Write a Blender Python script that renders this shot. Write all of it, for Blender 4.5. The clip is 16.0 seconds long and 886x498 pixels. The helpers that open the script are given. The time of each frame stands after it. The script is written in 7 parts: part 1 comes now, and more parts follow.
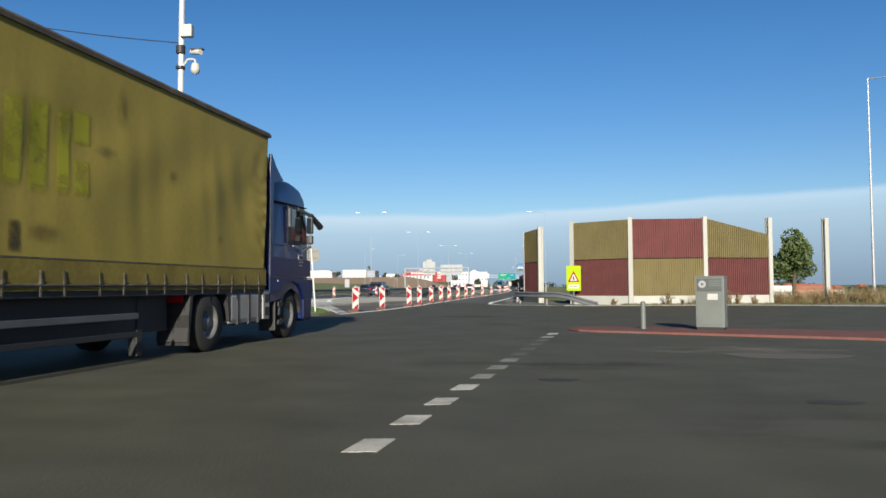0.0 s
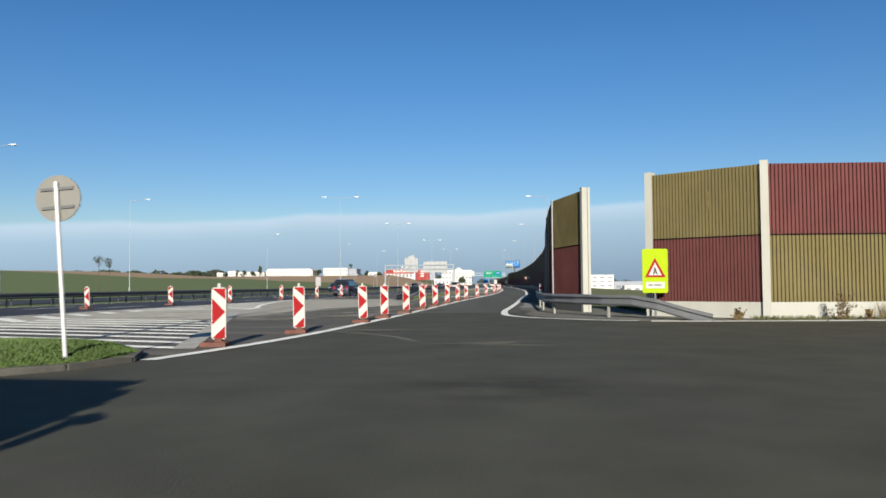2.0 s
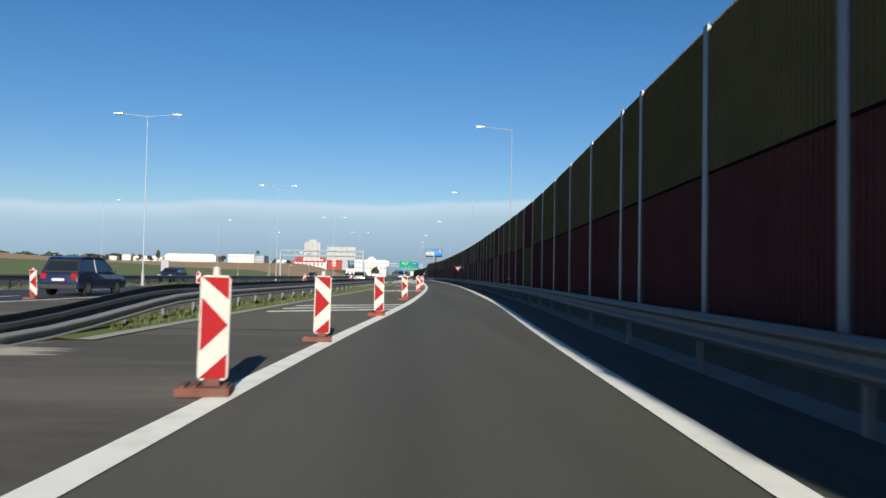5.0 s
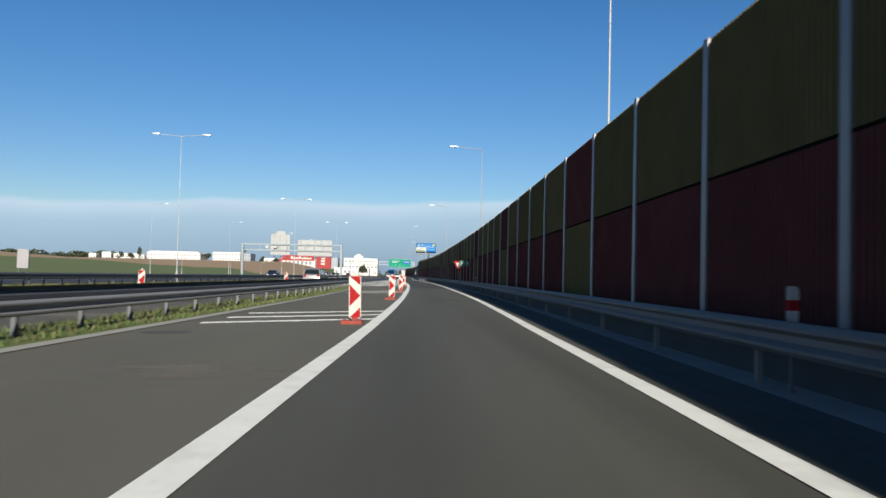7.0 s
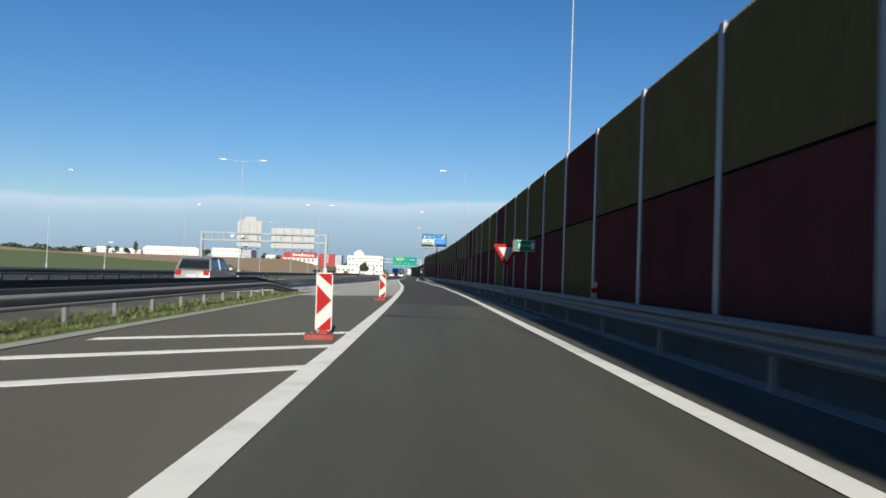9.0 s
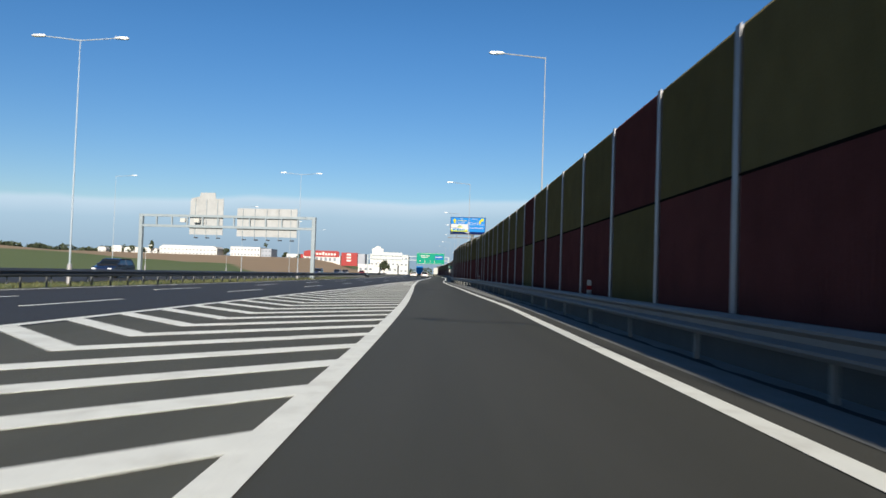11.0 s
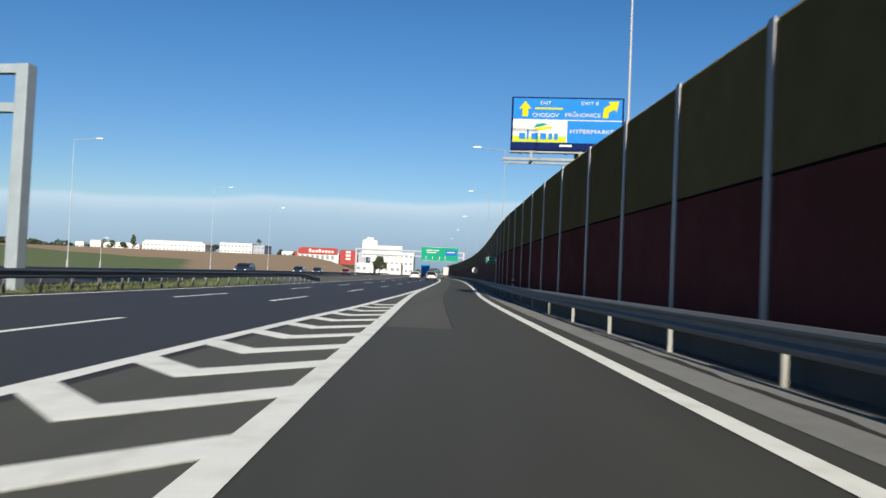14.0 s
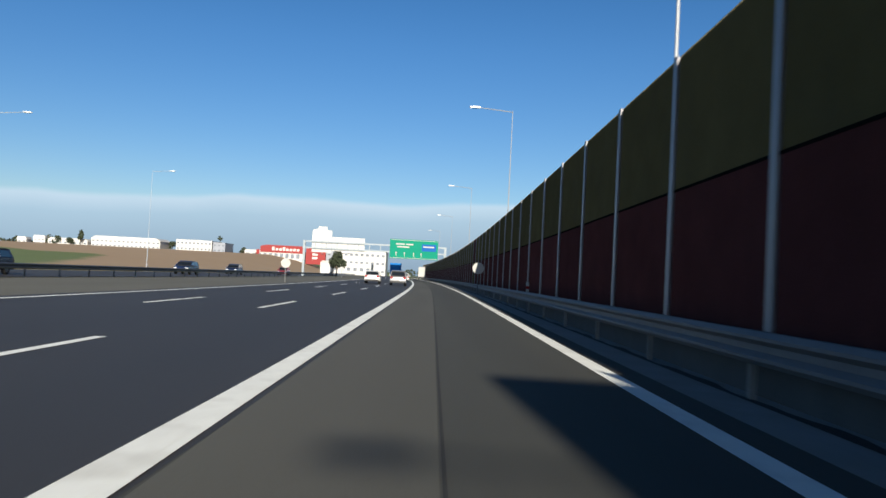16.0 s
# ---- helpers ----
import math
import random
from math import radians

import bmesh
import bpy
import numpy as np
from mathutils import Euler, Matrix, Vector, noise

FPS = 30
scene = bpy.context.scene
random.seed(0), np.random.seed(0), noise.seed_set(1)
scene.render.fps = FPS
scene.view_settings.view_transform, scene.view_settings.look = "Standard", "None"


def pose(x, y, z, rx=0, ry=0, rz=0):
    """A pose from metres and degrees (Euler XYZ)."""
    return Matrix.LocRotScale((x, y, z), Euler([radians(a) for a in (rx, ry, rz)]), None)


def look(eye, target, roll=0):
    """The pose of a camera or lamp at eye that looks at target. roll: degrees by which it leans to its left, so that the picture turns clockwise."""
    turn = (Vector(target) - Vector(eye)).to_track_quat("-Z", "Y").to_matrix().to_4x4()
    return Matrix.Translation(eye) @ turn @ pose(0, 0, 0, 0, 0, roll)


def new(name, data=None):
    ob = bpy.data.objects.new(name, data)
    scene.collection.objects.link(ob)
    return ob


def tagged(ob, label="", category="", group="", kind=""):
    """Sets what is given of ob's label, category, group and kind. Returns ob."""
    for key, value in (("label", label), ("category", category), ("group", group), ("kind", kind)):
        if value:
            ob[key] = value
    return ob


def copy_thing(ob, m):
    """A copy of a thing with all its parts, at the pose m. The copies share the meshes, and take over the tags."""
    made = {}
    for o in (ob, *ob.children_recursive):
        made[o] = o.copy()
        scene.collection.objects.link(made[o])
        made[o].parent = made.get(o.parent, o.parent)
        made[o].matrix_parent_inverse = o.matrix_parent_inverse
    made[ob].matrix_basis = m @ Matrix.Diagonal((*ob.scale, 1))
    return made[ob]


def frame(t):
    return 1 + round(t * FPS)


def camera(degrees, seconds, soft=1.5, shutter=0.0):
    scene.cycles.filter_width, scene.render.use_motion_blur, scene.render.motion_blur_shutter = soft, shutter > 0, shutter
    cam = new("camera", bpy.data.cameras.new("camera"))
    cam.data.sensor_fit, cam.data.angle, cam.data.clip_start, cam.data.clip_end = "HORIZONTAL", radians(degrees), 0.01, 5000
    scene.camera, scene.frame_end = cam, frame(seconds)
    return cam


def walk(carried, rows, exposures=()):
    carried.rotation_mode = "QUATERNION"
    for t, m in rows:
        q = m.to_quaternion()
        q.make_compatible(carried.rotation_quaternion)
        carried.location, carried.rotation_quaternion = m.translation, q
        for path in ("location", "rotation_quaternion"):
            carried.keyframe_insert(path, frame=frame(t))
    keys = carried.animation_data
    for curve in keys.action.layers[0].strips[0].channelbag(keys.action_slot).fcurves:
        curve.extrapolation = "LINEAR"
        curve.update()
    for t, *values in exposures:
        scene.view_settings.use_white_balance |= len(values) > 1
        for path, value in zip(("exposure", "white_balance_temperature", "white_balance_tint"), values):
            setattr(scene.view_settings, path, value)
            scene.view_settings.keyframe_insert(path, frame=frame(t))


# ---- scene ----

cam = camera(58.5, 16.0, soft=1.6, shutter=0.15)
PATH = [
    (0.0, 2.147, -52.187, 1.109, 2.679, 0.384, 4.991),
    (0.5, 1.719, -47.846, 1.116, 2.470, 0.553, 4.774),
    (1.0, 1.289, -43.177, 1.101, 2.317, 0.463, 4.714),
    (1.5, 0.862, -38.118, 1.093, 2.622, 0.558, 4.372),
    (2.0, 0.450, -32.575, 1.111, 2.554, 0.411, 3.772),
    (2.5, 0.053, -26.531, 1.135, 2.373, 0.433, 2.997),
    (3.0, -0.277, -19.977, 1.140, 2.163, -0.835, 1.885),
    (3.5, -0.484, -12.905, 1.022, 1.087, -0.520, 0.776),
    (4.0, -0.575, -5.224, 1.069, 1.985, -0.456, -0.622),
    (6.5, 1.032, 38.616, 1.123, 1.944, -1.487, -3.128),
    (7.0, 1.424, 48.264, 1.111, 1.964, -1.341, -2.788),
    (7.5, 1.779, 58.049, 1.106, 2.054, -1.545, -2.589),
    (8.0, 2.089, 68.034, 1.117, 2.066, -1.709, -2.319),
    (8.5, 2.378, 78.226, 1.100, 1.997, -1.971, -2.414),
    (11.0, 2.970, 133.376, 1.114, 1.823, -1.894, -0.188),
    (11.5, 2.828, 145.251, 1.113, 1.847, -1.844, 0.164),
    (12.0, 2.626, 157.370, 1.118, 1.880, -1.976, 0.429),
    (12.5, 2.383, 169.710, 1.107, 1.897, -2.213, 0.574),
    (13.0, 2.128, 182.230, 1.108, 1.939, -2.324, 0.645),
    (13.5, 1.867, 194.917, 1.122, 1.829, -2.236, 0.722),
    (14.0, 1.639, 207.779, 1.120, 1.853, -2.442, 0.372),
    (14.5, 1.454, 220.804, 1.121, 1.724, -2.359, 0.018),
    (15.0, 1.337, 233.980, 1.094, 1.674, -2.330, -0.462),
    (15.5, 1.326, 247.264, 1.113, 2.034, -2.609, -0.881),
    (16.0, 1.424, 260.639, 1.112, 2.055, -2.929, -1.399),
]
walk(cam, [(t, pose(x, y, z, 90 + p, r, w)) for t, x, y, z, p, r, w in PATH],
     exposures=((0.0, 0.82), (3.0, 0.72), (16.0, 0.77)))

# ---- sky and sun ----
SUN_AZ, SUN_EL = radians(4.0), radians(18.2)   # behind the camera, a little to the right
sun_from = Vector((math.sin(SUN_AZ) * math.cos(SUN_EL), -math.cos(SUN_AZ) * math.cos(SUN_EL), math.sin(SUN_EL)))
sun = new("sun", bpy.data.lights.new("sun", "SUN"))
sun.data.energy, sun.data.angle, sun.data.color = 5.0, radians(0.55), (1.0, 0.915, 0.775)
sun.matrix_world = look(sun_from * 50, (0, 0, 0))

world = bpy.data.worlds.new("sky")
scene.world = world
world.use_nodes = True
WN, WL = world.node_tree.nodes, world.node_tree.links
background = WN["Background"]
sky = WN.new("ShaderNodeTexSky")
sky.sky_type, sky.sun_disc = "NISHITA", False
sky.sun_elevation, sky.sun_rotation = SUN_EL, math.pi - SUN_AZ
sky.air_density, sky.dust_density, sky.ozone_density = 1.0, 0.35, 3.0
background.inputs[1].default_value = 0.056
tint = WN.new("ShaderNodeHueSaturation")
tint.inputs["Saturation"].default_value = 1.27
tint.inputs["Value"].default_value = 1.0
WL.new(sky.outputs[0], tint.inputs["Color"])
tc = WN.new("ShaderNodeTexCoord")
sep = WN.new("ShaderNodeSeparateXYZ")
WL.new(tc.outputs["Generated"], sep.inputs[0])
squash = WN.new("ShaderNodeMapping")
squash.inputs["Scale"].default_value = (3.0, 3.0, 26.0)
WL.new(tc.outputs["Generated"], squash.inputs[0])
streak = WN.new("ShaderNodeTexNoise")
streak.inputs["Scale"].default_value, streak.inputs["Detail"].default_value, streak.inputs["Roughness"].default_value = 1.6, 7.0, 0.62
WL.new(squash.outputs[0], streak.inputs["Vector"])
edge = WN.new("ShaderNodeTexNoise")
edge.inputs["Scale"].default_value, edge.inputs["Detail"].default_value = 5.0, 6.0
WL.new(tc.outputs["Generated"], edge.inputs["Vector"])
lift = WN.new("ShaderNodeMath")
lift.operation, lift.inputs[1].default_value = "MULTIPLY_ADD", 0.020
WL.new(edge.outputs["Fac"], lift.inputs[0])
slope = WN.new("ShaderNodeMath")      # the top of the haze leans a little
slope.operation, slope.inputs[1].default_value = "MULTIPLY_ADD", -0.04
WL.new(sep.outputs["X"], slope.inputs[0])
WL.new(sep.outputs["Z"], slope.inputs[2])
WL.new(slope.outputs[0], lift.inputs[2])
band = WN.new("ShaderNodeMapRange")
band.interpolation_type = "SMOOTHSTEP"
band.inputs["From Min"].default_value, band.inputs["From Max"].default_value = 0.107, 0.098
band.inputs["To Min"].default_value, band.inputs["To Max"].default_value = 0.0, 1.0
WL.new(lift.outputs[0], band.inputs["Value"])
low = WN.new("ShaderNodeMapRange")
low.inputs["From Min"].default_value, low.inputs["From Max"].default_value = 0.015, 0.10
low.inputs["To Min"].default_value, low.inputs["To Max"].default_value = 1.6, 0.95
WL.new(sep.outputs["Z"], low.inputs["Value"])
veil = WN.new("ShaderNodeMapRange")
veil.inputs["From Min"].default_value, veil.inputs["From Max"].default_value = 0.28, 0.72
veil.inputs["To Min"].default_value, veil.inputs["To Max"].default_value = 0.72, 1.0
WL.new(streak.outputs["Fac"], veil.inputs["Value"])
m1 = WN.new("ShaderNodeMath"); m1.operation = "MULTIPLY"
m2 = WN.new("ShaderNodeMath"); m2.operation = "MULTIPLY"; m2.use_clamp = True
WL.new(band.outputs[0], m1.inputs[0]); WL.new(veil.outputs[0], m1.inputs[1])
WL.new(m1.outputs[0], m2.inputs[0]); WL.new(low.outputs[0], m2.inputs[1])
cloud = WN.new("ShaderNodeMix")
cloud.data_type = "RGBA"
haze = WN.new("ShaderNodeValToRGB")
haze.color_ramp.elements[0].position, haze.color_ramp.elements[0].color = 0.0, (2.65, 3.72, 4.95, 1)
haze.color_ramp.elements[1].position, haze.color_ramp.elements[1].color = 1.0, (6.8, 8.1, 9.4, 1)
mid = haze.color_ramp.elements.new(0.62)
mid.color = (4.5, 6.3, 7.8, 1)
rim_light = haze.color_ramp.elements.new(0.78)
rim_light.color = (6.05, 7.7, 9.1, 1)
hz = WN.new("ShaderNodeMapRange")
hz.inputs["From Min"].default_value, hz.inputs["From Max"].default_value = 0.0, 0.13
WL.new(lift.outputs[0], hz.inputs["Value"])
WL.new(hz.outputs[0], haze.inputs[0])
WL.new(haze.outputs[0], cloud.inputs["B"])
WL.new(m2.outputs[0], cloud.inputs["Factor"])
blue = WN.new("ShaderNodeMix")
blue.data_type, blue.blend_type = "RGBA", "MULTIPLY"
blue.inputs["Factor"].default_value = 1.0
blue.inputs["B"].default_value = (0.96, 0.96, 1.09, 1)
WL.new(tint.outputs[0], blue.inputs["A"])
zen = WN.new("ShaderNodeMapRange")      # dims the mostly unseen upper sky further, to deepen the shade below
zen.inputs["From Min"].default_value, zen.inputs["From Max"].default_value = 0.28, 1.0
zen.inputs["To Min"].default_value, zen.inputs["To Max"].default_value = 1.0, 0.5
WL.new(sep.outputs["Z"], zen.inputs["Value"])
deep = WN.new("ShaderNodeVectorMath")
deep.operation = "SCALE"
WL.new(blue.outputs["Result"], deep.inputs[0])
WL.new(zen.outputs[0], deep.inputs["Scale"])
WL.new(deep.outputs[0], cloud.inputs["A"])
WL.new(cloud.outputs["Result"], background.inputs["Color"])


# ---- materials ----
def surface(name, base, rough=0.7, metal=0.0, vary=0.25, scale=3.0, fine=60.0, bump=0.15, depth=0.01, stain=None, stain_amount=0.0,
            stretch=(1, 1, 1), coat=0.0, piece=0.0, spec=0.5):
    """A procedural material: two scales of colour variation, fine relief and optional stains, in metres."""
    m = bpy.data.materials.new(name)
    m.use_nodes = True
    n, l = m.node_tree.nodes, m.node_tree.links
    p = n["Principled BSDF"]
    p.inputs["Roughness"].default_value = rough
    p.inputs["Metallic"].default_value = metal
    p.inputs["Coat Weight"].default_value = coat
    p.inputs["Specular IOR Level"].default_value = spec
    geo = n.new("ShaderNodeNewGeometry")
    mp = n.new("ShaderNodeMapping")
    mp.inputs["Scale"].default_value = stretch
    l.new(geo.outputs["Position"], mp.inputs[0])
    big = n.new("ShaderNodeTexNoise")
    big.inputs["Scale"].default_value, big.inputs["Detail"].default_value = scale, 5.0
    l.new(mp.outputs[0], big.inputs["Vector"])
    small = n.new("ShaderNodeTexNoise")
    small.inputs["Scale"].default_value, small.inputs["Detail"].default_value = fine, 3.0
    l.new(geo.outputs["Position"], small.inputs["Vector"])
    mixn = n.new("ShaderNodeMath"); mixn.operation = "MULTIPLY_ADD"
    mixn.inputs[1].default_value = 0.45
    l.new(small.outputs["Fac"], mixn.inputs[0])
    half = n.new("ShaderNodeMath"); half.operation = "MULTIPLY"; half.inputs[1].default_value = 0.55
    l.new(big.outputs["Fac"], half.inputs[0])
    l.new(half.outputs[0], mixn.inputs[2])
    ramp = n.new("ShaderNodeValToRGB")
    ramp.color_ramp.elements[0].position, ramp.color_ramp.elements[1].position = 0.32, 0.68
    ramp.color_ramp.elements[0].color = (*[c * (1 - vary) for c in base], 1)
    ramp.color_ramp.elements[1].color = (*[min(1, c * (1 + vary)) for c in base], 1)
    l.new(mixn.outputs[0], ramp.inputs[0])
    out = ramp.outputs[0]
    if stain:
        st = n.new("ShaderNodeTexNoise")
        st.inputs["Scale"].default_value, st.inputs["Detail"].default_value, st.inputs["Roughness"].default_value = scale * 0.7, 8.0, 0.65
        shift = n.new("ShaderNodeVectorMath"); shift.inputs[1].default_value = (13.1, 7.7, 3.3)
        l.new(mp.outputs[0], shift.inputs[0])
        l.new(shift.outputs[0], st.inputs["Vector"])
        mr = n.new("ShaderNodeMapRange")
        mr.inputs["From Min"].default_value, mr.inputs["From Max"].default_value = 0.5, 0.72
        mr.inputs["To Min"].default_value, mr.inputs["To Max"].default_value = 0.0, stain_amount
        l.new(st.outputs["Fac"], mr.inputs["Value"])
        mx = n.new("ShaderNodeMix"); mx.data_type = "RGBA"
        mx.inputs["B"].default_value = (*stain, 1)
        l.new(mr.outputs[0], mx.inputs["Factor"]); l.new(out, mx.inputs["A"])
        out = mx.outputs["Result"]
    if piece:
        oi = n.new("ShaderNodeObjectInfo")
        hv = n.new("ShaderNodeHueSaturation")
        mr = n.new("ShaderNodeMapRange")
        mr.inputs["To Min"].default_value, mr.inputs["To Max"].default_value = 1 - piece, 1 + piece
        l.new(oi.outputs["Random"], mr.inputs["Value"])
        l.new(mr.outputs[0], hv.inputs["Value"]); l.new(out, hv.inputs["Color"])
        out = hv.outputs[0]
    l.new(out, p.inputs["Base Color"])
    if bump:
        b = n.new("ShaderNodeBump")
        b.inputs["Strength"].default_value, b.inputs["Distance"].default_value = bump, depth
        l.new(small.outputs["Fac"], b.inputs["Height"])
        l.new(b.outputs[0], p.inputs["Normal"])
    return m


ASPHALT = surface("asphalt", (0.066, 0.066, 0.049), 0.80, vary=0.34, scale=0.8, fine=45, bump=0.6, stain=(0.074, 0.072, 0.063), stain_amount=0.6, spec=0.2)
ASPHALT_NEW = surface("asphalt_new", (0.078, 0.079, 0.064), 0.78, vary=0.34, scale=0.8, fine=80, bump=0.5, stain=(0.098, 0.097, 0.082), stain_amount=0.6, stretch=(1, 0.035, 1), spec=0.4)
ASPHALT_DARK = surface("asphalt_smooth_dark", (0.048, 0.049, 0.042), 0.8, vary=0.3, scale=0.55, fine=80, bump=0.5, stain=(0.074, 0.073, 0.064), stain_amount=0.6, stretch=(1, 0.035, 1), spec=0.4)
ASPHALT_OLD = surface("asphalt_old_strip", (0.084, 0.083, 0.070), 0.8, vary=0.22, scale=0.6, fine=70, bump=0.5, stain=(0.078, 0.078, 0.068), stain_amount=0.5, stretch=(1, 0.06, 1), spec=0.35)
ASPHALT_MW = surface("asphalt_motorway", (0.027, 0.0258, 0.0265), 0.68, vary=0.2, scale=0.4, fine=80, bump=0.4, stain=(0.038, 0.036, 0.035), stain_amount=0.4, stretch=(1, 0.1, 1), spec=0.5)
ASPHALT_GREY = surface("asphalt_grey", (0.122, 0.119, 0.095), 0.85, vary=0.15, scale=0.4, fine=60, bump=0.4, stain=(0.095, 0.092, 0.076), stain_amount=0.4, stretch=(1, 0.15, 1), spec=0.3)
ASPHALT_DUSTY = surface("asphalt_dusty", (0.071, 0.0667, 0.0554), 0.9, vary=0.3, scale=0.5, fine=50, bump=0.4, stain=(0.213, 0.1953, 0.1562), stain_amount=0.65, stretch=(0.3, 1.0, 1))
PATCH = surface("tar_patch", (0.015, 0.015, 0.014), 0.85, vary=0.3, scale=2, fine=60, bump=0.3)
LINE = surface("road_paint", (0.84, 0.86, 0.81), 0.65, vary=0.06, scale=2.5, fine=50, bump=0.25, stain=(0.407, 0.389, 0.3365), stain_amount=0.4, spec=0.2)
LINE_WORN = surface("road_paint_worn", (0.42, 0.415, 0.37), 0.8, vary=0.25, scale=2.5, fine=40, bump=0.3, stain=(0.1136, 0.11, 0.0923), stain_amount=0.8)
LINE_DULL = surface("road_paint_dull", (0.20, 0.20, 0.18), 0.8, vary=0.3, scale=3, fine=40, bump=0.3, stain=(0.075, 0.072, 0.06), stain_amount=0.9)
LINE_FAINT = surface("road_paint_faint", (0.078, 0.078, 0.07), 0.85, vary=0.3, scale=3, fine=40, bump=0.3, stain=(0.0532, 0.0511, 0.0426), stain_amount=0.95)
CONCRETE = surface("concrete", (0.205, 0.212, 0.205), 0.9, vary=0.16, scale=1.2, fine=45, bump=0.3, stain=(0.1562, 0.142, 0.1207), stain_amount=0.5)
CONCRETE_PALE = surface("concrete_pale", (0.335, 0.34, 0.31), 0.85, vary=0.08, scale=1.5, fine=40, bump=0.2, stain=(0.2698, 0.2556, 0.213), stain_amount=0.45, stretch=(1, 1, 0.3))
GRAVEL = surface("sandy_verge", (0.13, 0.128, 0.105), 0.95, vary=0.42, scale=1.2, fine=40, bump=0.6, depth=0.03, stain=(0.0852, 0.0852, 0.0497), stain_amount=0.6)
STEEL = surface("galvanised_steel", (0.135, 0.144, 0.152), 0.68, metal=0.3, vary=0.12, scale=2, fine=30, bump=0.05, stain=(0.1775, 0.1775, 0.1775), stain_amount=0.35)
STEEL_DARK = surface("weathered_steel", (0.1136, 0.1207, 0.1278), 0.55, metal=0.6, vary=0.2, scale=2, fine=30, bump=0.05)
STEEL_PAINT = surface("grey_painted_steel", (0.235, 0.232, 0.25), 0.5, metal=0.1, vary=0.08, scale=2, fine=30, bump=0.05)
GANTRY_PAINT = surface("pale_blue_grey_paint", (0.215, 0.255, 0.285), 0.55, metal=0.1, vary=0.1, scale=1.5, fine=30, bump=0.04, stain=(0.16, 0.18, 0.19), stain_amount=0.4)
POLE_WHITE = surface("pale_pole_paint", (0.5102, 0.5199, 0.5102), 0.45, metal=0.2, vary=0.06, scale=2, fine=30, bump=0.03)
LAMP_POLE = surface("galvanised_mast", (0.30, 0.315, 0.33), 0.35, metal=0.3, vary=0.08, scale=2, fine=30, bump=0.02)
BOARD_WHITE = surface("white_print", (0.42, 0.425, 0.425), 0.8, vary=0.04, scale=2, fine=40, bump=0.0, spec=0.05)
MAST_GREY = surface("blue_grey_mast", (0.26, 0.31, 0.36), 0.5, metal=0.1, vary=0.08, scale=2, fine=30, bump=0.02)
PLINTH_TONE = surface("dark_grey_plinth", (0.075, 0.08, 0.08), 0.95, vary=0.2, scale=1.5, fine=40, bump=0.3)
DOOR_OLIVE = surface("olive_door_paint", (0.24, 0.225, 0.02), 0.8, vary=0.12, scale=2, fine=40, bump=0.05, spec=0.05)
PANEL_RED = surface("red_absorbing_panel", (0.108, 0.042, 0.041), 0.95, vary=0.16, scale=1.3, fine=60, bump=0.3, stain=(0.080, 0.040, 0.036), stain_amount=0.35, piece=0.10, spec=0.0)
PANEL_OCHRE = surface("ochre_absorbing_panel", (0.134, 0.113, 0.054), 0.95, vary=0.14, scale=1.3, fine=60, bump=0.3, stain=(0.105, 0.092, 0.058), stain_amount=0.35, piece=0.10, spec=0.0)
SIGN_WHITE = surface("white_sheeting", (0.40, 0.40, 0.385), 0.7, vary=0.05, scale=3, fine=40, bump=0.03, stain=(0.27, 0.26, 0.23), stain_amount=0.4, spec=0.1)
SIGN_RED = surface("red_sheeting", (0.235, 0.010, 0.013), 0.7, vary=0.08, scale=3, fine=40, bump=0.03, spec=0.1)
SIGN_YELLOW = surface("fluorescent_yellow", (0.27, 0.38, 0.006), 0.7, vary=0.03, scale=3, fine=40, bump=0.02, spec=0.1)
SIGN_GREEN = surface("green_sheeting", (0.005, 0.19, 0.125), 0.7, vary=0.06, scale=2, fine=40, bump=0.02, spec=0.1)
SIGN_BLUE = surface("blue_sheeting", (0.012, 0.09, 0.30), 0.7, vary=0.05, scale=2, fine=40, bump=0.02, spec=0.1)
SIGN_BLACK = surface("black_sheeting", (0.0106, 0.0106, 0.0106), 0.5, vary=0.1, scale=2, fine=40, bump=0.02)
BOARD_SKY = surface("cyan_print", (0.016, 0.145, 0.41), 0.8, vary=0.04, scale=2, fine=40, bump=0.0, spec=0.05)
BOARD_NAVY = surface("navy_print", (0.005, 0.013, 0.065), 0.8, vary=0.05, scale=2, fine=40, bump=0.0, spec=0.05)
BOARD_YELLOW = surface("yellow_print", (0.40, 0.36, 0.012), 0.8, vary=0.04, scale=2, fine=40, bump=0.0, spec=0.05)
BOARD_LIME = surface("lime_print", (0.34, 0.38, 0.022), 0.8, vary=0.04, scale=2, fine=40, bump=0.0, spec=0.05)
# dirty kerb, with the shade of its face put into the base colour
KERB_DIRTY_SHADED = surface("dirty_shaded_kerb", (0.07, 0.068, 0.06), 0.92, vary=0.4, scale=2.2, fine=40, bump=0.35, stain=(0.20, 0.195, 0.17), stain_amount=0.35)
INNER_RAIL = surface("dull_blue_grey_zinc", (0.10, 0.108, 0.125), 0.6, metal=0.3, vary=0.16, scale=1.5, fine=30, bump=0.05, stain=(0.12, 0.12, 0.12), stain_amount=0.4, stretch=(1, 0.2, 1))
INNER_PALE = surface("pale_zinc_beam", (0.26, 0.265, 0.27), 0.6, metal=0.2, vary=0.12, scale=1.5, fine=30, bump=0.05, stain=(0.16, 0.16, 0.155), stain_amount=0.4, stretch=(1, 0.2, 1))
POST_PALE = surface("pale_zinc_post", (0.23, 0.23, 0.215), 0.75, vary=0.12, scale=4, fine=40, bump=0.05, spec=0.15)
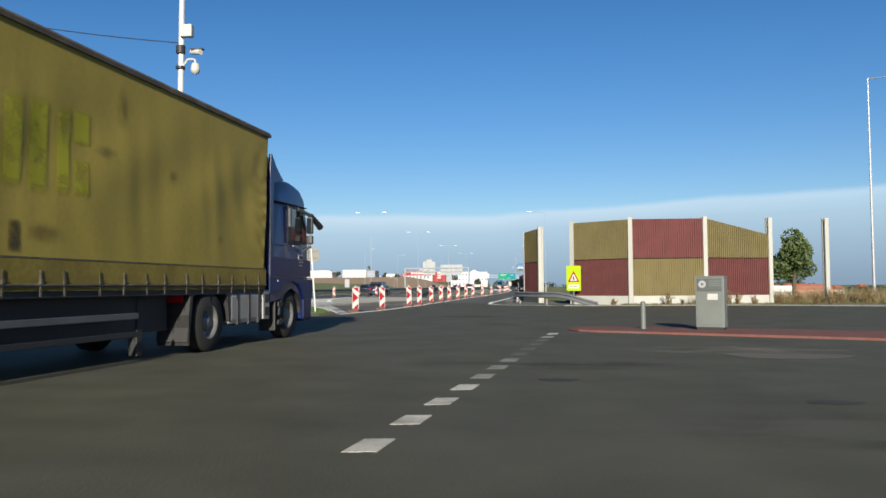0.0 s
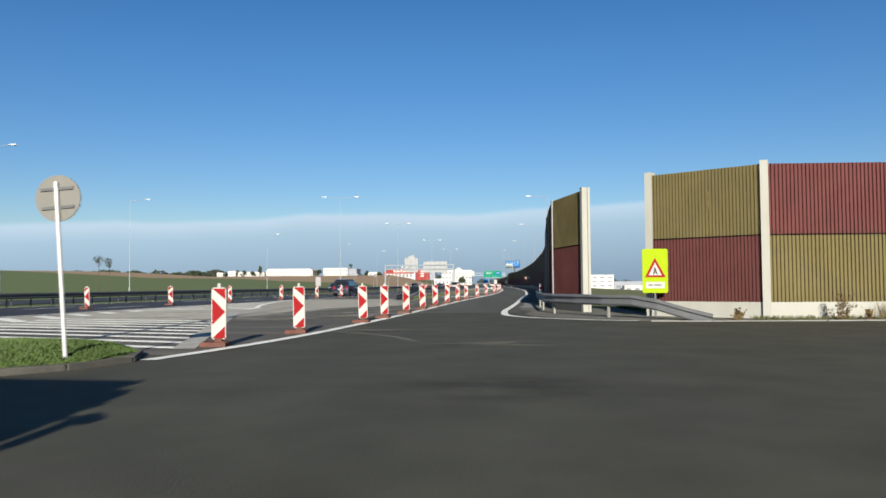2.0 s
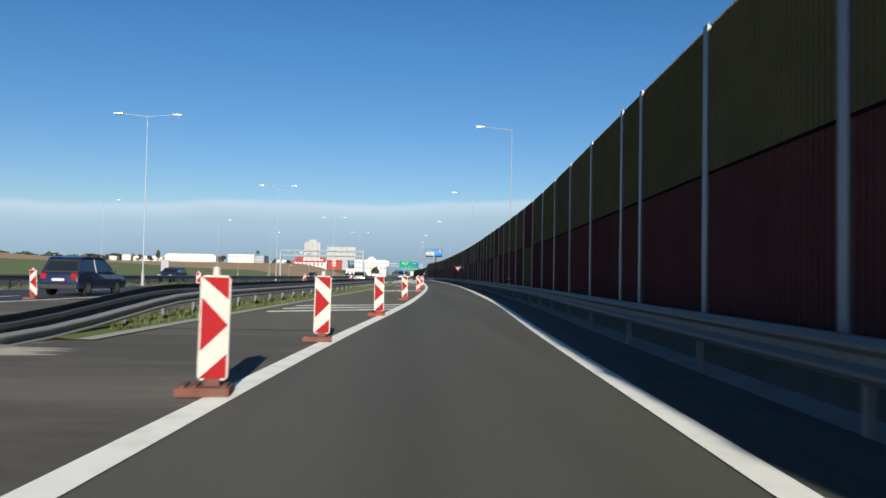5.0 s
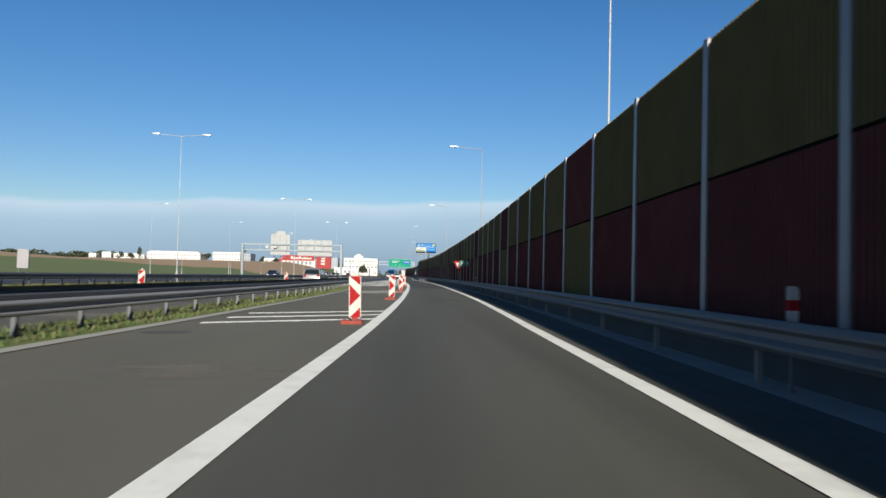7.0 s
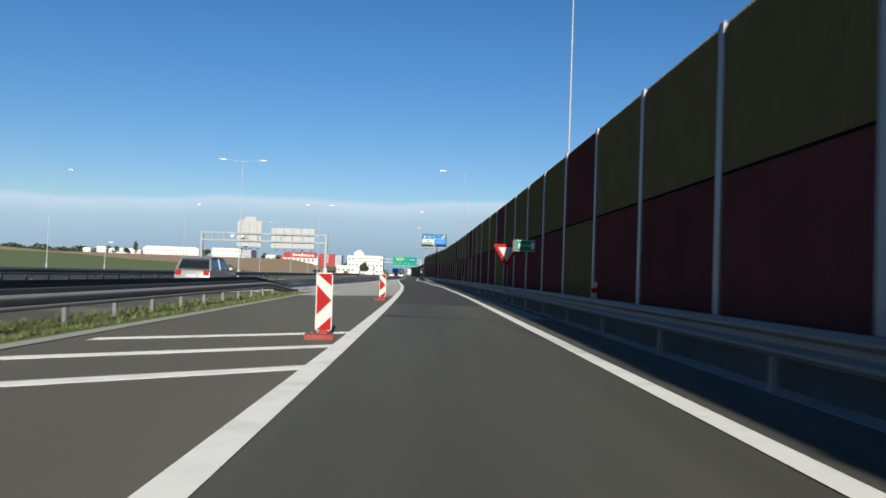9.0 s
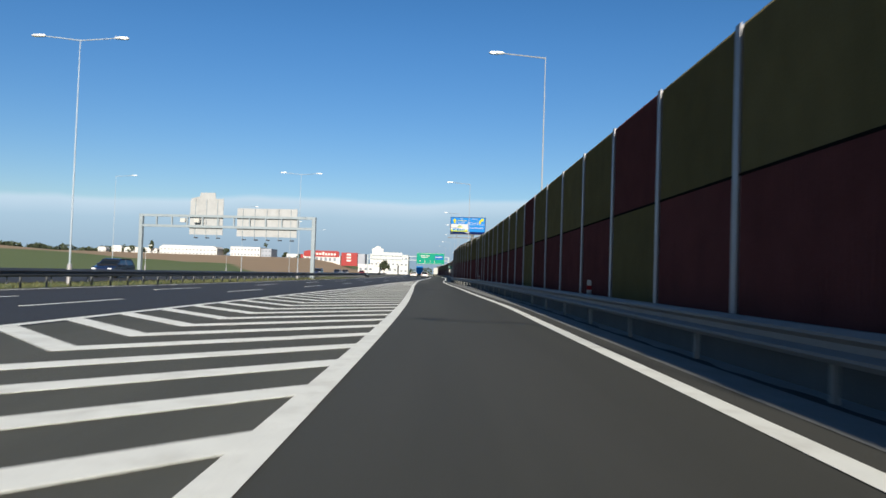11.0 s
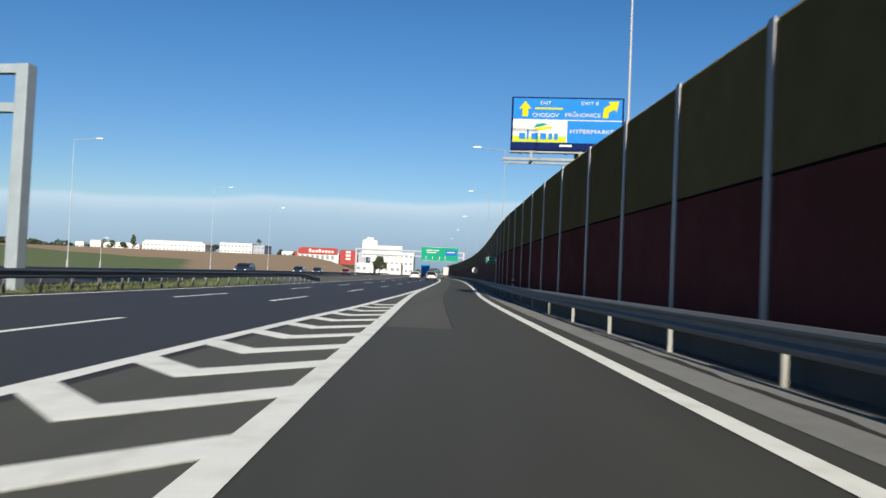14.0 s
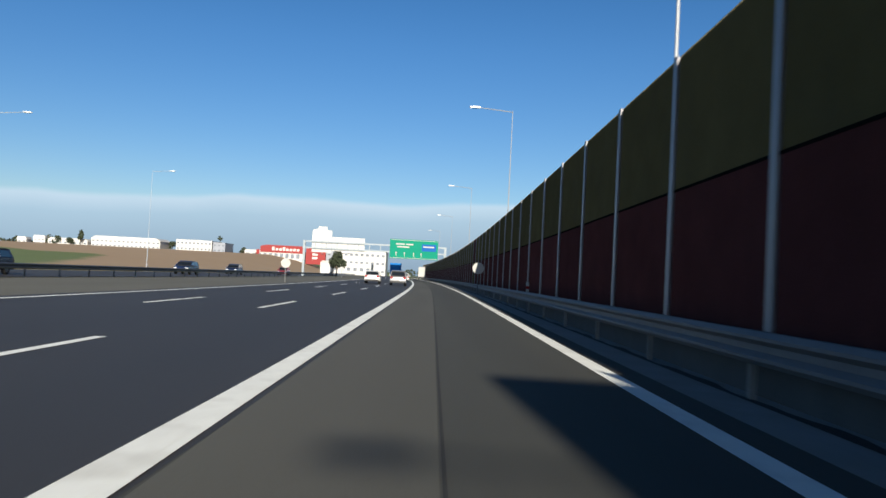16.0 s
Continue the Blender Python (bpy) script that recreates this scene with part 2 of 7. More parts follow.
VERGE_STONE = surface("stony_verge", (0.31, 0.312, 0.30), 0.95, vary=0.3, scale=1.4, fine=40, bump=0.5, depth=0.03, stain=(0.21, 0.21, 0.20), stain_amount=0.5)
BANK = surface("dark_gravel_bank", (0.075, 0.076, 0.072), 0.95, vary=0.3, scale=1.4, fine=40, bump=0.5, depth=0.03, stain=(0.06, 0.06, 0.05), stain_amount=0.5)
ALU = surface("bare_aluminium_back", (0.31, 0.32, 0.33), 0.6, metal=0.1, vary=0.08, scale=1.5, fine=30, bump=0.03, stain=(0.1988, 0.1988, 0.1917), stain_amount=0.4, spec=0.2)
RUBBER_RED = surface("red_brown_rubber", (0.20, 0.034, 0.025), 0.85, vary=0.2, scale=6, fine=50, bump=0.2, stain=(0.17, 0.07, 0.05), stain_amount=0.6)
RUBBER_DUSTY = surface("dusty_brown_rubber", (0.115, 0.046, 0.034), 0.9, vary=0.3, scale=6, fine=50, bump=0.2, stain=(0.12, 0.095, 0.075), stain_amount=0.6)
RUBBER = surface("black_rubber", (0.0092, 0.0092, 0.0092), 0.85, vary=0.25, scale=5, fine=50, bump=0.2, stain=(0.0284, 0.0263, 0.0227), stain_amount=0.5)
BLACK = surface("black_plastic", (0.0128, 0.0128, 0.0142), 0.6, vary=0.2, scale=5, fine=50, bump=0.1)
TARP = surface("ochre_tarpaulin", (0.262, 0.210, 0.048), 0.62, vary=0.1, scale=0.9, fine=12, bump=0.14, depth=0.02, stain=(0.14, 0.11, 0.035), stain_amount=0.4, stretch=(1, 1, 0.35), spec=0.15)
# curtain colour darkened to offset the stronger light on the hem
TARP_HEM = surface("darkened_tarpaulin", (0.175, 0.140, 0.036), 0.7, vary=0.25, scale=1.4, fine=14, bump=0.12, stain=(0.075, 0.06, 0.026), stain_amount=0.6, stretch=(1, 1, 0.4), spec=0.1)
TARP_EDGE = surface("grimy_roof_edge", (0.0604, 0.0497, 0.0355), 0.75, vary=0.35, scale=3, fine=20, bump=0.3, stain=(0.1775, 0.1704, 0.1491), stain_amount=0.5)
CAB_BLUE = surface("dark_blue_cab_paint", (0.008, 0.019, 0.092), 0.3, vary=0.2, scale=1.5, fine=25, bump=0.02, coat=0.15, stain=(0.011, 0.015, 0.07), stain_amount=0.4, spec=0.22)
RAIL_DARK = surface("weathered_rail_steel", (0.0817, 0.0887, 0.0994), 0.55, metal=0.45, vary=0.2, scale=1.5, fine=30, bump=0.05, stain=(0.1136, 0.1136, 0.1136), stain_amount=0.4, stretch=(1, 0.2, 1))
TANK = surface("brushed_aluminium_tank", (0.22, 0.22, 0.21), 0.45, metal=0.2, vary=0.12, scale=3, fine=30, bump=0.05, stain=(0.142, 0.1278, 0.1065), stain_amount=0.6)
RIM = surface("rim_steel", (0.20, 0.20, 0.19), 0.45, metal=0.5, vary=0.2, scale=6, fine=40, bump=0.05, stain=(0.0852, 0.0568, 0.0355), stain_amount=0.6)
GLASS = surface("dark_window_glass", (0.0106, 0.0142, 0.0177), 0.06, vary=0.1, scale=3, fine=10, bump=0.0, coat=0.5)
KIOSK = surface("grey_kiosk_paint", (0.115, 0.13, 0.122), 0.5, vary=0.08, scale=3, fine=40, bump=0.05, stain=(0.0923, 0.0923, 0.0852), stain_amount=0.4)
KIOSK_PANEL = surface("kiosk_panel", (0.065, 0.075, 0.072), 0.5, vary=0.08, scale=3, fine=40, bump=0.05)
SHINGLE = surface("far_roof", (0.213, 0.0852, 0.0568), 0.8, vary=0.2, scale=0.5, fine=5, bump=0.1)
WALL_WHITE = surface("white_render", (0.50, 0.50, 0.485), 0.8, vary=0.05, scale=0.3, fine=5, bump=0.05, spec=0.1)
WALL_PALE = surface("sandy_render", (0.30, 0.26, 0.19), 0.8, vary=0.08, scale=0.3, fine=5, bump=0.05, spec=0.1)
WALL_RED = surface("red_cladding", (0.25, 0.045, 0.045), 0.8, vary=0.06, scale=0.3, fine=5, bump=0.05, spec=0.1)
WALL_PEACH = surface("peach_render", (0.407, 0.1775, 0.1207), 0.8, vary=0.06, scale=0.3, fine=5, bump=0.05, spec=0.1)
ROOF_RED = surface("red_clay_roof", (0.25, 0.085, 0.05), 0.85, vary=0.2, scale=0.5, fine=6, bump=0.1)
WALL_GREY = surface("grey_cladding", (0.2343, 0.2556, 0.2982), 0.7, vary=0.08, scale=0.3, fine=5, bump=0.05)
WINDOW_FAR = surface("far_window", (0.15, 0.17, 0.20), 0.5, vary=0.2, scale=0.3, fine=5, bump=0.0, spec=0.2)
LEAF = surface("leaf_green", (0.0497, 0.0745, 0.0177), 0.7, vary=0.45, scale=1.5, fine=9, bump=0.0)
LEAF_DARK = surface("far_foliage", (0.0319, 0.044, 0.0213), 0.8, vary=0.35, scale=0.3, fine=3, bump=0.0)
LEAF_DRY = surface("dry_weed", (0.1207, 0.0817, 0.0319), 0.85, vary=0.4, scale=3, fine=12, bump=0.0)
GRASS = surface("grass_blade", (0.056, 0.098, 0.02), 0.7, vary=0.45, scale=0.8, fine=10, bump=0.0)
GRASS_DRY = surface("grass_strawy", (0.082, 0.085, 0.033), 0.8, vary=0.45, scale=0.8, fine=10, bump=0.0)
# near-black paint for the shadow line between upper and lower panels
SEAM_SHADE = surface("seam_shadow", (0.008, 0.008, 0.008), 1.0, vary=0.1, scale=3, fine=40, bump=0.0, spec=0.0)
STRAW = surface("dry_straw", (0.17, 0.135, 0.065), 0.85, vary=0.4, scale=1.2, fine=10, bump=0.0)
BARK = surface("bark", (0.07, 0.055, 0.04), 0.9, vary=0.3, scale=5, fine=30, bump=0.4)
LAMP_LENS = surface("lamp_lens", (0.5495, 0.5695, 0.5898), 0.2, vary=0.05, scale=3, fine=10, bump=0.0)


def dust_material(name, colour, most, scale, upright=False, plain=False):
    """A thin film of dust: patches of diffuse colour over bare ground."""
    m = bpy.data.materials.new(name)
    m.use_nodes = True
    n, l = m.node_tree.nodes, m.node_tree.links
    p = n["Principled BSDF"]
    p.inputs["Base Color"].default_value, p.inputs["Roughness"].default_value = (*colour, 1), 0.95
    geo = n.new("ShaderNodeNewGeometry")
    mp = n.new("ShaderNodeMapping"); mp.inputs["Scale"].default_value = (1, 1, 1) if upright else (0.5, 1.3, 1)
    l.new(geo.outputs["Position"], mp.inputs[0])
    a = n.new("ShaderNodeTexNoise"); a.inputs["Scale"].default_value, a.inputs["Detail"].default_value, a.inputs["Roughness"].default_value = scale, 8.0, 0.65
    l.new(mp.outputs[0], a.inputs["Vector"])
    r = n.new("ShaderNodeMapRange")
    r.inputs["From Min"].default_value, r.inputs["From Max"].default_value = (0.33, 0.52) if upright else (0.46, 0.72)
    r.inputs["To Min"].default_value, r.inputs["To Max"].default_value = 0.0, most
    l.new(a.outputs["Fac"], r.inputs["Value"])
    tc = n.new("ShaderNodeTexCoord")
    c = n.new("ShaderNodeMapping"); 
    c.inputs["Location"].default_value = (0, -1, -1) if upright else (-1, -1, 0)
    c.inputs["Scale"].default_value = (0, 2, 2) if upright else (2, 2, 0)
    l.new(tc.outputs["Generated"], c.inputs[0])
    d = n.new("ShaderNodeVectorMath"); d.operation = "LENGTH"
    l.new(c.outputs[0], d.inputs[0])
    f = n.new("ShaderNodeMapRange"); f.interpolation_type = "SMOOTHSTEP"
    f.inputs["From Min"].default_value, f.inputs["From Max"].default_value = 0.95, 0.1
    l.new(d.outputs["Value"], f.inputs["Value"])
    mul = n.new("ShaderNodeMath"); mul.operation = "MULTIPLY"
    l.new(r.outputs[0], mul.inputs[0]); l.new(f.outputs[0], mul.inputs[1])
    if plain:
        r.inputs["From Min"].default_value, r.inputs["From Max"].default_value = 0.25, 0.52
        at = n.new("ShaderNodeAttribute")
        at.attribute_name = "cover"
        l.new(at.outputs["Fac"], mul.inputs[1])
    l.new(mul.outputs[0], p.inputs["Alpha"])
    return m


SIGN_BACK = surface("dull_sign_back", (0.1562, 0.1562, 0.142), 0.55, vary=0.08, scale=3, fine=30, bump=0.03)
DUST = dust_material("thin_dust", (0.2414, 0.2272, 0.1846), 0.6, 1.4)
STREAK = dust_material("swept_dust", (0.38, 0.372, 0.32), 1.0, 2.0, plain=True)
OIL = dust_material("oil_marks", (0.0213, 0.0213, 0.0192), 0.45, 0.7)

GRIME = dust_material("dark_grime", (0.0391, 0.0284, 0.0128), 0.35, 7.0, True)
PRINT_FILM = dust_material("worn_yellow_print", (0.285, 0.285, 0.016), 0.85, 3.0, True, True)
GRIME_PLAIN = dust_material("dark_mark", (0.03, 0.022, 0.012), 0.8, 7.0, True, True)
MIRROR_SHELL = surface("grey_mirror_plastic", (0.035, 0.037, 0.036), 0.55, vary=0.12, scale=5, fine=40, bump=0.05)
CAB_SKIRT = surface("blue_skirt_paint", (0.006, 0.015, 0.075), 0.4, vary=0.15, scale=1.5, fine=25, bump=0.02, spec=0.25)
# darker cab blue; on the door panel it paints in the reflected ground
CAB_DOOR = surface("dark_door_blue", (0.006, 0.014, 0.066), 0.3, vary=0.25, scale=1.2, fine=25, bump=0.03, stain=(0.012, 0.012, 0.035), stain_amount=0.4, spec=0.2)


def ground_material():
    m = bpy.data.materials.new("open_land")
    m.use_nodes = True
    n, l = m.node_tree.nodes, m.node_tree.links
    p = n["Principled BSDF"]
    p.inputs["Roughness"].default_value = 0.95
    geo = n.new("ShaderNodeNewGeometry")
    sx = n.new("ShaderNodeSeparateXYZ")
    l.new(geo.outputs["Position"], sx.inputs[0])
    near = n.new("ShaderNodeTexNoise"); near.inputs["Scale"].default_value, near.inputs["Detail"].default_value = 1.5, 6.0
    far = n.new("ShaderNodeTexNoise"); far.inputs["Scale"].default_value, far.inputs["Detail"].default_value = 0.03, 5.0
    l.new(geo.outputs["Position"], near.inputs["Vector"]); l.new(geo.outputs["Position"], far.inputs["Vector"])
    green = n.new("ShaderNodeValToRGB")
    green.color_ramp.elements[0].color, green.color_ramp.elements[1].color = (0.068, 0.112, 0.020, 1), (0.118, 0.150, 0.036, 1)
    soil = n.new("ShaderNodeValToRGB")
    soil.color_ramp.elements[0].color, soil.color_ramp.elements[1].color = (0.26, 0.175, 0.098, 1), (0.35, 0.245, 0.140, 1)
    mixf = n.new("ShaderNodeMath"); mixf.operation = "ADD"
    l.new(near.outputs["Fac"], mixf.inputs[0]); l.new(far.outputs["Fac"], mixf.inputs[1])
    hf = n.new("ShaderNodeMath"); hf.operation = "MULTIPLY"; hf.inputs[1].default_value = 0.5
    l.new(mixf.outputs[0], hf.inputs[0])
    l.new(hf.outputs[0], green.inputs[0]); l.new(hf.outputs[0], soil.inputs[0])
    # ploughed field: beyond a slanted headland on the left of the motorway
    a = n.new("ShaderNodeMath"); a.operation = "MULTIPLY_ADD"; a.inputs[1].default_value = 3.0; a.inputs[2].default_value = 0.0
    l.new(sx.outputs["X"], a.inputs[0])
    s = n.new("ShaderNodeMath"); s.operation = "ADD"
    l.new(a.outputs[0], s.inputs[0]); l.new(sx.outputs["Y"], s.inputs[1])
    wob = n.new("ShaderNodeMath"); wob.operation = "MULTIPLY_ADD"; wob.inputs[1].default_value = 40.0
    l.new(far.outputs["Fac"], wob.inputs[0]); l.new(s.outputs[0], wob.inputs[2])
    f1 = n.new("ShaderNodeMapRange"); f1.inputs["From Min"].default_value, f1.inputs["From Max"].default_value = 226.0, 238.0
    l.new(wob.outputs[0], f1.inputs["Value"])
    f2 = n.new("ShaderNodeMapRange"); f2.inputs["From Min"].default_value, f2.inputs["From Max"].default_value = -30.0, -36.0
    l.new(sx.outputs["X"], f2.inputs["Value"])
    f3 = n.new("ShaderNodeMapRange"); f3.inputs["From Min"].default_value, f3.inputs["From Max"].default_value = 1000.0, 980.0
    l.new(sx.outputs["Y"], f3.inputs["Value"])
    # and all of the land past the cross hedge and over the brow
    g1 = n.new("ShaderNodeMapRange"); g1.inputs["From Min"].default_value, g1.inputs["From Max"].default_value = 500.0, 508.0
    l.new(sx.outputs["Y"], g1.inputs["Value"])
    g2 = n.new("ShaderNodeMapRange"); g2.inputs["From Min"].default_value, g2.inputs["From Max"].default_value = -160.0, -168.0
    l.new(sx.outputs["X"], g2.inputs["Value"])
    g3 = n.new("ShaderNodeMapRange"); g3.inputs["From Min"].default_value, g3.inputs["From Max"].default_value = 330.0, 340.0
    l.new(sx.outputs["Y"], g3.inputs["Value"])
    g23 = n.new("ShaderNodeMath"); g23.operation = "MULTIPLY"
    l.new(g2.outputs[0], g23.inputs[0]); l.new(g3.outputs[0], g23.inputs[1])
    top = n.new("ShaderNodeMath"); top.operation = "MAXIMUM"
    l.new(g1.outputs[0], top.inputs[0]); l.new(g23.outputs[0], top.inputs[1])
    soilf = n.new("ShaderNodeMath"); soilf.operation = "MAXIMUM"
    l.new(f1.outputs[0], soilf.inputs[0]); l.new(top.outputs[0], soilf.inputs[1])
    f12 = n.new("ShaderNodeMath"); f12.operation = "MULTIPLY"
    f123 = n.new("ShaderNodeMath"); f123.operation = "MULTIPLY"
    l.new(soilf.outputs[0], f12.inputs[0]); l.new(f2.outputs[0], f12.inputs[1])
    l.new(f12.outputs[0], f123.inputs[0]); l.new(f3.outputs[0], f123.inputs[1])
    mx = n.new("ShaderNodeMix"); mx.data_type = "RGBA"
    l.new(f123.outputs[0], mx.inputs["Factor"]); l.new(green.outputs[0], mx.inputs["A"]); l.new(soil.outputs[0], mx.inputs["B"])
    dry = n.new("ShaderNodeMapRange"); dry.inputs["From Min"].default_value, dry.inputs["From Max"].default_value = 6.0, 14.0
    dry.inputs["To Max"].default_value = 0.7
    l.new(sx.outputs["X"], dry.inputs["Value"])
    meadow = n.new("ShaderNodeMix"); meadow.data_type = "RGBA"
    meadow.inputs["B"].default_value = (0.150, 0.125, 0.050, 1)
    patchy = n.new("ShaderNodeMapRange"); patchy.inputs["From Min"].default_value, patchy.inputs["From Max"].default_value = 0.35, 0.6
    patchy.inputs["To Min"].default_value = 0.35
    l.new(far.outputs["Fac"], patchy.inputs["Value"])
    drier = n.new("ShaderNodeMath"); drier.operation = "MULTIPLY"
    l.new(dry.outputs[0], drier.inputs[0]); l.new(patchy.outputs[0], drier.inputs[1])
    l.new(drier.outputs[0], meadow.inputs["Factor"]); l.new(mx.outputs["Result"], meadow.inputs["A"])
    l.new(meadow.outputs["Result"], p.inputs["Base Color"])
    b = n.new("ShaderNodeBump"); b.inputs["Strength"].default_value, b.inputs["Distance"].default_value = 0.6, 0.06
    l.new(near.outputs["Fac"], b.inputs["Height"]); l.new(b.outputs[0], p.inputs["Normal"])
    return m


LAND = ground_material()


# ---- building helpers ----
def mesh_of(name, verts, faces, material, smooth=False):
    me = bpy.data.meshes.new(name)
    me.from_pydata([tuple(v) for v in verts], [], faces)
    me.materials.append(material)
    if smooth:
        me.polygons.foreach_set("use_smooth", [True] * len(me.polygons))
    me.update()
    return me


def bm_mesh(name, bm, material, smooth=False):
    me = bpy.data.meshes.new(name)
    bmesh.ops.recalc_face_normals(bm, faces=bm.faces)
    bm.to_mesh(me)
    bm.free()
    me.materials.append(material)
    if smooth:
        me.polygons.foreach_set("use_smooth", [True] * len(me.polygons))
        me.set_sharp_from_angle(angle=radians(38))
    return me


def thing(name, label, category, group="", kind="", m=None):
    ob = new(name)
    ob.empty_display_size = 0.2
    if m is not None:
        ob.matrix_world = m
    return tagged(ob, label, category, group, kind)


def part(name, me, parent, label="", m=None):
    ob = new(name, me)
    ob.parent = parent
    if m is not None:
        ob.matrix_local = m
    return tagged(ob, label)


def box(bm, x0, x1, y0, y1, z0, z1, bevel=0.0):
    g = bmesh.ops.create_cube(bm, size=1)
    for v in g["verts"]:
        v.co = ((x0 + x1) / 2 + v.co.x * (x1 - x0), (y0 + y1) / 2 + v.co.y * (y1 - y0), (z0 + z1) / 2 + v.co.z * (z1 - z0))
    if bevel:
        edges = list({e for v in g["verts"] for e in v.link_edges})
        bmesh.ops.bevel(bm, geom=edges, offset=bevel, segments=2, affect="EDGES", profile=0.6)


def box_mesh(name, x0, x1, y0, y1, z0, z1, material, bevel=0.0):
    bm = bmesh.new()
    box(bm, x0, x1, y0, y1, z0, z1, bevel)
    return bm_mesh(name, bm, material)


def rod(bm, a, b, r0, r1=None, sides=12):
    """A tapered round bar from a to b."""
    a, b = Vector(a), Vector(b)
    r1 = r0 if r1 is None else r1
    turn = (b - a).to_track_quat("Z", "Y").to_matrix()
    rings = []
    for p, r in ((a, r0), (b, r1)):
        rings.append([bm.verts.new(p + turn @ Vector((r * math.cos(2 * math.pi * i / sides), r * math.sin(2 * math.pi * i / sides), 0))) for i in range(sides)])
    for i in range(sides):
        j = (i + 1) % sides
        bm.faces.new((rings[0][i], rings[0][j], rings[1][j], rings[1][i]))
    bm.faces.new(rings[0][::-1])
    bm.faces.new(rings[1])


def rod_mesh(name, a, b, r0, material, r1=None, sides=12):
    bm = bmesh.new()
    rod(bm, a, b, r0, r1, sides)
    return bm_mesh(name, bm, material)


def prism(bm, outline, depth, axis="y", at=0.0):
    """An outline (u, v) made solid along an axis: x: (u, v) is (y, z); y: (x, z); z: (x, y)."""
    def put(u, v, w):
        return {"x": (w, u, v), "y": (u, w, v), "z": (u, v, w)}[axis]
    a = [bm.verts.new(put(u, v, at)) for u, v in outline]
    b = [bm.verts.new(put(u, v, at + depth)) for u, v in outline]
    k = len(outline)
    for i in range(k):
        j = (i + 1) % k
        bm.faces.new((a[i], a[j], b[j], b[i]))
    bm.faces.new(a[::-1])
    bm.faces.new(b)


def prism_mesh(name, outline, depth, material, axis="y", at=0.0, bevel=0.0):
    bm = bmesh.new()
    prism(bm, outline, depth, axis, at)
    if bevel:
        bmesh.ops.bevel(bm, geom=list(bm.edges), offset=bevel, segments=2, affect="EDGES", profile=0.6)
    return bm_mesh(name, bm, material)


def wheel_mesh(name, profile, material, sides=28):
    """A turned body about the x axis from (x, radius) pairs."""
    verts, faces = [], []
    for x, r in profile:
        for i in range(sides):
            a = 2 * math.pi * i / sides
            verts.append((x, r * math.cos(a), r * math.sin(a)))
    for k in range(len(profile) - 1):
        for i in range(sides):
            j = (i + 1) % sides
            faces.append((k * sides + i, k * sides + j, (k + 1) * sides + j, (k + 1) * sides + i))
    return mesh_of(name, verts, faces, material, True)


def lettering(words, size, material, parent, m, label="", width=None):
    cu = bpy.data.curves.new("lettering", "FONT")
    cu.body, cu.size, cu.extrude = words, size, 0.004
    cu.align_x, cu.align_y = "CENTER", "CENTER"
    ob = bpy.data.objects.new("lettering", cu)
    scene.collection.objects.link(ob)
    dg = bpy.context.evaluated_depsgraph_get()
    me = bpy.data.meshes.new_from_object(ob.evaluated_get(dg))
    bpy.data.objects.remove(ob)
    bpy.data.curves.remove(cu)
    if width:
        xs = [v.co.x for v in me.vertices]
        k = width / max(0.01, max(xs) - min(xs))
        for v in me.vertices:
            v.co.x *= k
    me.materials.clear()
    me.materials.append(material)
    return part("lettering", me, parent, label, m)


# ---- the plan: lines along the road, x for each y ----
def curve(*points):
    ys = np.array([p[0] for p in points], float)
    xs = np.array([p[1] for p in points], float)
    slopes = np.gradient(xs, ys)

    def at(y):
        i = int(np.clip(np.searchsorted(ys, y) - 1, 0, len(ys) - 2))
        h = ys[i + 1] - ys[i]
        t = (y - ys[i]) / h
        if t < 0 or t > 1:
            return float(xs[i] + slopes[i] * (y - ys[i])) if t < 0 else float(xs[i + 1] + slopes[i + 1] * (y - ys[i + 1]))
        return float((2 * t**3 - 3 * t**2 + 1) * xs[i] + (t**3 - 2 * t**2 + t) * h * slopes[i] + (3 * t**2 - 2 * t**3) * xs[i + 1] + (t**3 - t**2) * h * slopes[i + 1])
    return at


LEFT = curve((-21, -4.76), (-19.5, -4.42), (-17, -3.98), (-14.4, -3.67), (-12, -3.48), (-10, -3.33), (0, -2.74), (9.5, -2.3), (21, -1.72), (43, -0.27), (57, 0.38), (65, 0.72), (75, 1.05), (84, 1.28),
             (110, 1.7), (138, 1.87), (151, 1.82), (163, 1.66), (174, 1.40), (188, 1.04), (200, 0.70), (212, 0.42), (225, 0.18), (240, -0.08),
             (254, -0.185), (265, -0.12), (281, 0.02), (330, 0.3), (430, -1.2), (600, -9))
RIGHT = curve((-3.7, 0.78), (0, 0.84), (3, 1.05), (11.6, 1.6), (27, 2.42), (43, 3.38), (54, 3.85), (64, 4.2), (72, 4.5), (82, 4.83), (110, 5.3),
              (138, 5.54), (150, 5.50), (163, 5.42), (170, 5.22), (177, 5.0), (186, 4.78), (200, 4.45), (210, 4.1), (225, 3.74), (234, 3.56),
              (252, 3.47), (261, 3.63), (275, 3.84), (300, 4.15), (330, 4.3), (430, 2.8), (600, -5))
WALL = curve((2.3, 3.05), (6.4, 3.17), (18.3, 3.80), (52, 5.70), (60, 5.95), (72, 6.27), (84, 6.56), (96, 6.82), (108, 7.0), (120, 7.1), (150, 7.13),
             (176, 7.08), (188, 6.93), (197, 6.80), (204, 6.58), (212, 6.24), (222, 5.76), (234, 5.24), (246, 5.11), (254, 5.04), (262, 5.1), (274, 5.33),
             (285, 5.54), (330, 6.0), (430, 4.6), (600, -3))
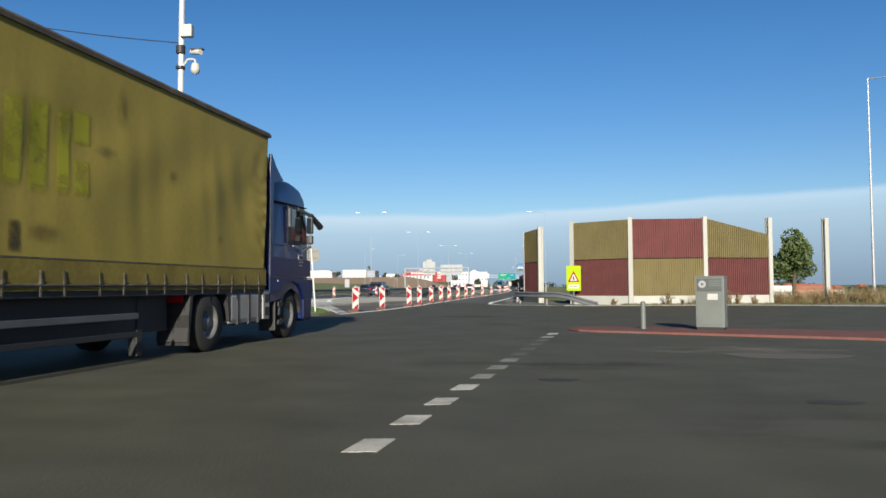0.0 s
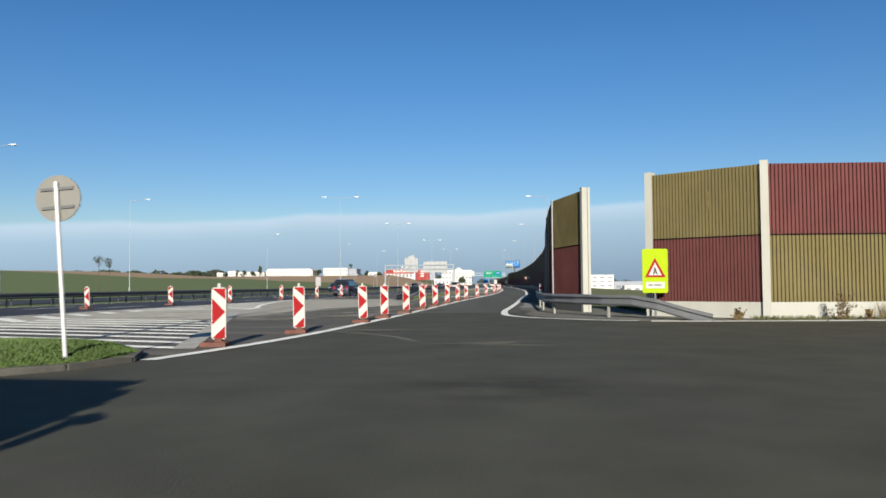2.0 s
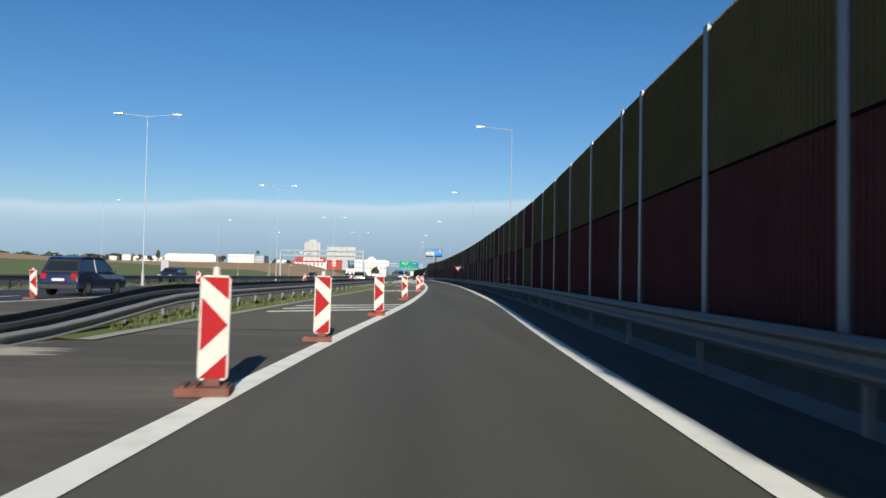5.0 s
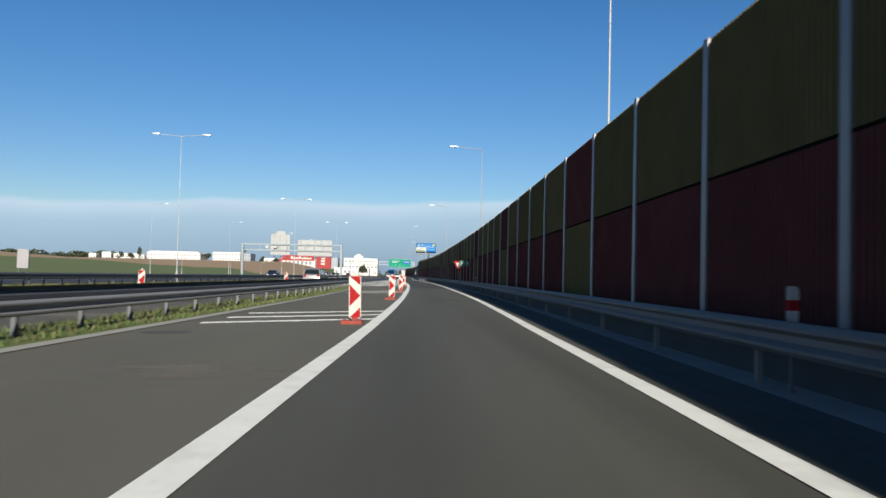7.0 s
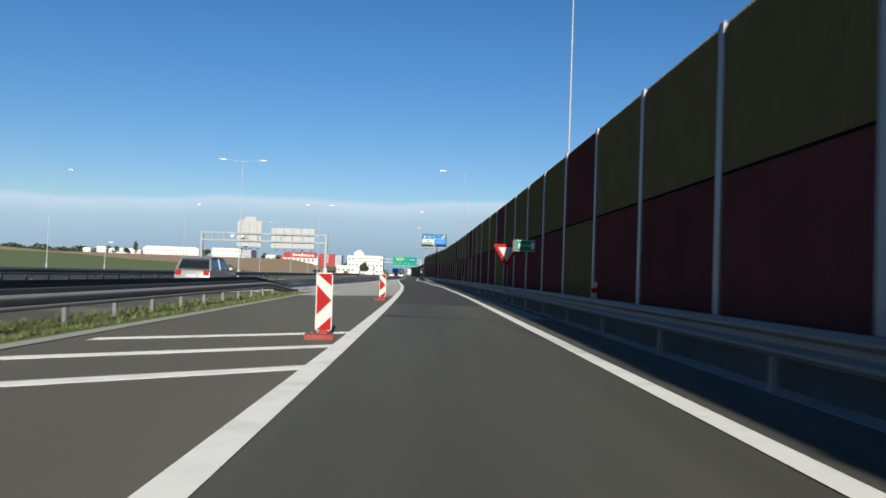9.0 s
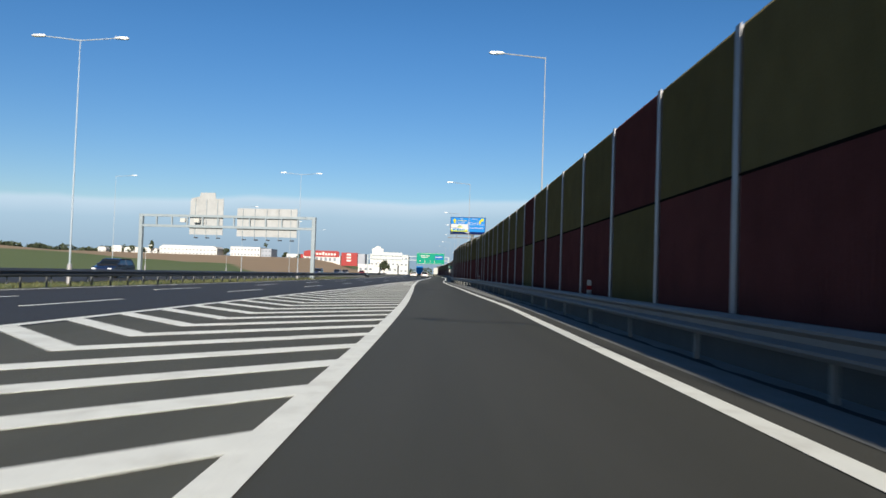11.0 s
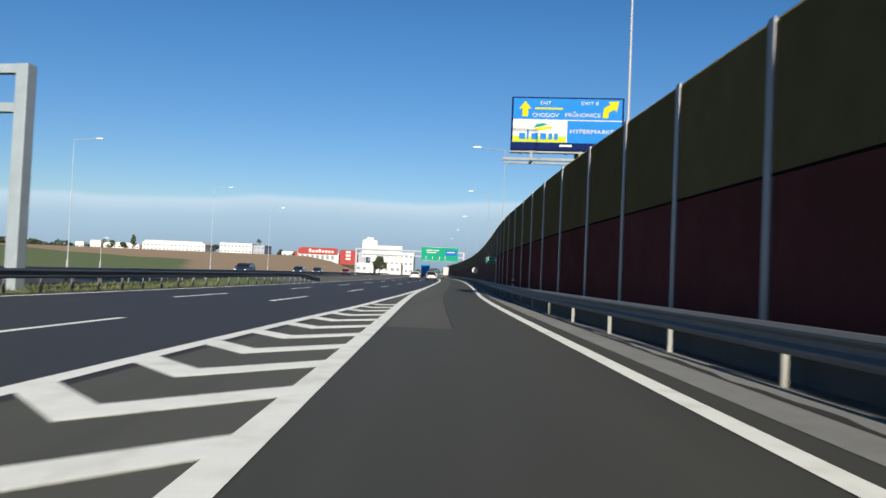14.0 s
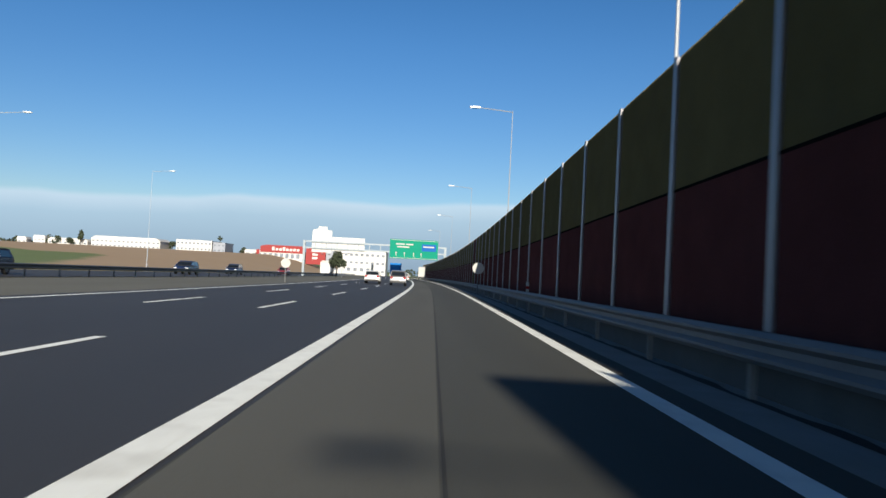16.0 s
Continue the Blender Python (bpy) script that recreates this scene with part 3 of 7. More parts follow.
RAIL = curve((-1.9, 2.35), (5, 2.5), (25, 3.55), (43, 4.72), (60, 5.42), (84, 6.1), (110, 6.55), (150, 6.65), (176, 6.5), (192, 6.28), (200, 6.1), (206, 5.88), (215, 5.53),
             (228, 4.96), (240, 4.66), (254, 4.6), (275, 4.95), (300, 5.3), (330, 5.5), (430, 4.1), (600, -3.6))
MOTOR = curve((-120, -30), (0, -17.4), (22, -15.2), (48, -12.5), (90, -8.6), (120, -6.1), (140, -4.6), (168, -3.45), (183, -2.8), (200, -2.25), (213, -2.0),
              (226, -1.48), (233, -1.12), (240, -0.89), (248, -0.6), (256, -0.43), (266, -0.17), (281, 0.0), (330, 0.3), (430, -1.2), (600, -9), (900, -32), (1300, -70))
VERGE = curve((22, -5.9), (30, -5.6), (40, -5.15), (60, -4.2), (70, -3.75), (80, -3.4), (100, -3.0), (128, -3.0))


def steps(y0, y1, d):
    k = max(1, int(round((y1 - y0) / d)))
    return [y0 + (y1 - y0) * i / k for i in range(k + 1)]


def ribbon(name, left, right, y0, y1, z, material, d=2.0, parent=None, label="", **tags):
    verts, faces = [], []
    ys = steps(y0, y1, d)
    for y in ys:
        verts += [(left(y), y, z), (right(y), y, z)]
    for i in range(len(ys) - 1):
        faces.append((2 * i, 2 * i + 1, 2 * i + 3, 2 * i + 2))
    me = mesh_of(name, verts, faces, material)
    if parent:
        return part(name, me, parent, label)
    return tagged(new(name, me), label, **tags)


def slab(name, outline, z, material, parent=None, label="", **tags):
    """A flat shape with its top at z."""
    me = prism_mesh(name, outline, 0.003, material, "z", z - 0.003)
    if parent:
        return part(name, me, parent, label)
    return tagged(new(name, me), label, **tags)


# ---- ground ----
def smooth(t):
    t = min(1, max(0, t))
    return t * t * (3 - 2 * t)


def land_z(x, y):
    z = -0.06
    d = MOTOR(min(y, 1300)) - x
    hill = 10.5 * smooth((d - 41) / 247) * smooth((y + 200) / 500) * (1 + 0.5 * smooth((y - 338) / 380)) * (1 - smooth((y - 438) / 350))
    z += max(hill, 12.4 * smooth((d - 32) / 55) * smooth((y - 300) / 640))
    if y > -14:
        z -= 7 * smooth((x - 16) / 110) * smooth((y + 14) / 60)
    return z


def build_ground():
    xs = sorted(set([-4200, -3000, -2200, -1600, -1200, -900, -700, -560, -460, -380, -320, -270, -230, -195, -165, -140, -118, -98, -80, -66, -54, -44]
                    + list(range(-36, 40, 6)) + [44, 54, 66, 80, 98, 118, 140, 180, 230, 300, 400, 600, 900, 1400, 2200, 4200]))
    ys = sorted(set([-1500, -800, -400, -250, -180] + list(range(-140, 480, 14)) + [520, 580, 660, 760, 880, 1000, 1150, 1300, 1600, 2000, 2600, 3400, 4400]))
    verts = [(x, y, land_z(x, y)) for y in ys for x in xs]
    w = len(xs)
    faces = [(j * w + i, j * w + i + 1, (j + 1) * w + i + 1, (j + 1) * w + i) for j in range(len(ys) - 1) for i in range(w - 1)]
    tagged(new("ground", mesh_of("ground", verts, faces, LAND, True)), "rolling open land of green and ploughed fields", "ground", kind="structure")


build_ground()

# ---- roads and markings ----
tagged(new("forecourt", prism_mesh("forecourt", [(-34, -130), (70, -130), (70, -14.6), (20, -12.4), (14, -9.5), (6.6, -9.55), (4.2, -9.35), (3.4, -7), (2.6, 0), (-1, 3), (-5, 6), (-9, -9), (-34, -16)], 0.06, ASPHALT, "z", -0.06)),
       "dark worn asphalt of the service area exit", "road", kind="structure")
ribbon("road_ramp", lambda y: LEFT(y) - 0.05, lambda y: RIGHT(y) + 0.62, -2, 118, 0.005, ASPHALT_NEW, label="fresh grey asphalt of the slip road lane", category="road", kind="structure")
ribbon("road_ramp_far", lambda y: LEFT(y) - 0.05, lambda y: RIGHT(y) + 0.62, 118, 600, 0.005, ASPHALT_DARK, label="smooth dark asphalt of the slip road lane", category="road", kind="structure")
ribbon("road_motorway", lambda y: MOTOR(y) - 10.0, lambda y: MOTOR(y) + 0.25, -120, 1300, 0.006, ASPHALT_MW, 4.0, label="dark smooth asphalt of the motorway lanes", category="road", kind="structure")
SHIFT = lambda y: 5.4 * smooth((y - 235) / 65)
ribbon("road_opposite", lambda y: MOTOR(y) - 27.0 - SHIFT(y), lambda y: MOTOR(y) - 15.2 - SHIFT(y), -120, 1300, -0.02, ASPHALT_MW, 4.0, label="dark asphalt of the opposite carriageway", category="road", kind="structure")
ribbon("road_median_crossing", lambda y: MOTOR(y) - 9.9 - 9.5 * smooth((y - 262) / 30), lambda y: MOTOR(y) - 9.9, 262, 620, 0.004, ASPHALT_GREY, 4.0, label="grey paved median crossing between the carriageways", category="road", kind="structure")
SAND_EDGE = curve((-11, -10.8), (-8, -9.2), (-4, -8.3), (1, -7.9), (5, -7.2), (7.0, -5.8), (9, -4.75), (13, -4.7), (18, -5.2), (24, -6.0), (28, -6.3))


def build_sand():
    """A sheet of dust that thins out towards its edge; 'cover' says how deep inside the edge a point lies, in metres."""
    verts, faces, cover = [], [], []
    ys, n = steps(-12.5, 27.5, 0.5), 40
    for y in ys:
        x0, x1 = MOTOR(y) + 0.2, SAND_EDGE(y) + 1.8
        for k in range(n + 1):
            x = x0 + (x1 - x0) * k / n
            verts.append((x, y, 0.0075))
            cover.append(min(SAND_EDGE(y) - x, (y + 11.5) * 0.7, (27.5 - y) * 0.5 + 0.5))
    for i in range(len(ys) - 1):
        for k in range(n):
            a = i * (n + 1) + k
            faces.append((a, a + 1, a + n + 2, a + n + 1))
    me = mesh_of("road_gore_dust", verts, faces, sand_material())
    me.attributes.new("cover", "FLOAT", "POINT").data.foreach_set("value", cover)
    tagged(new("road_gore_dust", me), "pale sandy dust over the closed lane", "dust", kind="structure")


def sand_material():
    m = surface("sandy_dust", (0.42, 0.41, 0.355), 0.95, vary=0.16, scale=1.1, fine=50, bump=0.4, spec=0.1)
    n, l = m.node_tree.nodes, m.node_tree.links
    geo, at = n.new("ShaderNodeNewGeometry"), n.new("ShaderNodeAttribute")
    at.attribute_name = "cover"
    mp = n.new("ShaderNodeMapping")
    mp.inputs["Scale"].default_value, mp.inputs["Rotation"].default_value = (0.12, 1.35, 1), (0, 0, 0.2)
    l.new(geo.outputs["Position"], mp.inputs[0])
    streaks = n.new("ShaderNodeTexNoise")
    streaks.inputs["Scale"].default_value, streaks.inputs["Detail"].default_value, streaks.inputs["Roughness"].default_value = 1.0, 7.0, 0.6
    l.new(mp.outputs[0], streaks.inputs["Vector"])
    add = n.new("ShaderNodeMath"); add.operation = "MULTIPLY_ADD"; add.inputs[1].default_value = 7.0
    l.new(streaks.outputs["Fac"], add.inputs[0]); l.new(at.outputs["Fac"], add.inputs[2])
    edge = n.new("ShaderNodeMapRange"); edge.interpolation_type = "SMOOTHSTEP"
    edge.inputs["From Min"].default_value, edge.inputs["From Max"].default_value = 3.1, 3.75
    edge.inputs["To Max"].default_value = 0.95
    l.new(add.outputs[0], edge.inputs["Value"])
    bare = n.new("ShaderNodeMapRange"); bare.interpolation_type = "SMOOTHSTEP"
    bare.inputs["From Min"].default_value, bare.inputs["From Max"].default_value = 0.37, 0.41
    l.new(streaks.outputs["Fac"], bare.inputs["Value"])
    mul = n.new("ShaderNodeMath"); mul.operation = "MULTIPLY"
    l.new(edge.outputs[0], mul.inputs[0]); l.new(bare.outputs[0], mul.inputs[1])
    l.new(mul.outputs[0], n["Principled BSDF"].inputs["Alpha"])
    return m


build_sand()
ribbon("road_gore", lambda y: MOTOR(y) + 0.2, lambda y: LEFT(y), -20, 27, 0.002, ASPHALT_DUSTY, 1.0, label="grey dusty asphalt of the closed lane", category="road", kind="structure")
ribbon("road_shoulder", lambda y: VERGE(y) + 0.55, lambda y: LEFT(y), 27, 128, 0.0085, ASPHALT_GREY, label="grey worn asphalt beside the slip road", category="road", kind="structure")
ribbon("road_shoulder_old", lambda y: MOTOR(y) + 0.2, lambda y: VERGE(y) - 1.1, 27, 128, 0.001, ASPHALT_DUSTY, label="dusty grey hard shoulder along the motorway", category="road", kind="structure")
ribbon("road_nose", lambda y: MOTOR(y) + 0.2, lambda y: LEFT(y), 128, 262, 0.003, ASPHALT_NEW, label="dark asphalt of the hatched nose", category="road", kind="structure")
ribbon("verge_right", lambda y: RIGHT(y) + 0.6, lambda y: WALL(y) + 0.6, -1, 600, -0.004, GRAVEL, label="sandy gravel verge under the guard rail", category="verge", kind="structure")
ribbon("gutter_joint", lambda y: RIGHT(y) + 1.04, lambda y: RIGHT(y) + 1.17 + 0.04 * math.sin(y * 1.7) + 0.03 * math.sin(y * 4.1), 110, 600, 0.0135, PATCH, 0.4, label="dark joint filled with dirt", category="joint", kind="structure")
ribbon("gutter_back", lambda y: RIGHT(y) + 1.08, lambda y: RIGHT(y) + 1.56, 110, 600, 0.009, CONCRETE, label="narrow concrete strip behind the gutter", category="gutter", kind="structure")
ribbon("gutter", lambda y: RIGHT(y) + 0.48, lambda y: RIGHT(y) + 1.06, 110, 600, 0.011, CONCRETE, label="pale concrete gutter strip", category="gutter", kind="structure")
ribbon("gutter_old", lambda y: RIGHT(y) + 0.52, lambda y: RIGHT(y) + 1.2, 14, 110, 0.009, BANK, label="dark gutter strip", category="gutter", kind="structure")


ribbon("verge_stones", lambda y: RIGHT(y) + 1.2, lambda y: WALL(y) - 0.1, 14, 110, 0.003, VERGE_STONE, label="grey stony verge below the guard rail", category="verge", kind="structure")
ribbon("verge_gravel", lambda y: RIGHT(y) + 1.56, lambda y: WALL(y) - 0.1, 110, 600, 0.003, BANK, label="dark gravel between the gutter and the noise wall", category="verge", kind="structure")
slab("verge_corner", [(1.5, -3.4), (1.7, -5.0), (2.2, -6.2), (2.8, -7.5), (4.2, -9.2), (6.6, -9.4), (14, -9.3), (20, -12), (40, -13), (40, -3), (20, -1), (8, 1), (3.6, 4), (2.1, 4), (1.95, 0)], 0.004, GRAVEL,
     label="sandy verge inside the kerb line", category="verge", kind="structure")
slab("shoulder_patch", [(1.52, 4.05), (1.95, 9), (2.08, 13), (2.5, 13), (2.62, 9), (2.9, 6.1), (3.12, 4.3), (2.15, 4.0)], 0.012, CONCRETE, label="pale concrete patch beside the line", category="patch", kind="structure")


def stripe(name, centre, width, y0, y1, label, d=1.5, worn=False, z=0.014):
    ribbon(name, lambda y: centre(y) - width / 2, lambda y: centre(y) + width / 2, y0, y1, z, LINE_WORN if worn else LINE, d,
           label=label, category="road marking", kind="structure")


stripe("marking_left_edge", LEFT, 0.27, -21, 600, "solid white edge line along the slip road")
stripe("marking_right_edge", RIGHT, 0.25, -3.6, 600, "solid white edge line beside the guard rail")
stripe("marking_motorway_edge", MOTOR, 0.25, -60, 284, "solid white edge line of the motorway", z=0.0155)
stripe("marking_median_edge", lambda y: MOTOR(y) - 9.3, 0.22, -60, 1000, "thin solid white line beside the median", 4.0)


def build_nose_line():
    pts = [(0.78, -3.55), (0.84, -4.5), (1.06, -5.5), (1.45, -6.4), (2.0, -7.2), (2.75, -8.0), (3.7, -8.75), (4.6, -9.15)]
    verts, faces = [], []
    for i, p in enumerate(pts):
        a, b = Vector(pts[max(0, i - 1)]), Vector(pts[min(len(pts) - 1, i + 1)])
        t = (b - a).normalized()
        n = Vector((-t.y, t.x)) * 0.125
        verts += [(p[0] + n.x, p[1] + n.y, 0.0145), (p[0] - n.x, p[1] - n.y, 0.0145)]
    for i in range(len(pts) - 1):
        faces.append((2 * i, 2 * i + 2, 2 * i + 3, 2 * i + 1))
    tagged(new("marking_nose", mesh_of("marking_nose", verts, faces, LINE)), "white line curving round the verge corner", "road marking", kind="structure")


build_nose_line()


def painted(name, outline, label, worn=False, z=0.0145, group="", paint=None):
    slab(name, outline, z, paint or (LINE_WORN if worn else LINE), label=label, category="road marking", kind="structure", group=group)


# lane dashes of the motorway
for offset, phase in ((3.1, 234.0), (6.2, 250.0)):
    k = -16
    while phase + 16.3 * k < 560:
        y = phase + 16.3 * k
        if y > -60:
            c = [(MOTOR(q) - offset) for q in (y, y + 5.6)]
            painted("lane_dash", [(c[0] - 0.08, y), (c[0] + 0.08, y), (c[1] + 0.08, y + 5.6), (c[1] - 0.08, y + 5.6)], "short white lane dash on the motorway", group="lane dashes")
        k += 1

# hatching of the nose: arms that meet in a point towards the traffic
y = 129.1
while y < 237:
    xl, xm = LEFT(y) - 0.1, MOTOR(y) + 0.1
    gap = xl - xm
    if gap > 0.35:
        xb = xm + gap * 0.40
        w = 0.70
        drop = 1.13 * (xl - xb)
        rise = 1.26 * (xb - xm)
        painted("hatch_arm", [(xb, y - drop), (xl, y), (xl, y + w), (xb, y - drop + w)], "white hatch bar across the closed nose", group="nose hatching")
        painted("hatch_arm", [(xb, y - drop), (xb, y - drop + w), (xm, y - drop + w + rise), (xm, y - drop + rise)], "white hatch bar slanting to the motorway line", group="nose hatching")
    y += 2.25

# sets of three bars between the inner rail and the slip road
for y0, gap in ((37.0, 2.15), (67.9, 2.15), (97.6, 2.7)):
    for i in range(3):
        y = y0 + gap * i
        xl, xr = VERGE(y) + 1.0, LEFT(y)
        painted("hatch_bar", [(xl, y - 2.85), (xr, y), (xr, y + 0.42), (xl, y - 2.45)], "white bar across the asphalt beside the rail", group="bars beside the rail")

# worn hatching on the closed lane, behind a line that leaves the nose
SPLIT = lambda y: -5.05 - 0.285 * (y + 18.9)
for i in range(15):
    y = -18.8 + 1.3 * i
    xr = SPLIT(y) - 0.15
    xl = max(MOTOR(y) + 2.2, -14.5 - 0.06 * i)
    rise = 0.36 * (xr - xl)
    w = 0.34 if i < 9 else 0.26
    painted("worn_bar", [(xl, y + rise), (xr, y), (xr, y + w), (xl, y + rise + w)], "faded white hatch bar on the closed lane", i > 8, 0.009, "faded hatching")
    if i % 2 == 0:
        far = max(0.5, min(5.5, xl - MOTOR(y + rise + 4) - 0.6))
        painted("worn_bar", [(xl, y + rise), (xl, y + rise + 0.8), (xl - far, y + rise + 1.1 * far + 0.8), (xl - far, y + rise + 1.1 * far)], "faded white hatch bar on the closed lane", False, 0.009, "faded hatching")
stripe("marking_old_edge", SPLIT, 0.42, -18.9, 3.5, "faded white line across the closed lane", 1.0, True, 0.010)
SPLIT_ON = curve((2, -10.95), (6, -11.35), (9.4, -12.3), (15, -13.4), (22.4, -14.5), (30, -15.0))
stripe("marking_old_edge_on", SPLIT_ON, 0.30, 3.4, 30, "white line bending towards the motorway", 1.0, False, 0.0105)
for i in range(6):
    y = 5.0 + 2.3 * i
    xr = SPLIT_ON(y) - 0.2
    xl = max(MOTOR(y - 2) + 0.4, xr - 5.0)
    rise = 0.5 * (xr - xl)
    painted("worn_bar", [(xl, y - rise), (xr, y), (xr, y + 0.6), (xl, y - rise + 0.6)], "faded white hatch bar on the closed lane", False, 0.009, "faded hatching")

# short blocks of the guide line in the forecourt
for i in range(13):
    y = -46.8 + 1.062 * i
    x = 1.126 + 0.150 * (y + 46.8)
    painted("guide_block", [(x - 0.13, y - 0.12), (x + 0.11, y - 0.09), (x + 0.17, y + 0.36), (x - 0.06, y + 0.34)], "worn white block of the guide line", True, 0.006, "guide line blocks",
            None if i < 4 or i > 11 else LINE_DULL if i < 7 or i == 11 else LINE_FAINT)

# tar patches, drain cover and stains with an outline of their own
for n, (x, y, a, b) in enumerate(((2.68, -42.8, 0.22, 0.15), (6.3, -39.6, 0.9, 0.5), (5.1, -44.5, 0.25, 0.12), (1.6, -29, 0.4, 0.16), (3.6, 196.5, 0.5, 0.6), (-2.7, 62.4, 0.4, 0.5))):
    out = [(x + a * math.cos(q) * (1 + 0.18 * math.sin(3 * q + n)), y + b * math.sin(q) * (1 + 0.2 * math.cos(2 * q + n))) for q in [2 * math.pi * k / 18 for k in range(18)]]
    slab("tar_patch", out, 0.0125 if n == 5 else 0.0085, (PATCH, ASPHALT_DUSTY, PATCH, PATCH, PATCH, ASPHALT_OLD)[n], label="dark tar patch in the asphalt" if n != 1 else "pale dusty patch in the asphalt", category="patch", kind="structure")
ribbon("asphalt_joint", lambda y: (LEFT(y) * 0.55 + RIGHT(y) * 0.45) - 0.012, lambda y: (LEFT(y) * 0.55 + RIGHT(y) * 0.45) + 0.012, 224, 420, 0.0095, PATCH, label="dark seam between two asphalt lanes", category="joint", kind="structure")
ribbon("asphalt_inlay", lambda y: LEFT(y) + 0.2, lambda y: (LEFT(y) * 0.55 + RIGHT(y) * 0.45) - 0.03, 224, 420, 0.0085, ASPHALT_OLD, label="greyer strip of older asphalt in the lane", category="road", kind="structure")


# thin dust and oil films on the lanes
def film_patch(name, x, y, a, b, turn, material, label, n=0):
    c, s = math.cos(radians(turn)), math.sin(radians(turn))
    out = []
    for k in range(22):
        q = 2 * math.pi * k / 22
        u, v = a * math.cos(q) * (1 + 0.15 * math.sin(3 * q + n)), b * math.sin(q) * (1 + 0.2 * math.cos(2 * q + n))
        out.append((x + u * c - v * s, y + u * s + v * c))
    slab(name, out, 0.0175, material, label=label, category="stain", kind="structure")


for n, (x, y, a, b, turn) in enumerate(((3.2, 85.0, 1.7, 0.9, 4), (1.0, 85.6, 1.2, 0.5, 0), (-2.3, 1.2, 0.9, 0.9, 20), (-1.6, 0.9, 1.2, 0.5, 10), (-2.7, -13.9, 1.0, 0.5, 30), (-1.8, -13.4, 1.5, 0.6, 8),
                                        (1.2, 88.5, 1.6, 0.5, 0), (-3.2, 14, 0.7, 3.0, 0), (-1.5, 57, 2.2, 1.5, 5), (5.6, -38.6, 2.6, 1.0, 10), (-3.9, -6.0, 0.6, 2.0, 0), (0.6, -18, 2.0, 1.0, 10), (-5.4, -4.5, 2.6, 1.0, 5), (-4.9, -1.0, 2.4, 0.8, 0), (-5.0, 3.5, 2.2, 1.1, 4), (-4.6, 8.0, 1.8, 1.2, 0), (-6.5, -8.0, 2.4, 0.9, 10), (2.75, 187.9, 1.1, 0.9, -20), (2.4, 188.8, 0.8, 0.9, 0), (3.15, 187.5, 0.35, 0.3, 0))):
    film_patch("dust_film", x, y, a, b, turn, DUST, "thin pale dust smeared over the asphalt", n)
def dust_streak(points, width, strength=1.0):
    """A swept line of dust along a few points; 'cover' falls off to its sides and ends."""
    pts, verts, faces, cover = [Vector(p) for p in points], [], [], []
    fine = [pts[i].lerp(pts[i + 1], k / 8) for i in range(len(pts) - 1) for k in range(8)] + [pts[-1]]
    for i, p in enumerate(fine):
        t = (fine[min(i + 3, len(fine) - 1)] - fine[max(i - 3, 0)]).normalized()
        along = math.sin(math.pi * i / (len(fine) - 1)) ** 0.7
        for k in range(7):
            u = k / 3 - 1
            q = p + Vector((-t.y, t.x)) * u * width * 0.8
            verts.append((q.x, q.y, 0.0172))
            cover.append(strength * along * max(0.0, 1 - u * u))
    faces = [(7 * i + k, 7 * i + k + 1, 7 * i + k + 8, 7 * i + k + 7) for i in range(len(fine) - 1) for k in range(6)]
    me = mesh_of("dust_streak", verts, faces, STREAK)
    me.attributes.new("cover", "FLOAT", "POINT").data.foreach_set("value", cover)
    tagged(new("dust_streak", me), "pale line of swept dust on the asphalt", "stain", kind="structure")


for points, width in ((((-8.2, -7.3), (-7.4, -6.5), (-5.7, -5.8), (-3.6, -4.3), (-1.9, -2.7)), 0.45), (((-6.0, -5.4), (-5.2, -4.8), (-4.1, -2.9), (-2.1, -2.45)), 0.5),
                      (((-7.2, -2.0), (-5.8, -1.8), (-4.7, -0.5), (-3.5, 0.1)), 0.4), (((-8.2, 0.0), (-7.4, 1.5), (-5.6, 2.2)), 0.4),
                      (((-5.6, 1.8), (-4.5, 2.1), (-3.4, 3.4), (-3.2, 5.0)), 0.5), (((-3.3, -13.3), (-2.6, -13.5), (-1.7, -13.75)), 0.45), (((-3.4, -14.1), (-2.6, -14.85), (-1.9, -15.5)), 0.4),
                      (((-3.4, -13.9), (-2.0, -15.5), (-1.5, -16.3), (-1.0, -17.7)), 0.3), (((-6.9, -12.2), (-5.7, -12.2), (-3.6, -12.3), (-2.2, -12.7)), 0.3),
                      (((-2.75, 2.1), (-2.4, 1.2), (-2.1, 0.4)), 0.35), (((-3.5, 0.6), (-2.9, 0.8), (-2.2, 1.0)), 0.35), (((-2.9, -0.4), (-2.4, 0.1), (-1.9, 0.2)), 0.35)):
    dust_streak(points, width * (0.55 if points[0][1] < -11 else 1.0), 0.38 if points[0][1] < -11 or points[0][0] > -3.6 else 1.0)
for points, width in ((((-9.4, -2.7), (-8.5, -1.9), (-7.0, -2.2), (-5.6, -1.5)), 0.3), (((-8.6, -5.2), (-7.7, -4.7), (-6.6, -4.2), (-5.0, -3.4)), 0.3), (((-7.3, -6.6), (-6.4, -5.9), (-5.4, -5.7), (-4.6, -4.3), (-3.5, -3.7)), 0.3),
                      (((-7.6, -7.9), (-6.8, -7.6), (-6.0, -6.7), (-4.9, -6.4)), 0.35), (((-9.0, -3.9), (-8.0, -3.6), (-6.6, -3.0), (-4.4, -2.2)), 0.28), (((-7.4, 2.9), (-6.4, 3.4), (-5.3, 3.9), (-4.3, 5.2)), 0.35)):
    dust_streak(points, width)
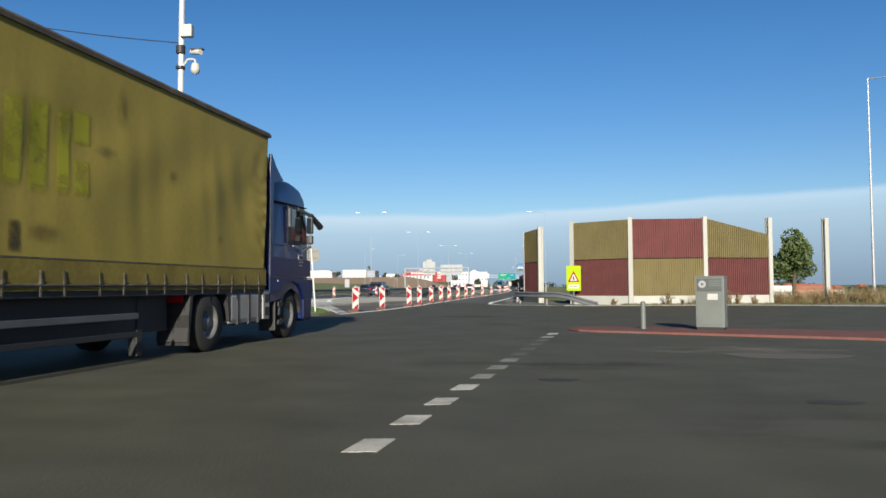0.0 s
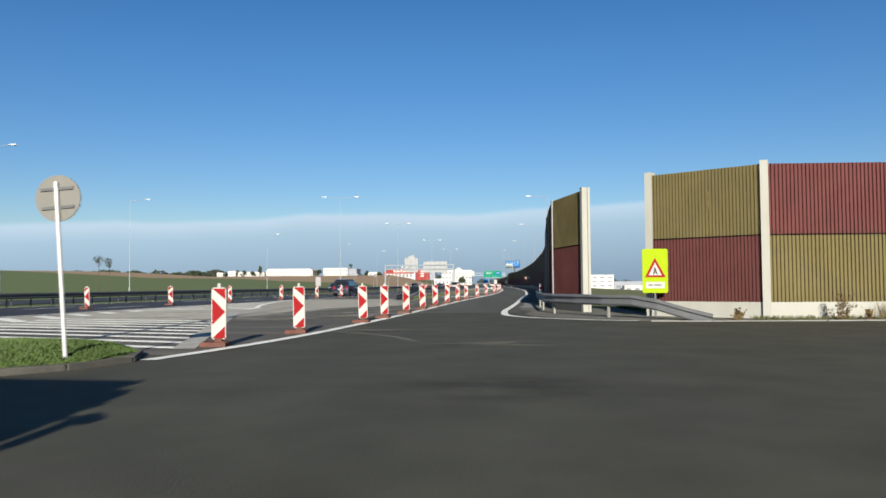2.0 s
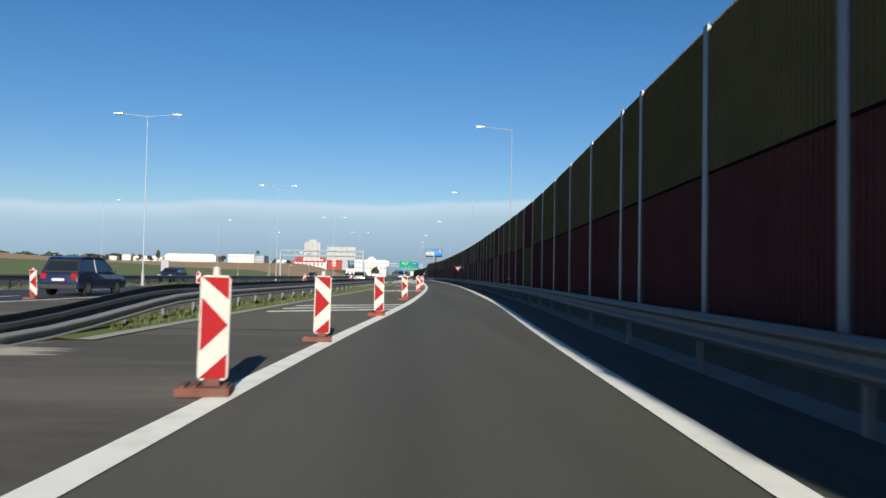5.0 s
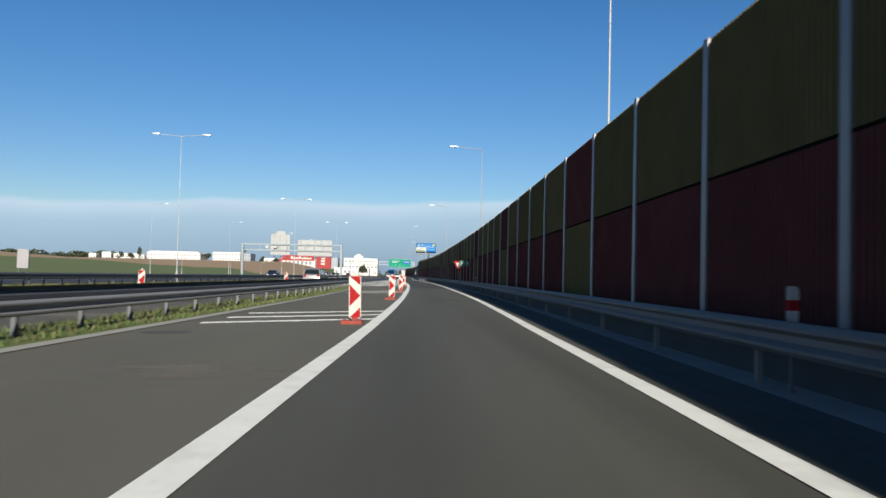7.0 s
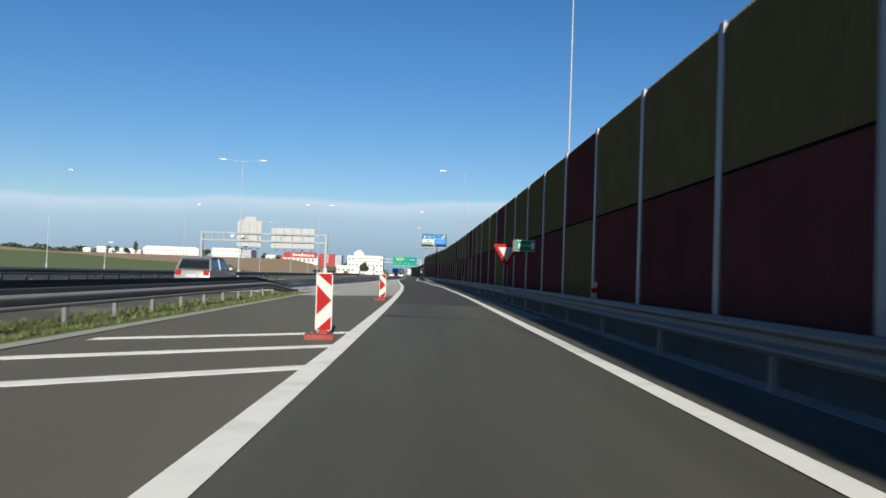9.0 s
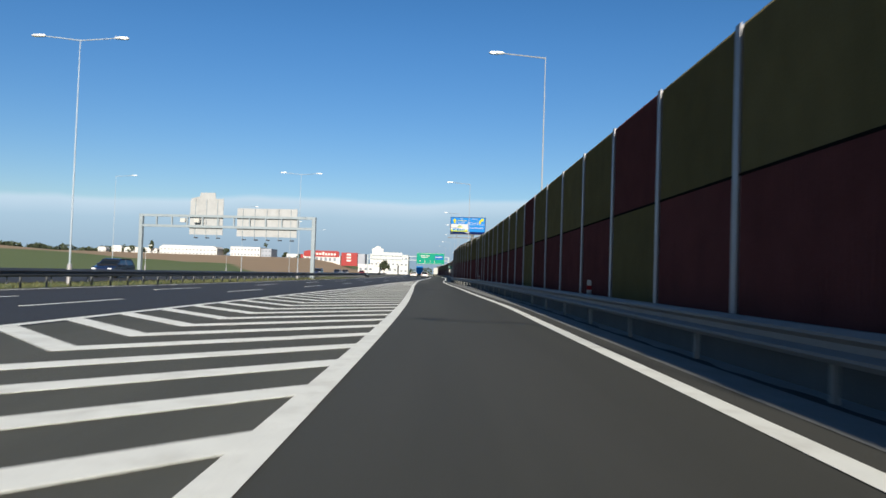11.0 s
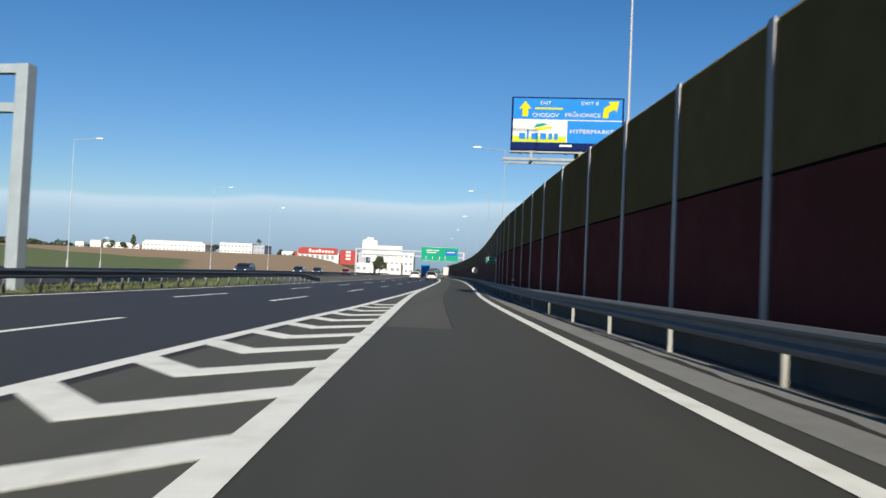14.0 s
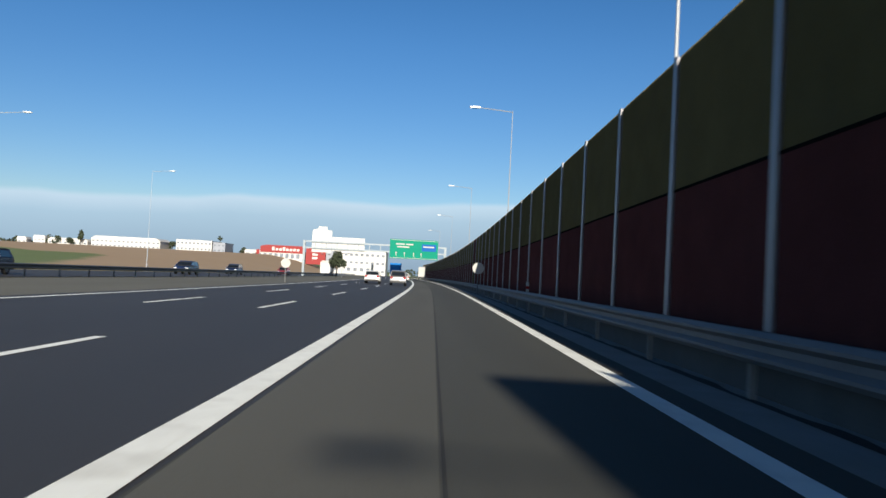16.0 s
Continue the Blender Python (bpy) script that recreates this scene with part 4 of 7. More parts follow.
for n, (x, y, a, b, turn) in enumerate(((2.8, -41, 2.4, 1.4, 0), (0.4, -24, 1.6, 1.6, 0), (4.6, -46, 2.0, 1.2, 0))):
    film_patch("oil_film", x, y, a, b, turn, OIL, "dark oily marks on the asphalt", n)


# ---- kerbs, islands ----
def kerb_line(name, pts, label, width=0.14, height=0.10, material=None):
    """A kerb of separate stones along a line."""
    holder = thing(name, label, "kerb", kind="structure")
    unit = box_mesh("kerb_stone", -0.5, 0.5, -0.5, 0.5, 0, 1, material or CONCRETE, 0.06)
    for a, b in zip(pts, pts[1:]):
        a, b = Vector((*a, 0)), Vector((*b, 0))
        k = max(1, round((b - a).length / 1.0))
        turn = math.degrees(math.atan2(-(b - a).x, (b - a).y))
        for i in range(k):
            c = a.lerp(b, (i + 0.5) / k)
            part("kerb_stone", unit, holder, m=pose(c.x, c.y, -0.03, 0, 0, turn + random.uniform(-0.6, 0.6)) @ Matrix.Diagonal((width, (b - a).length / k - 0.012, height + 0.03 + random.uniform(-0.006, 0.006), 1)))
    return holder


kerb_line("kerb_service_road", [(4.9, -9.38), (6.6, -9.55), (14, -9.45), (20, -12.3), (40, -13.4)], "low grey concrete kerb along the service road", 0.16, 0.03)
def island_half(x):
    return 3.1 * math.sqrt(min(1.0, max(0.0, (-5.0 - x) / 2.6)))


def island_z(x, y):
    v = (y + 21.2) / max(0.05, island_half(x))
    return 0.05 + 0.23 * max(0.0, 1 - v * v) * min(1.0, max(0.0, (-5.0 - x) / 0.8))


def build_grass_island():
    verts, faces, n = [], [], 13
    xs = [-5.0, -5.08, -5.25, -5.5, -5.9, -6.4, -7.0, -7.6, -8.5, -10, -13, -18, -26]
    for x in xs:
        for k in range(n):
            y = -21.2 + (2 * k / (n - 1) - 1) * island_half(x)
            verts.append((x, y, island_z(x, y)))
    for i in range(len(xs) - 1):
        for k in range(n - 1):
            a = i * n + k
            faces.append((a, a + 1, a + n + 1, a + n))
    tagged(new("grass_island", mesh_of("grass_island", verts, faces, LAND, True)), "low mown mound of green grass beside the road", "grass", kind="structure")


build_grass_island()
rim = [(x, -21.2 - island_half(x) - 0.06) for x in (-26, -14, -8.5, -7.0, -6.0, -5.3)] + [(-4.93, -21.2)] + [(x, -21.2 + island_half(x) + 0.06) for x in (-5.3, -6.0, -7.0, -8.5)]
kerb_line("kerb_left_island", rim, "low dirty kerb, darkened for its shaded face, round the grass island", 0.14, 0.09, KERB_DIRTY_SHADED)
tagged(new("inner_verge", mesh_of("inner_verge", [v for y in steps(24, 128, 2) for v in ((VERGE(y) - 1.2, y, 0.012), (VERGE(y) - 0.3, y, 0.07), (VERGE(y) + 0.42, y, 0.012))],
       [f for i in range(52) for f in ((3 * i, 3 * i + 1, 3 * i + 4, 3 * i + 3), (3 * i + 1, 3 * i + 2, 3 * i + 5, 3 * i + 4))], LAND)), "narrow grass verge under the inner rail", "grass", kind="structure")
ribbon("kerb_inner", lambda y: VERGE(y) + 0.38, lambda y: VERGE(y) + 0.68, 24, 128, 0.022, CONCRETE_PALE, label="flush concrete kerb of the narrow verge", category="kerb", kind="structure")


def paver_material():
    m = surface("red_pavers", (0.15, 0.066, 0.056), 0.9, vary=0.28, scale=2, fine=50, bump=0.0, stain=(0.10, 0.085, 0.072), stain_amount=0.8, spec=0.2)
    n, l = m.node_tree.nodes, m.node_tree.links
    geo = n.new("ShaderNodeNewGeometry")
    br = n.new("ShaderNodeTexBrick")
    br.inputs["Scale"].default_value, br.inputs["Mortar Size"].default_value = 2.5, 0.02
    l.new(geo.outputs["Position"], br.inputs["Vector"])
    b = n.new("ShaderNodeBump"); b.invert = True
    b.inputs["Distance"].default_value = 0.008
    l.new(br.outputs["Fac"], b.inputs["Height"]); l.new(b.outputs[0], n["Principled BSDF"].inputs["Normal"])
    return m


def build_red_island():
    base = [(3.5, -32.5), (3.7, -31.85), (4.3, -31.45), (10.2, -33.7), (40, -46.5), (40, -49), (9.2, -36.2), (4.1, -33.35), (3.7, -33.05)]
    holder = thing("paved_island", "low island of red concrete pavers with rounded nose", "traffic island", kind="structure")
    part("paving", prism_mesh("paving", base, 0.05, paver_material(), "z", 0.0, 0.02), holder)


build_red_island()


# ---- guard rails ----
def beam_profile():
    # W-section, seen from its road side: (outwards, up)
    return [(0.00, -0.155), (0.035, -0.150), (0.080, -0.105), (0.080, -0.075), (0.012, -0.030), (0.012, 0.030), (0.080, 0.075), (0.080, 0.105), (0.035, 0.150), (0.00, 0.155)]


def w_beam(line, side, z, material=None, tall=1.0):
    """A thick W-beam swept along points (x, y, dz); side +1 faces left of the travel direction."""
    prof = [(u, v * tall) for u, v in beam_profile()]
    verts, faces = [], []
    n = len(line)
    outer = prof + [(u - 0.006, v) for u, v in prof[::-1]]
    k = len(outer)
    for i, (x, y, dz) in enumerate(line):
        a, b = Vector(line[max(0, i - 1)][:2]), Vector(line[min(n - 1, i + 1)][:2])
        t = (b - a).normalized()
        nx, ny = -t.y * side, t.x * side
        for u, v in outer:
            verts.append((x + nx * u, y + ny * u, z + dz + v))
    for i in range(n - 1):
        for j in range(k):
            q = (j + 1) % k
            faces.append((i * k + j, i * k + q, (i + 1) * k + q, (i + 1) * k + j))
    faces.append(tuple(range(k)))
    faces.append(tuple((n - 1) * k + j for j in range(k))[::-1])
    return mesh_of("beam", verts, faces, material or STEEL, False)


POST_OUT = [(-0.05, -0.03), (0.05, -0.03), (0.05, -0.018), (-0.035, -0.018), (-0.035, 0.018), (0.05, 0.018), (0.05, 0.03), (-0.05, 0.03)]
POST_DARK = prism_mesh("rail_post", POST_OUT, 1.0, RAIL_DARK, "z", 0.0)
POST_INNER = prism_mesh("rail_post", POST_OUT, 1.0, INNER_RAIL, "z", 0.0)
POST_ZINC = prism_mesh("rail_post", POST_OUT, 1.0, POST_PALE, "z", 0.0)


def guard_rail(name, label, line, side, z=0.56, spacing=4.0, material=None, double=False, low=None, first=0.6, tall=1.0):
    holder = thing(name, label, "guard rail")
    if low:
        part("beam", w_beam(line, side, low, INNER_PALE, 0.78), holder, "paler lower beam")
    else:
        part("beam", w_beam(line, side, z, material, tall), holder)
    if double:
        off, gap = [], 0.48 if low else 0.34
        for i, (x, y, dz) in enumerate(line):
            a, b = Vector(line[max(0, i - 1)][:2]), Vector(line[min(len(line) - 1, i + 1)][:2])
            t = (b - a).normalized()
            off.append((x + t.y * side * gap, y - t.x * side * gap, dz))
        part("beam", w_beam(off, -side, z + (0.05 if low else 0), material, 1.15 if low else 1.0), holder)
    run, nxt = 0.0, first
    for (x0, y0, d0), (x1, y1, d1) in zip(line, line[1:]):
        seg = math.hypot(x1 - x0, y1 - y0)
        while nxt <= run + seg:
            t = (nxt - run) / seg
            x, y, dz = x0 + (x1 - x0) * t, y0 + (y1 - y0) * t, d0 + (d1 - d0) * t
            dx, dy = (y1 - y0) / seg * side, -(x1 - x0) / seg * side
            h = (low if low else z + 0.13) + dz
            if h > 0.3:
                part("rail_post", POST_INNER if low else POST_DARK if material else POST_ZINC, holder, m=pose(x + dx * (0.17 if double else 0.06), y + dy * (0.17 if double else 0.06), -0.05, 0, 0, math.degrees(math.atan2(-(x1 - x0), y1 - y0))) @ Matrix.Diagonal((0.75, 1.7 if low else 1.0, h + 0.05, 1)))
            nxt += spacing
        run += seg
    return holder


nose = [(6.75, -9.15, -0.55), (6.05, -8.72, -0.36), (5.35, -8.25, -0.13), (4.7, -7.6, 0), (3.9, -6.5, 0), (3.2, -5.0, 0), (2.65, -3.4, 0)]
guard_rail("guard_rail_right", "galvanised W-beam guard rail in front of the noise wall", nose + [(RAIL(y), y, 0) for y in steps(-1.9, 600, 3.0)], 1, 0.565, 4.0, first=sum(math.dist(a[:2], b[:2]) for a, b in zip(nose, nose[1:])) - 8 + 4.4, tall=1.12)
guard_rail("guard_rail_inner", "galvanised double guard rail with a lowered end on the grass verge",
           [(VERGE(y) - 0.05, y, -0.42 * smooth(1 - (y - 22.5) / 9) - 0.40 * smooth((y - 119) / 9)) for y in steps(22.5, 128, 1.5)], -1, 0.57, 2.2, INNER_RAIL, True, 0.49)
guard_rail("guard_rail_median", "dark weathered steel guard rail along the median",
           [(MOTOR(y) - 10.4, y, -0.45 * smooth((y - 272) / 10)) for y in steps(-60, 282, 4.0)], -1, 0.60, 2.0, RAIL_DARK, True)
guard_rail("guard_rail_median_far", "dark weathered steel rail of the opposite carriageway",
           [(MOTOR(y) - 14.6 - SHIFT(y), y, 0) for y in steps(-60, 640, 6.0)], -1, 0.58, 4.0, RAIL_DARK)


# ---- noise walls ----
def rib_mesh(name, material, ribs, wave):
    """A panel 1 wide and 1 high with raised vertical ribs on both faces, a cap and a foot."""
    verts, faces = [], []
    for s in (1, -1):
        rows = []
        for z in (0.0, 1.0):
            row = []
            for i in range(ribs):
                for f, d in wave:
                    row.append(len(verts))
                    verts.append(((i + f) / ribs, s * d, z))
            rows.append(row)
        for i in range(len(rows[0]) - 1):
            q = (rows[0][i], rows[0][i + 1], rows[1][i + 1], rows[1][i])
            faces.append(q if s < 0 else q[::-1])
    half = len(verts) // 2
    n = half // 2
    for i in range(n - 1):
        faces.append((n + i, n + i + 1, half + n + i + 1, half + n + i))
        faces.append((i + 1, i, half + i, half + i + 1))
    for i in (0, n - 1):
        faces.append((i, n + i, half + n + i, half + i))
    return mesh_of(name, verts, faces, material)


BOLD = ((0.03, 0.020), (0.10, 0.080), (0.68, 0.080), (0.75, 0.020))
FINE = ((0.04, 0.025), (0.09, 0.080), (0.60, 0.080), (0.65, 0.025))
RIB = {(name, bold): rib_mesh("panel_" + name, paint, 33 if bold else 30, BOLD if bold else FINE) for name, paint in (("red", PANEL_RED), ("ochre", PANEL_OCHRE)) for bold in (True, False)}


def h_post_mesh(name, w, d, t, material, bevel=0.0):
    o = [(-w / 2, -d / 2), (w / 2, -d / 2), (w / 2, -d / 2 + t), (t / 2, -d / 2 + t), (t / 2, d / 2 - t), (w / 2, d / 2 - t), (w / 2, d / 2), (-w / 2, d / 2), (-w / 2, d / 2 - t), (-t / 2, d / 2 - t), (-t / 2, -d / 2 + t), (-w / 2, -d / 2 + t)]
    return prism_mesh(name, o, 1.0, material, "z", 0.0)


STEEL_POST = h_post_mesh("post_steel", 0.19, 0.24, 0.02, STEEL_PAINT)
CONC_POST = h_post_mesh("post_concrete", 0.235, 0.32, 0.09, CONCRETE_PALE)
PLINTH = box_mesh("plinth", 0, 1, -0.07, 0.07, 0, 1, CONCRETE_PALE)
SEAM = box_mesh("seam", 0, 1, -0.083, 0.083, -0.02, 0.02, SEAM_SHADE)
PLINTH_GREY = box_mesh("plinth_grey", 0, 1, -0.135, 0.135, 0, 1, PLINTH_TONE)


FLIPPED = (6.4, 47.8, 67.7, 87.5, 107.3, 127.1, 148.3, 168.1, 331.0)   # bays with red above ochre


def noise_wall(name, label, posts, height, seam, foot, concrete, first="ochre", skip=(), worn=False):
    holder = thing(name, label, "noise wall", kind="structure")
    for i, (x, y) in enumerate(posts):
        q = posts[min(i + 1, len(posts) - 1)]
        p0 = posts[max(i - 1, 0)]
        turn = math.degrees(math.atan2(q[1] - p0[1], q[0] - p0[0]))
        use = CONC_POST if concrete(i) else STEEL_POST
        part("post", use, holder, "pale concrete post" if concrete(i) else "", pose(x, y, -0.05, 0, 0, turn) @ Matrix.Diagonal((1, 1, height + 0.07 + (0.08 if concrete(i) else 0), 1)))
        if i + 1 < len(posts) and i not in skip:
            dx, dy = q[0] - x, q[1] - y
            ln = math.hypot(dx, dy)
            m = pose(x, y, 0, 0, 0, math.degrees(math.atan2(dy, dx)))
            up, lo = (first, "red" if first == "ochre" else "ochre")
            flip = (i % 2 == 1) if concrete(1) else any(abs(y - f) < 1.5 for f in FLIPPED)
            if flip:
                up, lo = lo, up
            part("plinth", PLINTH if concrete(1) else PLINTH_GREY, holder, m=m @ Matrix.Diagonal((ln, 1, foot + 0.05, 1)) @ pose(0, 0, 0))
            # dark strip painted in as the shadow line of the panel seam
            part("seam", SEAM, holder, m=m @ pose(0.06, 0, seam) @ Matrix.Diagonal((ln - 0.12, 1, 1, 1)))
            for colour, z0, z1 in ((lo, foot + 0.052, seam - 0.022), (up, seam + 0.022, height)):
                use = RIB[colour, concrete(1)]
                if worn and i == 2 and z0 > 2:
                    use = use.copy()
                    for v in use.vertices:
                        v.co.z *= 1 - 0.40 * v.co.x
                part("panel", use, holder, m=m @ pose(0.06, 0, z0) @ Matrix.Diagonal((ln - 0.12, 1, z1 - z0, 1)))


noise_wall("noise_wall_corner", "ribbed ochre and red noise wall between pale concrete posts", [(5.7, -5.55), (8.68, -7.92), (12.66, -7.81), (16.52, -6.47), (19.9, -5.6)], 4.72, 2.55, 0.45, lambda i: True, skip=(3,), worn=True)
tear = [(7.25, 3.95), (7.34, 4.02), (7.40, 3.86), (7.36, 3.72), (7.40, 3.55), (7.33, 3.42), (7.27, 3.6), (7.30, 3.75)]
part("torn_spot", prism_mesh("torn_spot", [((x - 7.3) * 0.6, z) for x, z in tear], 0.012, LEAF_DRY, "y", -0.09), bpy.data.objects["noise_wall_corner"], "torn brown spot in the panel", pose(7.3, -6.82, 0, 0, 0, -38.5))
run = [(3.95, -1.72), (3.06, 2.3)]
run += [(WALL(y), y) for y in ([6.39 + 3.97 * k for k in range(6)] + [28.04 + 3.964 * k for k in range(28)] + [140.36 + 3.964 * k for k in range(13)] + [192.03, 196.1, 200.0, 202.06, 206.0, 207.93, 214.2, 218.3, 222.0, 225.5]
                               + [229.08, 233.1, 237.05, 240.9, 244.73, 248.53, 252.3, 256.04, 259.64, 263.29, 265.07] + [269.0 + 3.82 * k for k in range(66)])]
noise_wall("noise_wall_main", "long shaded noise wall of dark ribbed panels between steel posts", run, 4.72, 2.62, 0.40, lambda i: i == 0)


# ---- warning beacons ----
def beacon(name, label, side, m=None, rubber=None):
    """Striped board on a recycled rubber foot; the points aim to the right (side 1) or the left."""
    holder = thing(name, label, "traffic beacon", "warning beacons")
    w, h, z0 = 0.135, 0.95, 0.13
    r = 0.03
    o = [(-w + r, z0), (w - r, z0), (w, z0 + r), (w, z0 + h - r), (w - r, z0 + h), (-w + r, z0 + h), (-w, z0 + h - r), (-w, z0 + r)]
    part("board", prism_mesh("board", o, 0.05, SIGN_WHITE, "y", -0.025, 0.006), holder, "white reflective board")
    e = 0.118 * side
    tri = [[(-e, 0.93), (e, 0.93), (e, 0.73)], [(-e, 0.75), (e, 0.50), (-e, 0.26)], [(e, 0.24), (e, 0.02), (-e, 0.02)]]
    for t in tri:
        for face in (-0.0285, 0.0245):
            part("arrow", prism_mesh("arrow", [(x, z0 + z) for x, z in t], 0.004, SIGN_RED, "y", face), holder, "red arrow point")
    part("cap", rod_mesh("cap", (0, 0, z0 + h - 0.01), (0, 0, z0 + h + 0.075), 0.035, SIGN_WHITE, 0.028), holder, "pale lamp socket")
    foot = bmesh.new()
    box(foot, -0.30, 0.17, -0.22, 0.22, 0.0, 0.085, 0.015)
    box(foot, -0.07, 0.07, -0.07, 0.07, 0.08, 0.15, 0.01)
    for x in (-0.24, -0.14, 0.12):
        box(foot, x - 0.025, x + 0.025, -0.18, 0.18, 0.08, 0.10, 0.006)
    part("foot", bm_mesh("foot", foot, rubber or RUBBER_RED), holder, "dirty rubber foot" if rubber else "red rubber foot")
    if m is not None:
        holder.matrix_world = m
    return holder


first = beacon("warning_beacon", "red and white arrow beacon on a rubber foot beside the lane", 1, pose(-4.62, -18.3, 0.002, 0, 0, 5), RUBBER_DUSTY)
later = beacon("warning_beacon", "red and white arrow beacon on a clean red foot", 1, pose(LEFT(33) - 0.13, 33.0, 0.004, 1, 0, 3))
for y in (-14.55, -9.45, -6.4, -2.1, 2.4, 7.0, 12.4, 18.6, 24.4, 47.4, 65.9, 83.8, 101.6, 121.0):
    copy_thing(first if y < 30 else later, pose(-4.06 if y < -14 else LEFT(y) - (0.13 if y < 40 else 0.40), y, 0.004, random.uniform(-1.5, 1.5), random.uniform(-1.8, 1.8), random.uniform(-8, 8)))
other = beacon("warning_beacon", "red and white beacon facing the motorway lanes", -1, pose(-20.6, -2.6, 0.002, 0, 0, 4), RUBBER_DUSTY)
for x, y in ((-19.8, 5.6), (-18.6, 12.9), (-17.3, 19.5), (-16.0, 27.5), (-14.8, 34.5), (-13.9, 40.8), (-11.9, 55.7), (-9.6, 82), (-7.4, 108)):
    copy_thing(other, pose(x, y, 0.004, random.uniform(-2, 2), random.uniform(-3, 3), random.uniform(-10, 10)))


# ---- delineator posts ----
def delineator(name, m):
    holder = thing(name, "white plastic delineator with a red band on the rail", "delineator post", "delineators", m=m)
    part("stem", prism_mesh("stem", [(-0.055, 0.45), (0.055, 0.45), (0.055, 1.05), (0.03, 1.09), (-0.05, 1.09), (-0.055, 1.05)], 0.05, SIGN_WHITE, "y", -0.025, 0.006), holder)
    for z in (0.84,):
        part("band", prism_mesh("band", [(-0.058, z), (0.058, z), (0.058, z + 0.11), (-0.058, z + 0.11)], 0.056, SIGN_RED, "y", -0.028), holder, "red reflective band")
    part("bracket", box_mesh("bracket", -0.02, 0.02, -0.02, 0.02, 0.0, 0.5, STEEL), holder)
    return holder


d0 = delineator("delineator_post", pose(RAIL(6.58) + 0.12, 6.58, 0))
for y in (56.2, 106.0, 153.5, 199.7, 245.4, 290.0, 340.0):
    copy_thing(d0, pose(RAIL(y) + 0.12, y, 0))
copy_thing(d0, pose(8.4, 8.1, -0.15) @ Matrix.Diagonal((1.6, 1.3, 1, 1)))


# ---- street lamps ----
def street_lamp(name, label, height, arms, m, pole=None):
    """A slim tapered mast with one or two arms (metres to each side) and flat lanterns."""
    holder = thing(name, label, "street lamp", "street lamps", m=m)
    part("mast", rod_mesh("mast", (0, 0, 0), (0, 0, height), 0.052, pole or LAMP_POLE, 0.022), holder)
    part("base_sleeve", rod_mesh("base_sleeve", (0, 0, -0.3), (0, 0, 1.1), 0.13, STEEL_PAINT, 0.12), holder)
    for a in arms:
        part("arm", rod_mesh("arm", (0, 0, height - 0.06), (a, 0, height + 0.12), 0.032, pole or LAMP_POLE, 0.026, 8), holder)
        s = 1 if a > 0 else -1
        bm = bmesh.new()
        prism(bm, [(0, -0.10), (s * 0.30, -0.15), (s * 0.66, -0.11), (s * 0.72, 0), (s * 0.66, 0.11), (s * 0.30, 0.15), (0, 0.10)], 0.10, "z", 0.0)
        bmesh.ops.bevel(bm, geom=list(bm.edges), offset=0.02, segments=2, affect="EDGES")
        lantern = part("lantern", bm_mesh("lantern", bm, POLE_WHITE), holder, "pale flat lantern", pose(a - s * 0.1, 0, height + 0.08))
        part("lens", prism_mesh("lens", [(s * 0.25, -0.09), (s * 0.60, -0.08), (s * 0.60, 0.08), (s * 0.25, 0.09)], 0.02, LAMP_LENS, "z", -0.018), lantern, "clear lens")
    return holder


one = street_lamp("street_lamp", "tall pale street lamp with a single arm behind the noise wall", 12.2, (-2.2,), pose(7.35, 71.3, 0.25))
for y, dz in ((115.6, 0), (172.5, 0), (228.5, 0), (275.8, 0), (311.5, 0), (356, 0), (402, 0), (450, 0)):
    copy_thing(one, pose(max(WALL(y) + 0.75, 6.0 if y < 320 else 0), y, -0.1 + dz))
two = street_lamp("street_lamp", "tall pale street lamp with two arms in the median", 12.7, (-1.9, 1.9), pose(-19.9, 70.5, -0.1), MAST_GREY)
for x, y in ((-17.95, 116.7), (-16.0, 173.9), (-14.2, 228.5), (-40.8, 29)):
    copy_thing(two, pose(x, y, -0.1))
street_lamp("street_lamp", "tall pale lamp mast beside the service road", 14.5, (0.9,), pose(24.4, -1.2, -0.6) @ Matrix.Diagonal((1.9, 1.9, 1, 1)))
three = street_lamp("street_lamp", "tall pale street lamp beyond the opposite carriageway", 12.7, (2.2,), pose(-48.2, 70, -0.1), MAST_GREY)
for x, y in ((-51.1, 143.8), (-43.2, 189.5), (-40.0, 237), (-34.7, 283), (-33.7, 325), (-33.3, 360.6)):
    copy_thing(three, pose(x, y, -0.1))
for x, y in ((-42, 205), (-45, 262), (-47, 318)):
    street_lamp("street_lamp", "thin pale lamp mast beyond the opposite lanes", 4.2, (0.5,), pose(x, y, -0.1))


